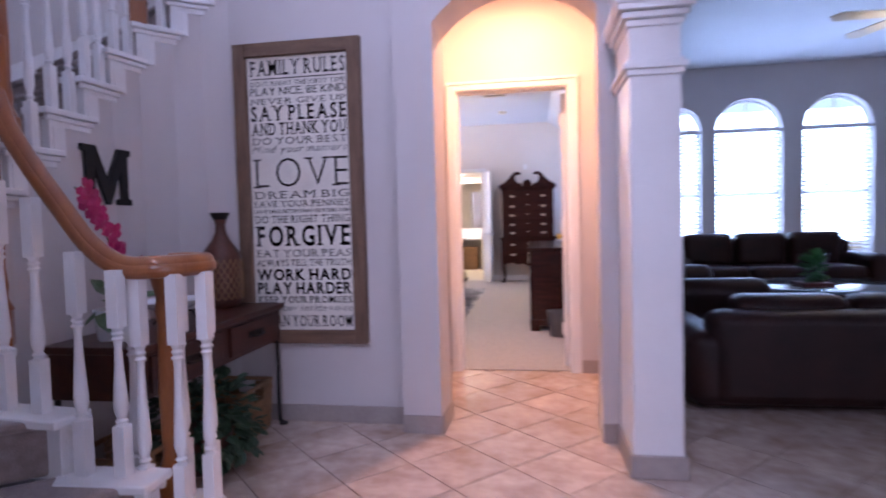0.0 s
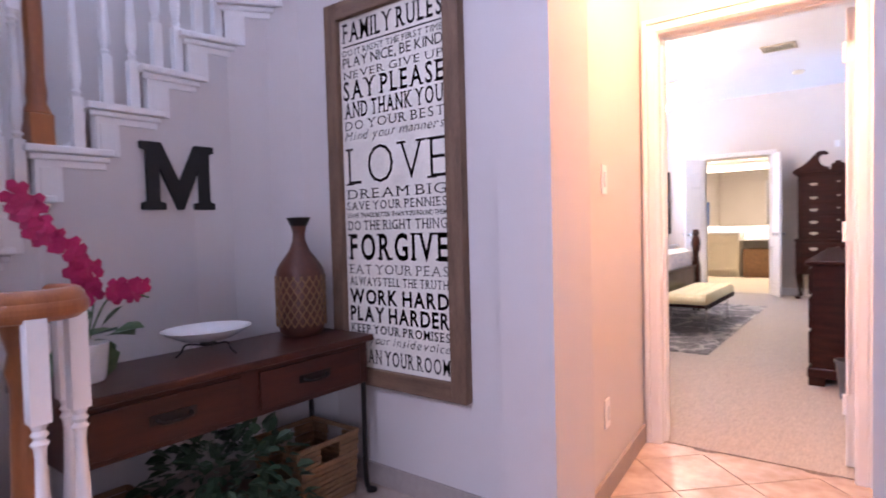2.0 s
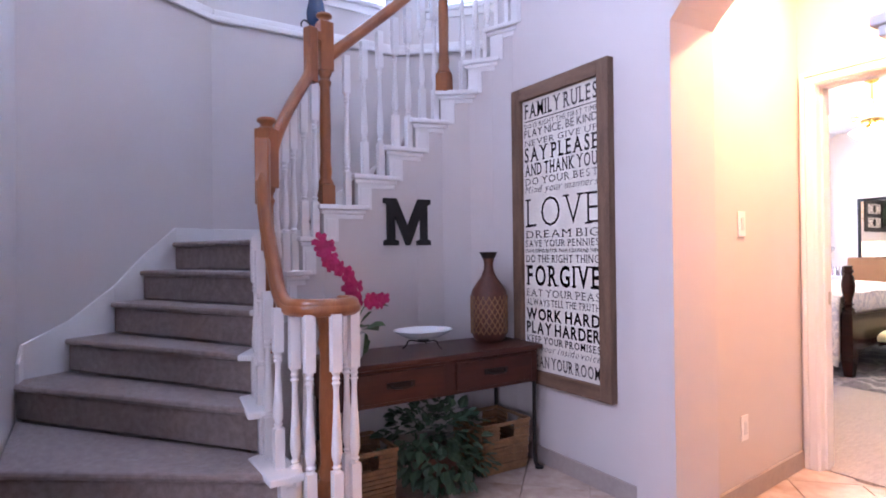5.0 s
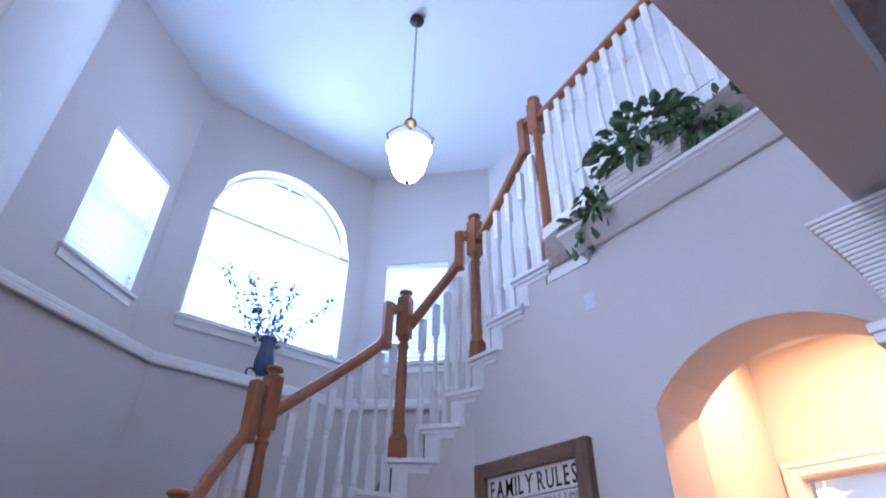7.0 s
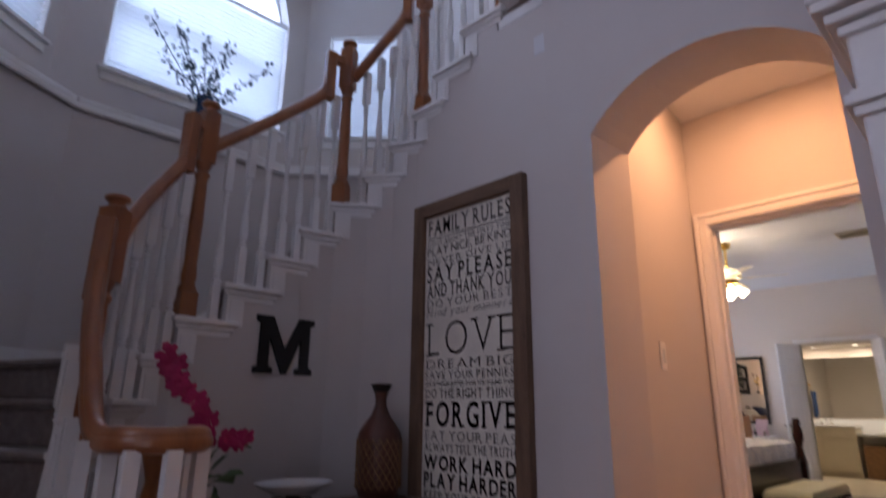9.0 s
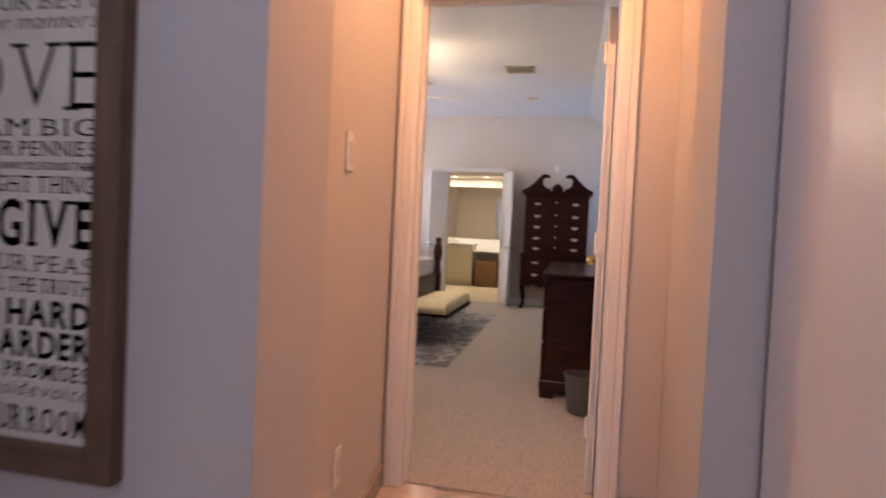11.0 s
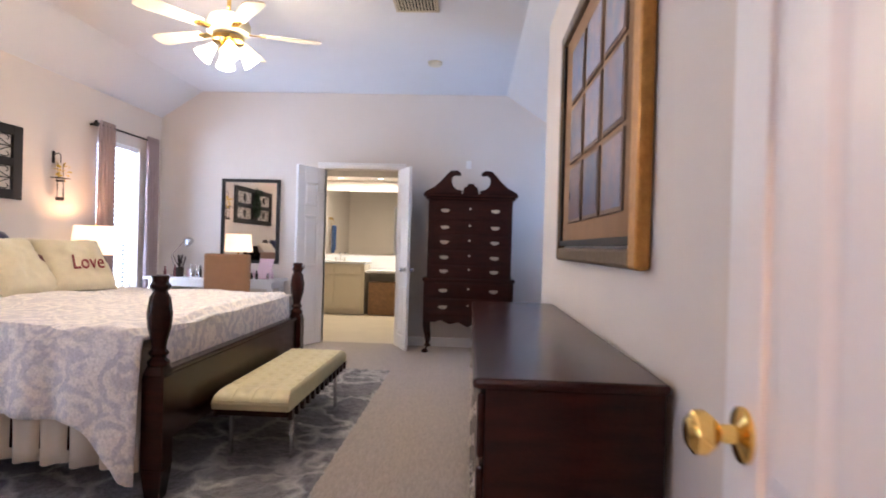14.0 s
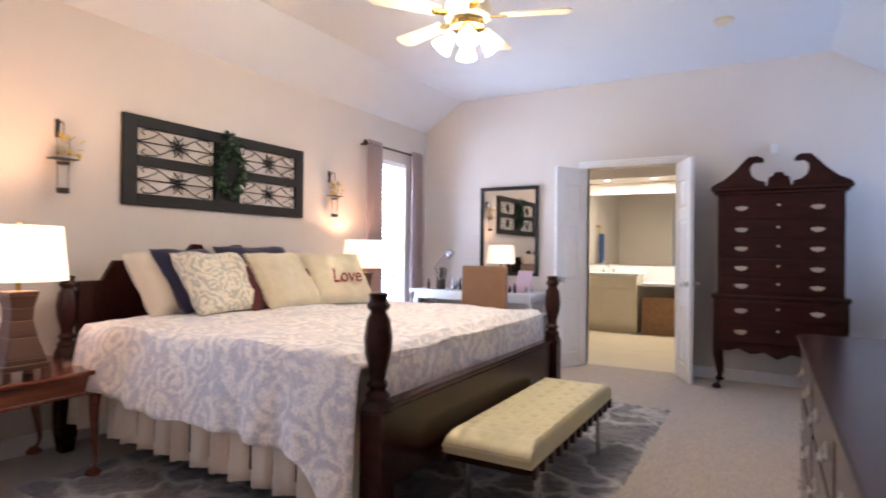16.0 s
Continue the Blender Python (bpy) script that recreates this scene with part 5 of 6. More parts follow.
def duvet(u, v):
    """u along the bed, v over it from one hem to the other."""
    x = HX + 0.28 + (PX - 0.045 - HX - 0.28) * u
    W = BY1 - BY0
    k = min(1, max(0, (u - 0.86) / 0.14))
    drop = 0.29 + 0.11 * u + 0.012 * math.sin(u * 7.1) + 0.20 * k * k * (3 - 2 * k)
    tot = W + 0.1 + 2 * drop
    d = v * tot
    r = noise.noise((u * 5, v * 9, 1.3)) * 0.022 + noise.noise((u * 13, v * 22, 4.1)) * 0.009
    top = 0.765 - 0.03 * (u > 0.97) + r + 0.02 * math.sin(v * math.pi)
    if d < drop:
        t = 1 - d / drop
        f = (0.020 * math.sin(u * 31 + 2 * math.sin(u * 9)) + 0.012 * math.sin(u * 57)) * t
        return (x, BY0 - 0.05 - 0.02 * t + f - 0.045 * math.sqrt(max(0, t)), top - drop * t * 1.0 - 0.01)
    if d > tot - drop:
        t = 1 - (tot - d) / drop
        f = 0.016 * math.sin(u * 29 + 2 * math.sin(u * 7)) * t
        return (x, BY1 + 0.05 + 0.02 * t + f + 0.045 * math.sqrt(max(0, t)), top - drop * t - 0.01)
    return (x, BY0 - 0.05 + (d - drop), top)


dv = Shape().sheet(duvet, 70, 110).out("duvet", DUVET, bed, smooth=True)
dm2 = dv.modifiers.new("thickness", "SOLIDIFY")
dm2.thickness, dm2.offset = 0.018, 1
front = Shape().sheet(lambda u, v: (PX - 0.045 + 0.012 * math.sin(u * 40) * v, BY0 + 0.06 + (BY1 - BY0 - 0.12) * u, 0.765 - 0.20 * v + noise.noise((u * 6, v * 3, 0)) * 0.02), 60, 6).out("duvet_end", DUVET, bed, smooth=True)
for y, sg in ((BY0 - 0.005, -1), (BY1 + 0.005, 1)):
    def skirt(u, v, y=y, sg=sg):
        ph = (u * 15) % 1
        fold = 0.07 * max(0, 1 - abs(ph - 0.5) * 5)
        return (HX + 0.1 + (PX - HX - 0.16) * u, y + sg * (0.012 + 0.02 * v - fold * v * 0.6 + 0.006 * math.sin(u * 60) * v), 0.50 - (0.30 + 0.05 * u) * v + 0.008 * math.sin(u * 94) * v)
    sk2 = Shape().sheet(skirt, 180, 6).out("bed_skirt", LINEN, bed, smooth=True)
    md = sk2.modifiers.new("thickness", "SOLIDIFY")
    md.thickness = 0.006


def pillow(name, label, at, w, h, t, mat, rx=0, rz=0, ruffle=0.0, tilt=54):
    p = thing(name, label, "pillow")
    def side(sg):
        def fn(u, v):
            a, b = 2 * u - 1, 2 * v - 1
            e = max(0, (1 - a ** 4) * (1 - b ** 4)) ** 0.55
            rf = ruffle * math.sin((u + v) * 55) * (1 - e)
            return (a * w / 2 * (1 - 0.05 * (1 - b * b) * abs(a)), b * h / 2 * (1 - 0.05 * (1 - a * a) * abs(b)), sg * (t / 2 * e + (noise.noise((u * 3, v * 3, sg + w * 7)) * 0.034 + noise.noise((u * 8, v * 8, sg + h * 9)) * 0.014) * e) + rf)
        return fn
    s = Shape().sheet(side(1), 22, 22).sheet(side(-1), 22, 22)
    m = Matrix.Translation(at) @ pose(0, 0, 0, 0, 0, 90 + rz) @ pose(0, 0, 0, tilt, 0, rx)
    s.out("cushion", mat, p, smooth=True, m=m)
    return p, m


pillow("bed_pillow", "white cotton bed pillow", (-2.80, 7.86, 0.98), 0.62, 0.46, 0.18, LINEN, 0, 6)
pillow("bed_pillow", "white cotton bed pillow", (-2.80, 8.90, 0.98), 0.62, 0.46, 0.18, LINEN, 0, -4)
pillow("throw_pillow", "navy blue throw pillow leaning on the headboard", (-2.74, 7.95, 1.0), 0.52, 0.48, 0.15, NAVY, 8, 4)
pillow("throw_pillow", "navy blue throw pillow leaning on the headboard", (-2.76, 8.5, 1.03), 0.62, 0.46, 0.15, NAVY, -6, 0)
pillow("sham_pillow", "cream floral cotton sham pillow", (-2.58, 8.0, 0.985), 0.56, 0.46, 0.17, SHAMS, -4, 10)
pillow("throw_pillow", "small maroon cotton throw pillow", (-2.53, 8.32, 0.94), 0.36, 0.36, 0.14, MAROON, 0, 0)
pillow("ruffle_pillow", "cream ruffled square pillow", (-2.44, 8.42, 0.985), 0.47, 0.46, 0.17, PILLOW, 3, -4, 0.012)
pillow("throw_pillow", "small maroon cotton throw pillow", (-2.42, 8.72, 0.92), 0.34, 0.34, 0.13, MAROON, 0, 0)
lp, lm = pillow("love_pillow", "cream pillow with red embroidered word", (-2.34, 8.86, 0.985), 0.50, 0.45, 0.17, PILLOW, -7, -14, 0.006)
lettering("embroidery", "Love", (-0.10, -0.10, 0.108), 0.24, 0.12, material("red embroidery thread", (0.22, 0.02, 0.03), 0.8), lp, lm, 0.3, 0.003)

# tufted bench
bench = thing("bench", "cream tufted leather bench on chrome legs", "bench", (-0.55, 8.38, 0.016))
def cushion(u, v):
    e = min(1, min(u, 1 - u, v, 1 - v) * 16)
    bx, by = (u * 4) % 1 - 0.5, (v * 11) % 1 - 0.5
    return (-0.21 + 0.42 * u, -0.68 + 1.36 * v, 0.335 + 0.06 * math.sqrt(e) - 0.012 * math.exp(-(bx * bx + by * by) * 30) - 0.006 * (abs(bx) > 0.47) - 0.004 * (abs(by) > 0.45))
Shape().sheet(cushion, 44, 110).box(-0.205, 0.205, -0.675, 0.675, 0.30, 0.345).out("cushion", CREAM, bench, smooth=True)
Shape().box(-0.19, 0.19, -0.66, 0.66, 0.265, 0.30).out("frame", CHERRY, bench, bevel=0.004)
for x in (-0.17, 0.17):
    for y in (-0.5, 0.5):
        Shape().box(x - 0.008, x + 0.008, y - 0.018, y + 0.018, 0, 0.27).out("leg", CHROME, bench, bevel=0.002)
    Shape().box(x - 0.006, x + 0.006, -0.5, 0.5, 0.225, 0.245).out("rail", CHROME, bench)
st = Shape()
for i in range(13):
    for x in (-0.20, 0.20):
        st.box(x - 0.012, x + 0.012, -0.64 + i * 0.105, -0.60 + i * 0.105, 0.25, 0.30)
tagged(st.out("strap", LEATHER, bench), kind="stuff")

# shag rug with uneven pile
rug = thing("rug", "grey shag rug with pale trellis pattern", "rug", (0, 0, 0.004))
def pile(u, v):
    e = min(u, 1 - u, v, 1 - v)
    j = 0.012 * noise.noise((u * 60, v * 60, 3)) if e < 0.01 else 0
    return (-2.72 + 2.56 * u + j, 6.93 + 3.22 * v + j, (0.012 + 0.014 * noise.noise((u * 38, v * 55, 0)) + 0.008 * noise.noise((u * 110, v * 150, 2))) if e > 0 else 0)
Shape().sheet(pile, 150, 220).out("pile", RUGMAT, rug)


def pull(parent, m, w=0.085):
    """Bat-wing back plate with a drop bail."""
    s = Shape().prism([(-w / 2, 0), (-w * 0.35, 0.016), (-w * 0.15, 0.010), (0, 0.022), (w * 0.15, 0.010), (w * 0.35, 0.016), (w / 2, 0), (w * 0.3, -0.012), (0, -0.020), (-w * 0.3, -0.012)], 0, 0.003, m)
    s.tube([m @ Vector(q) for q in smoothed([(-w * 0.32, 0.004, 0.004), (-w * 0.34, -0.012, 0.014), (0, -0.024, 0.016), (w * 0.34, -0.012, 0.014), (w * 0.32, 0.004, 0.004)], 4)], 0.006, None, 6)
    s.out("handle", PULL, parent)


# long dresser: its drawers face -x
dres = thing("dresser", "long dark cherry dresser with polished top", "dresser")
DX0, DX1, DY0, DY1, DZ = 0.605, 1.115, 6.33, 8.5, 0.85
Shape().box(DX0 - 0.015, DX1, DY0 - 0.015, DY1 + 0.015, DZ - 0.03, DZ).out("top", CHERRY, dres, bevel=0.012)
Shape().box(DX0 + 0.02, DX1 - 0.005, DY0 + 0.01, DY1 - 0.01, 0.12, DZ - 0.03).out("carcass", CHERRY, dres, bevel=0.006)
bsx = Shape().box(DX0 - 0.005, DX1, DY0 - 0.008, DY1 + 0.008, 0.06, 0.13)
for x in (DX0 + 0.05, DX1 - 0.06):
    for y in (DY0 + 0.06, DY1 - 0.06):
        bsx.box(x - 0.05, x + 0.05, y - 0.06, y + 0.06, 0.004, 0.07)
bsx.out("plinth", CHERRY, dres, bevel=0.01)
for r, (z0, z1) in enumerate(((0.15, 0.37), (0.39, 0.60), (0.62, 0.80))):
    for c in range(3):
        y0 = DY0 + 0.03 + c * 0.71
        d = Shape().box(DX0, DX0 + 0.02, y0, y0 + 0.68, z0, z1).out("drawer", CHERRY, dres, bevel=0.008)
        for q in (0.16, 0.52):
            pull(d, Matrix.Translation((DX0, y0 + q, (z0 + z1) / 2)) @ Matrix(((0, 0, -1, 0), (1, 0, 0, 0), (0, 1, 0, 0), (0, 0, 0, 1))))

# tall chest with broken pediment
tall = thing("highboy_chest", "tall dark cherry highboy with scrolled pediment and cabriole legs", "chest of drawers", (0.555, 11.14, 0.004))
Shape().box(-0.47, 0.47, 0.02, 0.44, 0.84, 1.72).out("upper_case", CHERRY, tall, bevel=0.006)
Shape().box(-0.50, 0.50, 0.0, 0.45, 0.40, 0.80).out("lower_case", CHERRY, tall, bevel=0.006)
Shape().box(-0.515, 0.515, -0.015, 0.455, 0.80, 0.845).out("waist_moulding", CHERRY, tall, bevel=0.014)
Shape().box(-0.50, 0.50, -0.005, 0.45, 1.72, 1.75).box(-0.525, 0.525, -0.03, 0.455, 1.75, 1.785).out("cornice", CHERRY, tall, bevel=0.010)
for sg in (-1, 1):
    pr = [(0.525, 1.785), (0.50, 1.81), (0.42, 1.85), (0.34, 1.92), (0.27, 2.00), (0.20, 2.04), (0.13, 2.045), (0.085, 2.02), (0.08, 1.99), (0.11, 1.985), (0.15, 1.99), (0.18, 1.965), (0.185, 1.92), (0.17, 1.87), (0.13, 1.835), (0.07, 1.82), (0.07, 1.785)]
    pr = [(sg * (x if x > 0.2 else x + 0.03), z) for x, z in pr]
    Shape().prism(pr if sg > 0 else pr[::-1], -0.04, 0.02, pose(0, 0, 0, 90, 0, 0)).out("pediment", CHERRY, tall, bevel=0.006)
Shape().prism([(-0.09, 1.785), (0.09, 1.785), (0.075, 1.86), (0.045, 1.87), (0.03, 1.90), (-0.03, 1.90), (-0.045, 1.87), (-0.075, 1.86)], -0.04, 0.0, pose(0, 0, 0, 90, 0, 0)).out("finial_block", CHERRY, tall, bevel=0.005)
ap = [(-0.5, 0.42), (-0.5, 0.36), (-0.38, 0.345), (-0.30, 0.37), (-0.2, 0.33), (-0.1, 0.35), (0, 0.30), (0.1, 0.35), (0.2, 0.33), (0.30, 0.37), (0.38, 0.345), (0.5, 0.36), (0.5, 0.42)]
Shape().prism(ap, -0.025, 0.0, pose(0, 0.0, 0, 90, 0, 0)).out("apron", CHERRY, tall, bevel=0.004)


def cabriole(parent, x, y, h, mat, out=1, r=0.035):
    s = Shape()
    pts = smoothed([(x, y, h), (x + out * 0.018, y - 0.018, h * 0.78), (x + out * 0.004, y - 0.004, h * 0.45), (x - out * 0.006, y + 0.006, h * 0.2), (x + out * 0.012, y - 0.012, 0.03)], 5)
    for i in range(len(pts) - 1):
        k = i / (len(pts) - 1)
        w = r * (2.2 - 1.5 * min(1, k * 1.3))
        w2 = r * (2.2 - 1.5 * min(1, (k + 0.05) * 1.3))
        s.tube([pts[i], pts[i + 1]], (w + w2) / 2, None, 8)
    s.lathe([(0.02, 0), (0.04, 0.01), (0.038, 0.025), (0.018, 0.045)], at=(x + out * 0.014, y - 0.014, 0), seg=12)
    s.out("leg", mat, parent, smooth=True)


for x, sg in ((-0.455, -1), (0.455, 1)):
    cabriole(tall, x, 0.04, 0.42, CHERRY, sg)
    cabriole(tall, x, 0.42, 0.42, CHERRY, sg)
for z0, z1, w in ((1.50, 1.70, 0.44), (1.34, 1.485, 0.44), (1.17, 1.325, 0.44), (1.00, 1.155, 0.44), (0.86, 0.985, 0.44), (0.63, 0.785, 0.47), (0.43, 0.615, 0.47)):
    yy = 0.02 if z0 > 0.8 else 0.0
    d = Shape().box(-w, w, yy - 0.014, yy, z0, z1).out("drawer", CHERRY, tall, bevel=0.006)
    for x in (-0.28, 0.28):
        pull(d, Matrix.Translation((x, yy - 0.014, (z0 + z1) / 2)) @ pose(0, 0, 0, 90, 0, 0), 0.105)
    Shape().lathe([(0.012, 0), (0.010, 0.006), (0.003, 0.008)], m=Matrix.Translation((0, yy - 0.014, (z0 + z1) / 2 + 0.02)) @ pose(0, 0, 0, 90, 0, 0), seg=10).out("escutcheon", PULL, d)

# picture of nine small panes in a gilt frame, on the x = 1.13 wall
pic = thing("framed_picture", "large gilt framed picture of nine small photographs", "framed picture")
QX, QY0, QY1, QZ0, QZ1 = 1.128, 6.57, 8.25, 1.14, 2.46
# Near stile in brighter gilt, the other three sides in a darker one.
Shape().box(QX - 0.05, QX, QY0, QY0 + 0.10, QZ0, QZ1).out("frame", GOLD, pic, bevel=0.014)
fr = Shape()
for y0, y1, z0, z1 in ((QY1 - 0.07, QY1, QZ0, QZ1), (QY0 + 0.10, QY1 - 0.07, QZ0, QZ0 + 0.07), (QY0 + 0.10, QY1 - 0.07, QZ1 - 0.07, QZ1)):
    fr.box(QX - 0.045, QX, y0, y1, z0, z1)
fr.out("frame", material("dark brown gilt", (0.20, 0.13, 0.07), 0.35, 0.5, scale=18, grain=60, bump=0.2, second=(0.09, 0.055, 0.035)), pic, bevel=0.014)
fr2 = Shape()
for y0, y1, z0, z1 in ((QY0 + 0.11, QY0 + 0.135, QZ0 + 0.08, QZ1 - 0.08), (QY1 - 0.095, QY1 - 0.07, QZ0 + 0.08, QZ1 - 0.08), (QY0 + 0.135, QY1 - 0.095, QZ0 + 0.08, QZ0 + 0.11)):
    fr2.box(QX - 0.035, QX, y0, y1, z0, z1)
fr2.out("inner_frame", IRON, pic)
Shape().box(QX - 0.02, QX - 0.001, QY0 + 0.13, QY1 - 0.09, QZ0 + 0.1, QZ1 - 0.07).out("mat_board", MATBOARD, pic)
for r in range(3):
    for c in range(3):
        y0, z0 = QY0 + 0.285 + c * 0.383, QZ0 + 0.22 + r * 0.32
        Shape().box(QX - 0.028, QX - 0.02, y0 - 0.02, y0 + 0.31, z0 - 0.018, z0 + 0.283).out("bevel_trim", BARN, pic, bevel=0.004)
        Shape().box(QX - 0.031, QX - 0.027, y0, y0 + 0.29, z0, z0 + 0.265).out("photograph", SNAP, pic)

# waste basket
wb = thing("waste_basket", "oval grey metal waste basket beside the dresser", "waste basket", (0.90, 6.08, 0.004))
Shape().lathe([(0.09, 0), (0.105, 0.01), (0.13, 0.23), (0.137, 0.235), (0.137, 0.25), (0.128, 0.25), (0.10, 0.02), (0.01, 0.015)], seg=28, sx=1.0, sy=0.75).out("body", GALV, wb, smooth=True)

# ceiling fan with a light kit
fan = thing("ceiling_fan", "brass ceiling fan with cream blades and lit glass shades", "ceiling fan", (-1.08, 8.52, 0))
b = Shape().lathe([(0.07, 3.01), (0.06, 2.96), (0.015, 2.94), (0.013, 2.72), (0.03, 2.71)], seg=18)
b.lathe([(0.03, 2.50), (0.10, 2.52), (0.105, 2.55), (0.06, 2.57)], seg=20).lathe([(0.02, 2.44), (0.06, 2.46), (0.05, 2.5)], seg=16)
b.out("brass_body", BRASS, fan, smooth=True)
Shape().lathe([(0.06, 2.56), (0.135, 2.58), (0.145, 2.63), (0.12, 2.68), (0.05, 2.71), (0.02, 2.715)], seg=26).out("motor_housing", material("cream enamel", (0.72, 0.66, 0.5), 0.35), fan, smooth=True)
BLADE = material("cream fan blade", (0.70, 0.63, 0.48), 0.45)
for i in range(5):
    m = pose(0, 0, 2.585, 0, 0, 20 + 72 * i) @ pose(0, 0, 0, 10, 0, 0)
    Shape().prism([(0.20, -0.05), (0.56, -0.07), (0.60, -0.05), (0.61, 0), (0.60, 0.05), (0.56, 0.07), (0.20, 0.05)], 0, 0.007, m).out("blade", BLADE, fan, bevel=0.002)
    Shape().prism([(0.09, -0.015), (0.22, -0.03), (0.24, 0), (0.22, 0.03), (0.09, 0.015)], -0.006, 0, m).out("blade_iron", BRASS, fan)
for i in range(4):
    a = 2 * math.pi * i / 4 + 0.5
    m = Matrix.Translation((0.085 * math.cos(a), 0.085 * math.sin(a), 2.485)) @ pose(0, 0, 0, 0, 0, math.degrees(a)) @ pose(0, 0, 0, 0, 140, 0)
    Shape().lathe([(0.022, 0.0), (0.03, 0.03), (0.045, 0.07), (0.062, 0.115), (0.058, 0.115), (0.03, 0.05)], seg=16, m=m).out("glass_shade", GLOWFAN, fan, smooth=True)
bulb("fan_bulb", (-1.08, 8.52, 2.33), 44, (1.0, 0.80, 0.55), 0.10)
# Added lamp above the blades, outside the shades; the fan has no bulb there.
bulb("fan_bulb_upper", (-1.08, 8.25, 2.75), 12, (1.0, 0.84, 0.6), 0.08)
sd = thing("smoke_detector", "cream round smoke detector on the ceiling", "smoke detector", (0.17, 10.4, 3.01))
Shape().lathe([(0.07, 0), (0.07, -0.02), (0.055, -0.035), (0.02, -0.037)], seg=24).out("housing", BLADE, sd, smooth=True)
sn = thing("motion_sensor", "small white motion sensor on the wall", "sensor", (0.52, 11.58, 2.13))
Shape().box(-0.03, 0.03, -0.03, 0.018, 0, 0.09).out("housing", TRIM, sn, bevel=0.008)

# iron panel with wreath on the head wall
art = thing("wall_panel", "black wood wall panel with wrought iron scrolls and green wreath", "wall decor")
AXX, AY0, AY1, AZ0, AZ1 = BX + 0.002, 7.74, 9.42, 1.49, 2.10
f = Shape()
for y0, y1, z0, z1 in ((AY0, AY0 + 0.10, AZ0, AZ1), (AY1 - 0.10, AY1, AZ0, AZ1), (AY0 + 0.1, AY1 - 0.1, AZ0, AZ0 + 0.08), (AY0 + 0.1, AY1 - 0.1, AZ1 - 0.08, AZ1), (8.46, 8.70, AZ0 + 0.08, AZ1 - 0.08), (AY0 + 0.1, 8.46, 1.76, 1.83), (8.70, AY1 - 0.1, 1.76, 1.83)):
    f.box(AXX, AXX + 0.028, y0, y1, z0, z1)
f.out("frame", BLACK, art, bevel=0.003)
ir = Shape()
for cy, hw in ((8.15, 0.31), (9.01, 0.31)):
    for cz in (1.665, 1.925):
        ir.tube([(AXX + 0.015, cy - hw, cz), (AXX + 0.015, cy + hw, cz)], 0.010, None, 6)
        for sa in (-1, 1):
            for sb in (-1, 1):
                ir.tube([(AXX + 0.015, *q) for q in [(v.x, v.y) for v in smoothed([(cy + sa * 0.30, cz + sb * 0.005, 0), (cy + sa * 0.22, cz + sb * 0.03, 0), (cy + sa * 0.15, cz + sb * 0.075, 0), (cy + sa * 0.24, cz + sb * 0.088, 0), (cy + sa * 0.275, cz + sb * 0.07, 0), (cy + sa * 0.255, cz + sb * 0.05, 0)])]], 0.008, None, 5)
                ir.tube([(AXX + 0.015, *q) for q in [(v.x, v.y) for v in smoothed([(cy + sa * 0.15, cz + sb * 0.075, 0), (cy + sa * 0.08, cz + sb * 0.04, 0), (cy, cz, 0)])]], 0.008, None, 5)
        for i in range(8):
            a = math.pi / 4 * i + 0.39
            ir.tube([(AXX + 0.018, cy + rr * math.cos(a + tt), cz + rr * math.sin(a + tt)) for rr, tt in ((0.01, 0), (0.045, 0.35), (0.082, 0.0), (0.045, -0.35), (0.012, 0))], 0.010, None, 5)
ir.out("scrollwork", IRON, art)
wr = Shape()
for i in range(26):
    a = 2 * math.pi * i / 26
    leaf_cloud(wr, (AXX + 0.06, 8.585 + 0.115 * math.cos(a), 1.80 + 0.15 * math.sin(a)), (0.022, 0.026, 0.026), 16, 0.042, rnd, 0.0)
leaf_cloud(wr, (AXX + 0.08, 8.56, 2.03), (0.03, 0.08, 0.07), 40, 0.06, rnd, 0.3)
tagged(wr.out("wreath", DARKLEAF, art), kind="stuff")
for y in (7.35, 9.80):
    sc = thing("wall_sconce", "black iron wall sconce with yellow flowers in a glass", "sconce", (BX, y, 1.52), 0, "pair of sconces")
    q = Shape().box(0, 0.012, -0.012, 0.012, 0.34, 0.45).tube(smoothed([(0.01, 0, 0.41), (0.05, 0, 0.43), (0.075, 0, 0.41), (0.075, 0, 0.34)]), 0.007, None, 6)
    q.lathe([(0.034, 0.17), (0.036, 0.185), (0.034, 0.185)], at=(0.075, 0, 0), seg=14).lathe([(0.034, 0.0), (0.036, 0.03), (0.033, 0.03)], at=(0.075, 0, 0), seg=14).box(0.03, 0.12, -0.07, 0.07, 0.20, 0.207)
    for sg in (-1, 1):
        q.tube([(0.075, sg * 0.034, 0.01), (0.075, sg * 0.034, 0.34)], 0.005, None, 5)
    q.out("bracket", IRON, sc)
    gl = Shape().lathe([(0.03, 0.02), (0.032, 0.2), (0.028, 0.2), (0.02, 0.025)], at=(0.075, 0, 0), seg=14).out("glass", GLASS, sc, smooth=True)
    fl = Shape()
    leaf_cloud(fl, (0.08, 0.03, 0.27), (0.03, 0.05, 0.06), 22, 0.05, rnd, 0.0)
    fl.out("flower", material("yellow silk flower", (0.6, 0.42, 0.05), 0.6), sc)

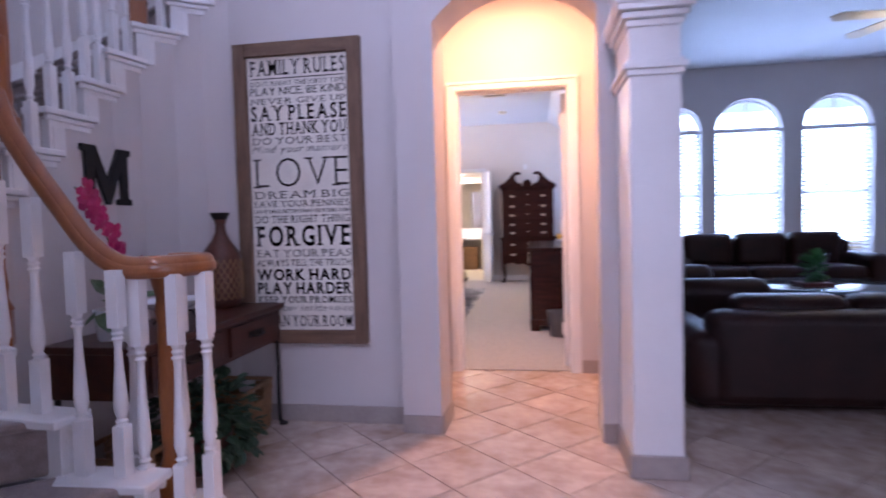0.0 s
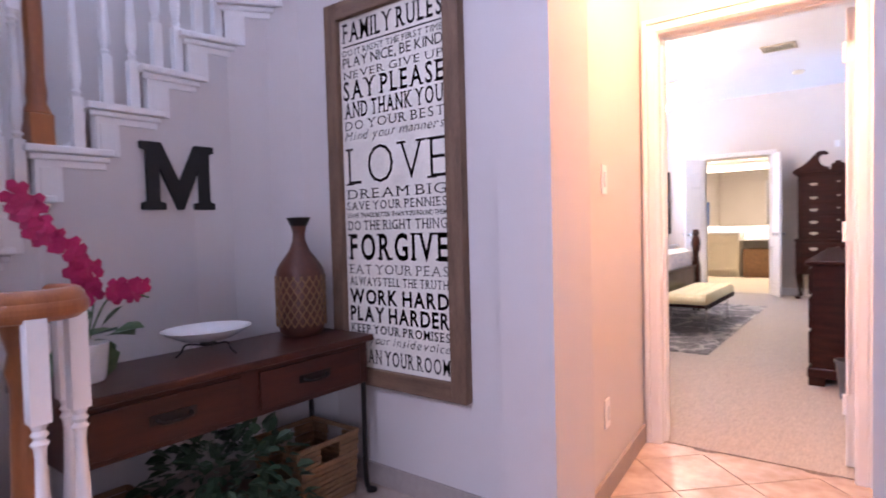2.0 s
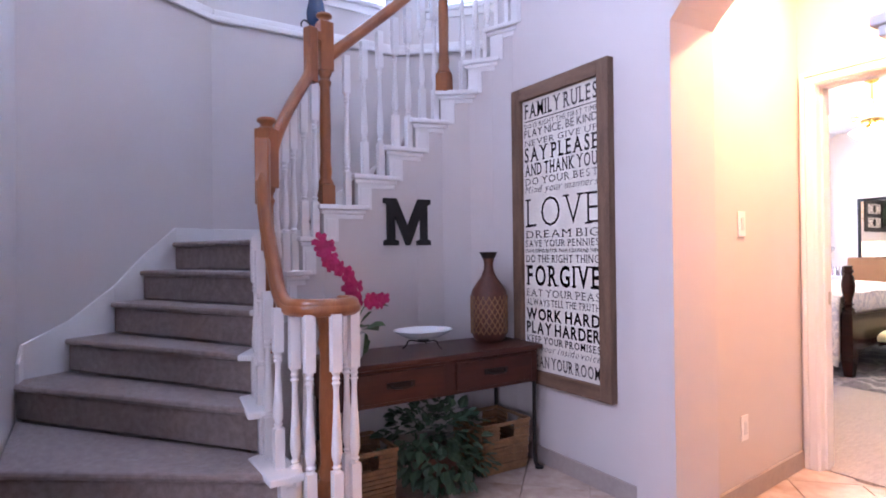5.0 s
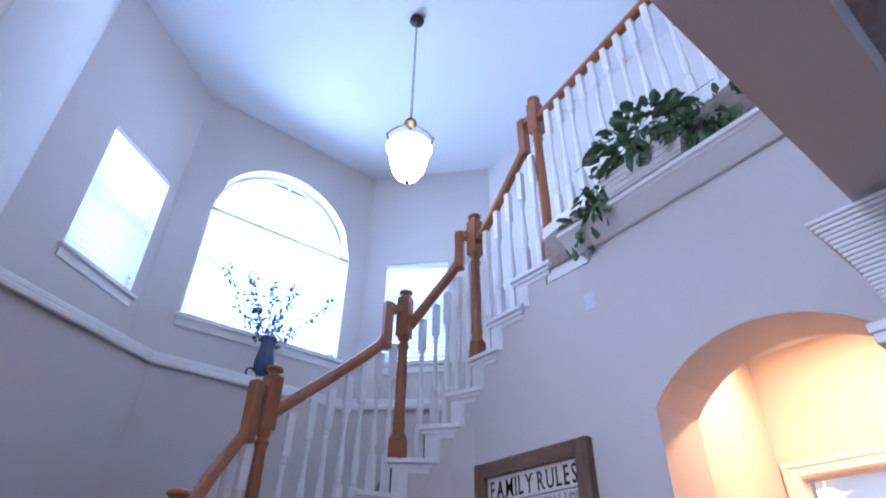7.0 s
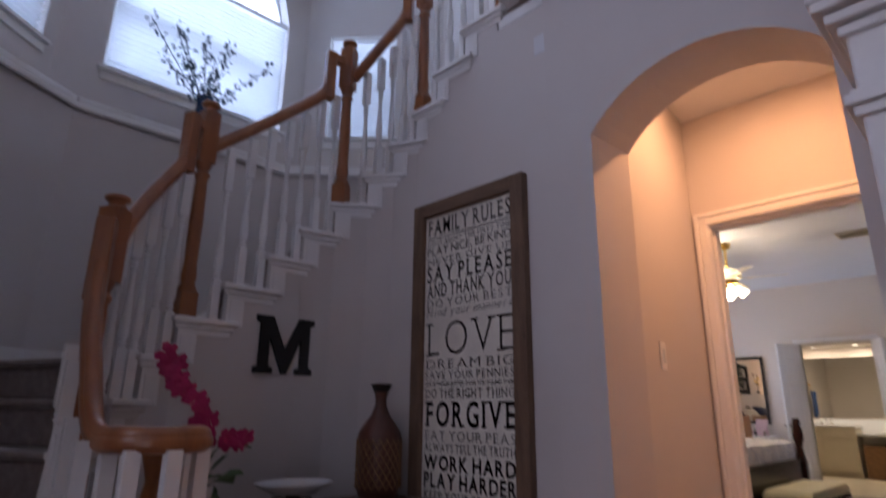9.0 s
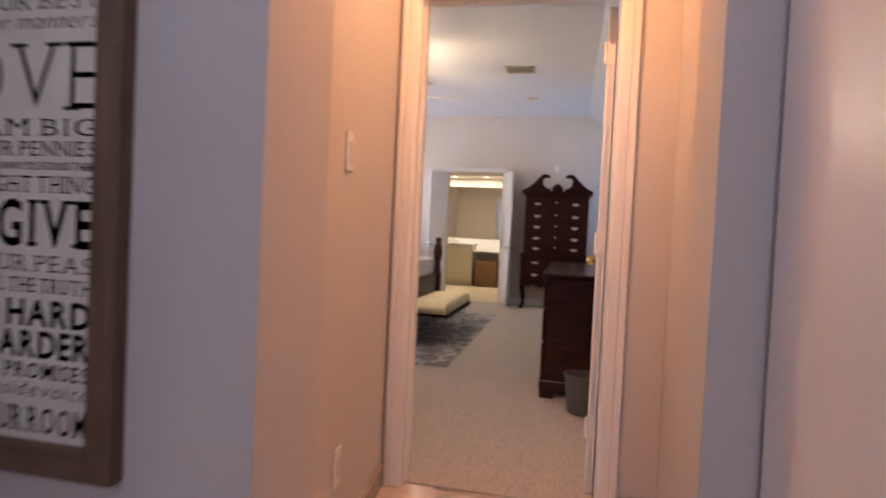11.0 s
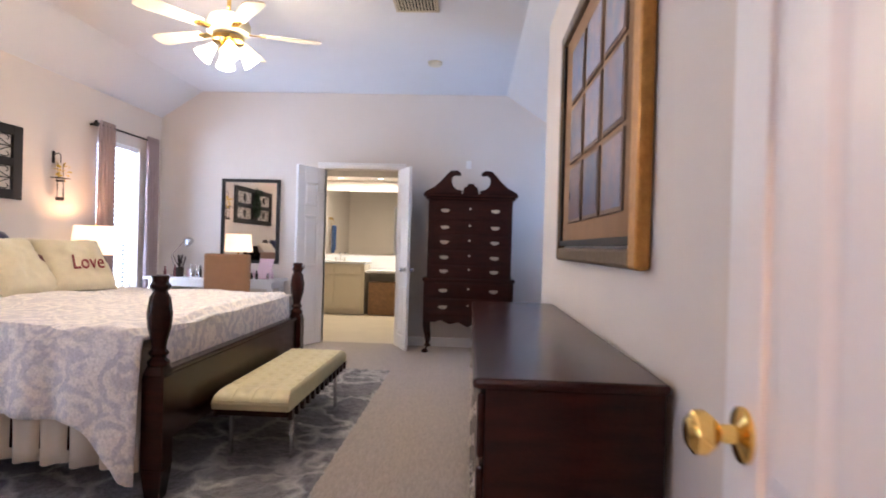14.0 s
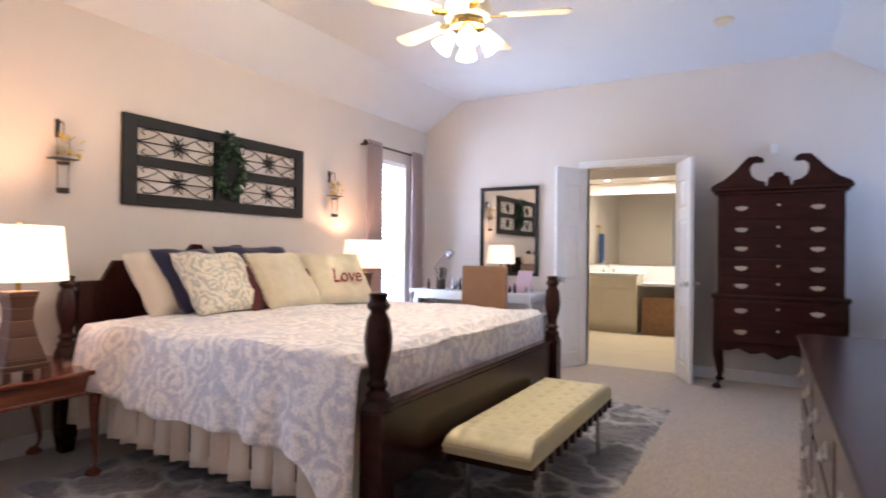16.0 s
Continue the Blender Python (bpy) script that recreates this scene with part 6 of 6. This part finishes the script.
# night tables and lamps
def night_table(at, hw=0.30):
    t = thing("nightstand", "cherry nightstand with cabriole legs", "nightstand", at, 0, "pair of nightstands")
    RED = bpy.data.materials.get("polished red cherry") or material("polished red cherry", (0.20, 0.05, 0.022), 0.2, scale=5, grain=60, bump=0.01, coat=0.4, stretch=(6, 1, 6), second=(0.10, 0.024, 0.014))
    Shape().box(-hw, hw, -0.34, 0.34, 0.535, 0.56).out("top", RED, t, bevel=0.009)
    Shape().box(-hw + 0.03, hw - 0.03, -0.31, 0.31, 0.44, 0.535).box(-hw + 0.015, hw - 0.015, -0.325, 0.325, 0.435, 0.455).out("apron", RED, t, bevel=0.006)
    for x in (0.06 - hw, hw - 0.06):
        for y in (-0.28, 0.28):
            cabriole(t, x, y, 0.45, RED, 1 if x > 0 else -1, 0.03)
    return t


def table_lamp(at):
    l = thing("table_lamp", "bronze table lamp with lit cream drum shade", "table lamp", at, 0, "pair of bedside lamps")
    s = Shape().box(-0.10, 0.10, -0.10, 0.10, 0.05, 0.075)
    prof = [(0.09, 0.075), (0.088, 0.10), (0.062, 0.20), (0.048, 0.28), (0.05, 0.34), (0.062, 0.40), (0.066, 0.42)]
    for (a, z0), (b2, z1) in zip(prof, prof[1:]):
        s.hexa([Vector((x * a, y * a, z0)) for x, y in ((-1, -1), (1, -1), (1, 1), (-1, 1))] + [Vector((x * b2, y * b2, z1)) for x, y in ((-1, -1), (1, -1), (1, 1), (-1, 1))])
    for x in (-1, 1):
        for y in (-1, 1):
            s.box(x * 0.085 - 0.018, x * 0.085 + 0.018, y * 0.085 - 0.018, y * 0.085 + 0.018, 0, 0.05)
    s.out("base", material("bronze lamp base", (0.10, 0.05, 0.035), 0.35, 0.4), l, bevel=0.004)
    Shape().lathe([(0.012, 0.42), (0.012, 0.50)], seg=10).out("stem", BRASS, l)
    Shape().lathe([(0.006, 0.72), (0.01, 0.745), (0.004, 0.755)], seg=8).out("finial", BRASS, l)
    Shape().lathe([(0.205, 0.47), (0.18, 0.735), (0.176, 0.735), (0.201, 0.47)], seg=36).out("shade", LAMPSHADE, l, smooth=True)
    return l


night_table((-2.885, 6.955, 0.004), 0.35)
table_lamp((-2.66, 6.90, 0.564))
night_table((-2.93, 9.92, 0.004))
table_lamp((-2.93, 9.95, 0.564))
for y in (6.90, 9.95):
    bulb("bedside_bulb", (-2.66 if y < 8 else -2.93, y, 1.18), 40 if y < 8 else 14, (1.0, 0.56, 0.28), 0.05)

# curtains on a rod
rod = thing("curtain_rod", "black curtain rod with finials", "curtain rod")
Shape().tube([(BX + 0.10, 10.25, 2.32), (BX + 0.10, 11.35, 2.32)], 0.022).lathe([(0.02, -0.03), (0.025, 0), (0.01, 0.03)], at=(BX + 0.1, 10.24, 2.32), seg=10).box(BX, BX + 0.1, 10.29, 10.31, 2.31, 2.33).box(BX, BX + 0.1, 11.30, 11.32, 2.31, 2.33).out("rod", IRON, rod)
for y0, y1 in ((10.28, 10.52), (11.12, 11.34)):
    cu = thing("curtain", "mauve grey fabric curtain panel hanging in folds", "curtain", group="pair of curtains")
    def cloth(u, v, y0=y0, y1=y1):
        return (BX + 0.10 + 0.035 * math.sin(u * 26) * (0.7 + 0.3 * v), y0 + (y1 - y0) * (u + 0.08 * math.sin(v * 3) * (u - 0.5)), 2.36 - 2.33 * v)
    o = Shape().sheet(cloth, 60, 14).out("panel", CURTAIN, cu, smooth=True)
    q = o.modifiers.new("thickness", "SOLIDIFY")
    q.thickness = 0.004

# vanity desk, mirror, chair and its clutter
desk = thing("vanity_desk", "white vanity desk with slim legs", "desk")
Shape().box(-3.15, -1.62, 11.1, 11.58, 0.735, 0.765).box(-3.10, -1.67, 11.13, 11.56, 0.66, 0.735).out("top", TRIM, desk, bevel=0.004)
for x in (-3.08, -1.69):
    for y in (11.15, 11.54):
        Shape().box(x - 0.025, x + 0.025, y - 0.025, y + 0.025, 0.004, 0.66).out("leg", TRIM, desk, bevel=0.003)
mir = thing("wall_mirror", "rectangular mirror in a dark silver frame", "mirror")
mm2 = pose(0, 11.598, 0.14, 0, 0, 0)
Shape().box(-2.47, -2.43, -0.03, 0.0, 0.79, 1.81, mm2).box(-1.79, -1.75, -0.03, 0, 0.79, 1.81, mm2).box(-2.43, -1.79, -0.03, 0, 1.77, 1.81, mm2).box(-2.43, -1.79, -0.03, 0, 0.79, 0.83, mm2).out("frame", BLACK, mir, bevel=0.004)
Shape().box(-2.43, -1.79, -0.012, -0.004, 0.83, 1.77, mm2).out("glass", MIRROR, mir)
ch = thing("desk_chair", "tan upholstered chair with low back", "chair", (-2.03, 10.78, 0.004))
Shape().box(-0.25, 0.25, -0.03, 0.03, 0.55, 1.05).out("backrest", RUST, ch, bevel=0.02)
Shape().box(-0.24, 0.24, 0.0, 0.45, 0.40, 0.48).out("seat", RUST, ch, bevel=0.025)
for x in (-0.21, 0.21):
    for y in (0.02, 0.41):
        Shape().box(x - 0.018, x + 0.018, y - 0.018, y + 0.018, 0, 0.55 if y < 0.1 else 0.40).out("leg", CHERRY, ch, bevel=0.003)
dlm = thing("desk_lamp", "grey adjustable desk lamp", "desk lamp", (-2.88, 11.32, 0.765))
Shape().lathe([(0.07, 0), (0.07, 0.015), (0.02, 0.025)], seg=18).tube([(0, 0, 0.02), (-0.06, 0, 0.24)], 0.014).tube([(-0.06, 0, 0.24), (0.10, 0, 0.42)], 0.014).lathe([(0.02, 0), (0.05, 0.03), (0.06, 0.08), (0.055, 0.08)], m=pose(0.10, 0, 0.44, 0, 130, 0), seg=16).out("lamp", CHROME, dlm, smooth=True)
for i in range(34):
    x, y = rnd.uniform(-3.0, -1.7), rnd.uniform(11.16, 11.40)
    h = rnd.uniform(0.05, 0.16)
    kd = rnd.choice((DARK, PINKTHING, MAROON, CHROME, NAVY))
    cm = thing("cosmetic_bottle", "small cosmetic bottle on the vanity desk", "bottle", (x, y, 0.765), 0, "cosmetics on the desk")
    Shape().lathe([(0.016, 0), (0.018, h * 0.6), (0.010, h * 0.7), (0.010, h), (0.004, h)], seg=10).out("bottle", kd, cm, smooth=True)
org = thing("makeup_cup", "dark cup full of makeup brushes", "brush cup", (-2.78, 11.22, 0.765))
q = Shape().lathe([(0.04, 0), (0.045, 0.11), (0.04, 0.11)], seg=14)
for i in range(12):
    q.tube([(rnd.uniform(-.02, .02), rnd.uniform(-.02, .02), 0.05), (rnd.uniform(-.07, .07), rnd.uniform(-.05, .05), rnd.uniform(0.2, 0.27))], 0.009, None, 5)
q.out("cup", DARK, org)
tb = thing("tablet", "pale tablet propped on a stand", "tablet", (-1.80, 11.2, 0.767), -12)
Shape().box(-0.09, 0.09, -0.006, 0.006, 0, 0.25, pose(0, 0, 0, -22, 0, 0)).out("screen", PINKTHING, tb, bevel=0.004)

# side cabinet in the alcove
cab = thing("side_cabinet", "small orange brown wooden cabinet in the alcove", "cabinet", (1.62, 10.85, 0.004))
Shape().box(-0.24, 0.24, -0.2, 0.2, 0.03, 0.93).box(-0.27, 0.27, -0.23, 0.2, 0.93, 0.96).out("body", OAK, cab, bevel=0.006)
for z in (0.1, 0.38, 0.66):
    Shape().box(-0.21, 0.21, -0.215, -0.2, z, z + 0.25).out("drawer", OAK, cab, bevel=0.005)

# ---------- bathroom ----------
van = thing("bathroom_vanity", "cream bathroom vanity with white counter and knee space", "vanity")
CAB = material("cream cabinet paint", (0.66, 0.60, 0.48), 0.4, vary=0.03)
Shape().box(-2.25, -1.22, 14.35, 14.88, 0.10, 0.86).box(-2.25, -1.22, 14.42, 14.88, 0.0, 0.10).out("cabinet", CAB, van, bevel=0.004)
Shape().box(-0.62, 0.45, 14.35, 14.88, 0.0, 0.72).out("side_cabinet", CAB, van, bevel=0.004)
for x in (-2.2, -1.72):
    Shape().box(x, x + 0.46, 14.335, 14.35, 0.16, 0.66).out("door", CAB, van, bevel=0.006)
    Shape().box(x, x + 0.46, 14.335, 14.35, 0.69, 0.83).out("drawer", CAB, van, bevel=0.006)
Shape().box(-2.28, -1.19, 14.31, 14.88, 0.86, 0.90).box(-1.19, 0.45, 14.31, 14.88, 0.72, 0.76).box(-2.28, 0.45, 14.86, 14.89, 0.76, 1.0).out("counter", PORCELAIN, van, bevel=0.006)
fa = Shape().tube(smoothed([(-1.72, 14.72, 0.9), (-1.72, 14.72, 1.02), (-1.72, 14.64, 1.04), (-1.72, 14.58, 1.0)]), 0.02).lathe([(0.02, 0.9), (0.015, 0.96)], at=(-1.80, 14.72, 0), seg=8).lathe([(0.02, 0.9), (0.015, 0.96)], at=(-1.64, 14.72, 0), seg=8)
fa.out("faucet", CHROME, van)
hm = thing("hamper", "brown wicker hamper under the counter", "hamper", (-0.92, 14.55, 0))
Shape().box(-0.23, 0.23, -0.18, 0.18, 0.0, 0.56).out("body", RATTAN, hm, bevel=0.01)
bm2 = thing("bathroom_mirror", "wide frameless mirror above the vanity", "mirror")
Shape().box(-2.2, 0.45, 14.875, 14.885, 1.02, 2.14).out("glass", MIRROR, bm2)
for x in (-1.70, -1.01, -0.3):
    rl = thing("downlight", "white recessed ceiling downlight switched on", "downlight", (x, 14.5, 2.33), 0, "bathroom downlights")
    Shape().lathe([(0.075, -0.004), (0.075, 0.0), (0.05, 0.0), (0.05, -0.004)], seg=20).out("trim_ring", TRIM, rl)
    Shape().lathe([(0.05, -0.003), (0.02, -0.006)], seg=16).out("lens", GLOWFAN, rl)
for x in (-1.70, -1.01, -0.3):
    window_light("bath_lamp", (x, 14.5, 2.32), (0, 0, -1), 0.09, 0.09, 15, (1.0, 0.86, 0.62))
tr = thing("towel_ring", "blue towel hanging on a wall ring", "towel", (-2.26, 13.6, 0))
Shape().tube([(0.03, 0.10 * math.cos(t), 1.62 + 0.08 * math.sin(t)) for t in np.linspace(0, 6.28, 17)], 0.010, None, 6).box(-0.04, 0.03, -0.02, 0.02, 1.68, 1.72).out("ring", BRASS, tr)
Shape().sheet(lambda u, v: (0.05 + 0.02 * math.sin(u * 14), -0.11 + 0.22 * u, 1.56 - 0.55 * v), 16, 4).sheet(lambda u, v: (0.075 + 0.02 * math.sin(u * 14), -0.11 + 0.22 * u, 1.56 - 0.5 * v), 16, 4).out("towel", BLUE, tr, smooth=True)

# ---------- living room beyond the column ----------
def sofa(name, label, at, w, rz, seats, hk=1.0):
    s = thing(name, label, "sofa", at, rz)
    def soft(nm, x0, x1, y0, y1, z0, z1, bv):
        q = Shape().box(x0, x1, y0, y1, z0, z1).out(nm, LEATHER, s, smooth=True)
        b = q.modifiers.new("edge", "BEVEL")
        b.width, b.segments = bv, 5
        q.scale.z = hk
    soft("base", -w / 2 + 0.05, w / 2 - 0.05, -0.45, 0.42, 0.03, 0.36, 0.05)
    soft("back", -w / 2 + 0.12, w / 2 - 0.12, 0.22, 0.47, 0.05, 0.80, 0.10)
    for x in (-w / 2, w / 2 - 0.27):
        soft("arm", x, x + 0.27, -0.47, 0.45, 0.03, 0.64, 0.11)
    cw = (w - 0.56) / seats
    for i in range(seats):
        x = -w / 2 + 0.28 + i * cw
        soft("seat_cushion", x + 0.01, x + cw - 0.01, -0.47, 0.22, 0.34, 0.50, 0.06)
        soft("back_cushion", x + 0.015, x + cw - 0.015, 0.08, 0.34, 0.46, 0.90, 0.09)
    return s


sofa("sofa", "dark brown leather sofa seen from behind", (2.75, 4.35, 0), 2.5, 180, 3, 0.72)
sofa("loveseat", "dark brown leather loveseat along the wall", (1.95, 5.9, 0), 1.7, 90, 2)
sofa("sofa", "dark brown leather sofa below the windows", (3.55, 8.3, 0), 2.5, 0, 3)
ct = thing("coffee_table", "dark coffee table with a glossy glass top", "coffee table", (3.25, 6.35, 0))
Shape().lathe([(0.62, 0.43), (0.64, 0.44), (0.64, 0.46), (0.62, 0.465)], seg=40).out("top", material("glossy table glass", (0.10, 0.14, 0.17), 0.06, vary=0.1, bump=0), ct, smooth=True)
Shape().lathe([(0.30, 0), (0.28, 0.05), (0.08, 0.10), (0.08, 0.36), (0.25, 0.43)], seg=24).out("pedestal", CHERRY, ct, smooth=True)
pt2 = thing("glass_planter", "green plant in a flared glass vase on the coffee table", "plant vase", (3.15, 6.15, 0.465))
Shape().box(-0.13, 0.13, -0.13, 0.13, 0, 0.035).out("tray", MAROON, pt2, bevel=0.004)
g = Shape().lathe([(0.08, 0.035), (0.09, 0.06), (0.125, 0.29), (0.12, 0.29), (0.08, 0.07)], seg=24).out("vase", GLASS, pt2, smooth=True)
q = Shape()
leaf_cloud(q, (0, 0, 0.17), (0.07, 0.07, 0.12), 110, 0.07, rnd, -0.4)
tagged(q.out("foliage", material("bright green fern", (0.06, 0.22, 0.05), 0.5), pt2), kind="stuff")
ff = thing("ceiling_fan", "white ceiling fan with a lit frosted bowl", "ceiling fan", (3.75, 5.75, 0))
Shape().lathe([(0.06, 3.35), (0.02, 3.3), (0.015, 2.85), (0.10, 2.80), (0.11, 2.70), (0.06, 2.66)], seg=20).out("motor", BRASS, ff, smooth=True)
Shape().lathe([(0.10, 2.60), (0.13, 2.64), (0.06, 2.67)], seg=20).lathe([(0.02, 2.53), (0.08, 2.55), (0.13, 2.62)], seg=20).out("bowl", GLOWFAN, ff, smooth=True)
for i in range(5):
    Shape().prism([(0.12, -0.05), (0.60, -0.07), (0.66, 0), (0.60, 0.07), (0.12, 0.05)], 0, 0.008, pose(0, 0, 2.72, 0, 0, 38 + 72 * i) @ pose(0, 0, 0, 11, 0, 0)).out("blade", BLADE, ff)

# ---------- foyer floor tiles ----------
def clip(poly, axis, lim, keep_less):
    res = []
    for i, p in enumerate(poly):
        q = poly[(i + 1) % len(poly)]
        pi, qi = (p[axis] <= lim) == keep_less, (q[axis] <= lim) == keep_less
        if pi:
            res.append(p)
        if pi != qi:
            t = (lim - p[axis]) / (q[axis] - p[axis])
            res.append((p[0] + (q[0] - p[0]) * t, p[1] + (q[1] - p[1]) * t))
    return res


T, G = 0.335, 0.003
far = Shape()
cs = math.sqrt(0.5)
whole = None
for i in range(-30, 40):
    for j in range(-30, 40):
        u0, v0 = i * T, j * T
        cx, cy = (u0 + T / 2 - v0 - T / 2) * cs + 0.3, (u0 + v0 + T) * cs
        near = -1.35 < cx < 1.6 and 0.9 < cy < 4.9
        x1, y1 = (1.9, 4.795) if near else (6.9, 9.69)
        if not (-1.5 < cx < 7.1 and -2.1 < cy < 9.8) or (cx < 1.25 and cy > 4.9):
            continue
        sq = [(u0 + G, v0 + G), (u0 + T - G, v0 + G), (u0 + T - G, v0 + T - G), (u0 + G, v0 + T - G)]
        poly = [((u - v) * cs + 0.3, (u + v) * cs) for u, v in sq]
        poly = clip(poly, 1, 4.795 if cx < 1.25 else 9.69, True)
        if len(poly) < 3:
            continue
        if near:
            if len(poly) == 4 and abs(max(p[1] for p in poly) - min(p[1] for p in poly) - (T - 2 * G) * 2 * cs) < 1e-4:
                if whole is None:
                    h = (T - 2 * G) * cs
                    whole = Shape().prism([(0, -h), (h, 0), (0, h), (-h, 0)], -0.011, -0.0005).mesh("tile", TILE)
                ob = new("tile", whole)
                ob.location = (cx, cy, 0.0008 * rnd.random())
                ob.parent = base
            else:
                Shape().prism([(x - cx, y - cy) for x, y in poly], -0.011, -0.0005).out("tile", TILE, base, m=pose(cx, cy, 0))
        else:
            far.prism(poly, -0.011, -0.0005)
tagged(far.out("tile_field", TILE, base), kind="stuff")
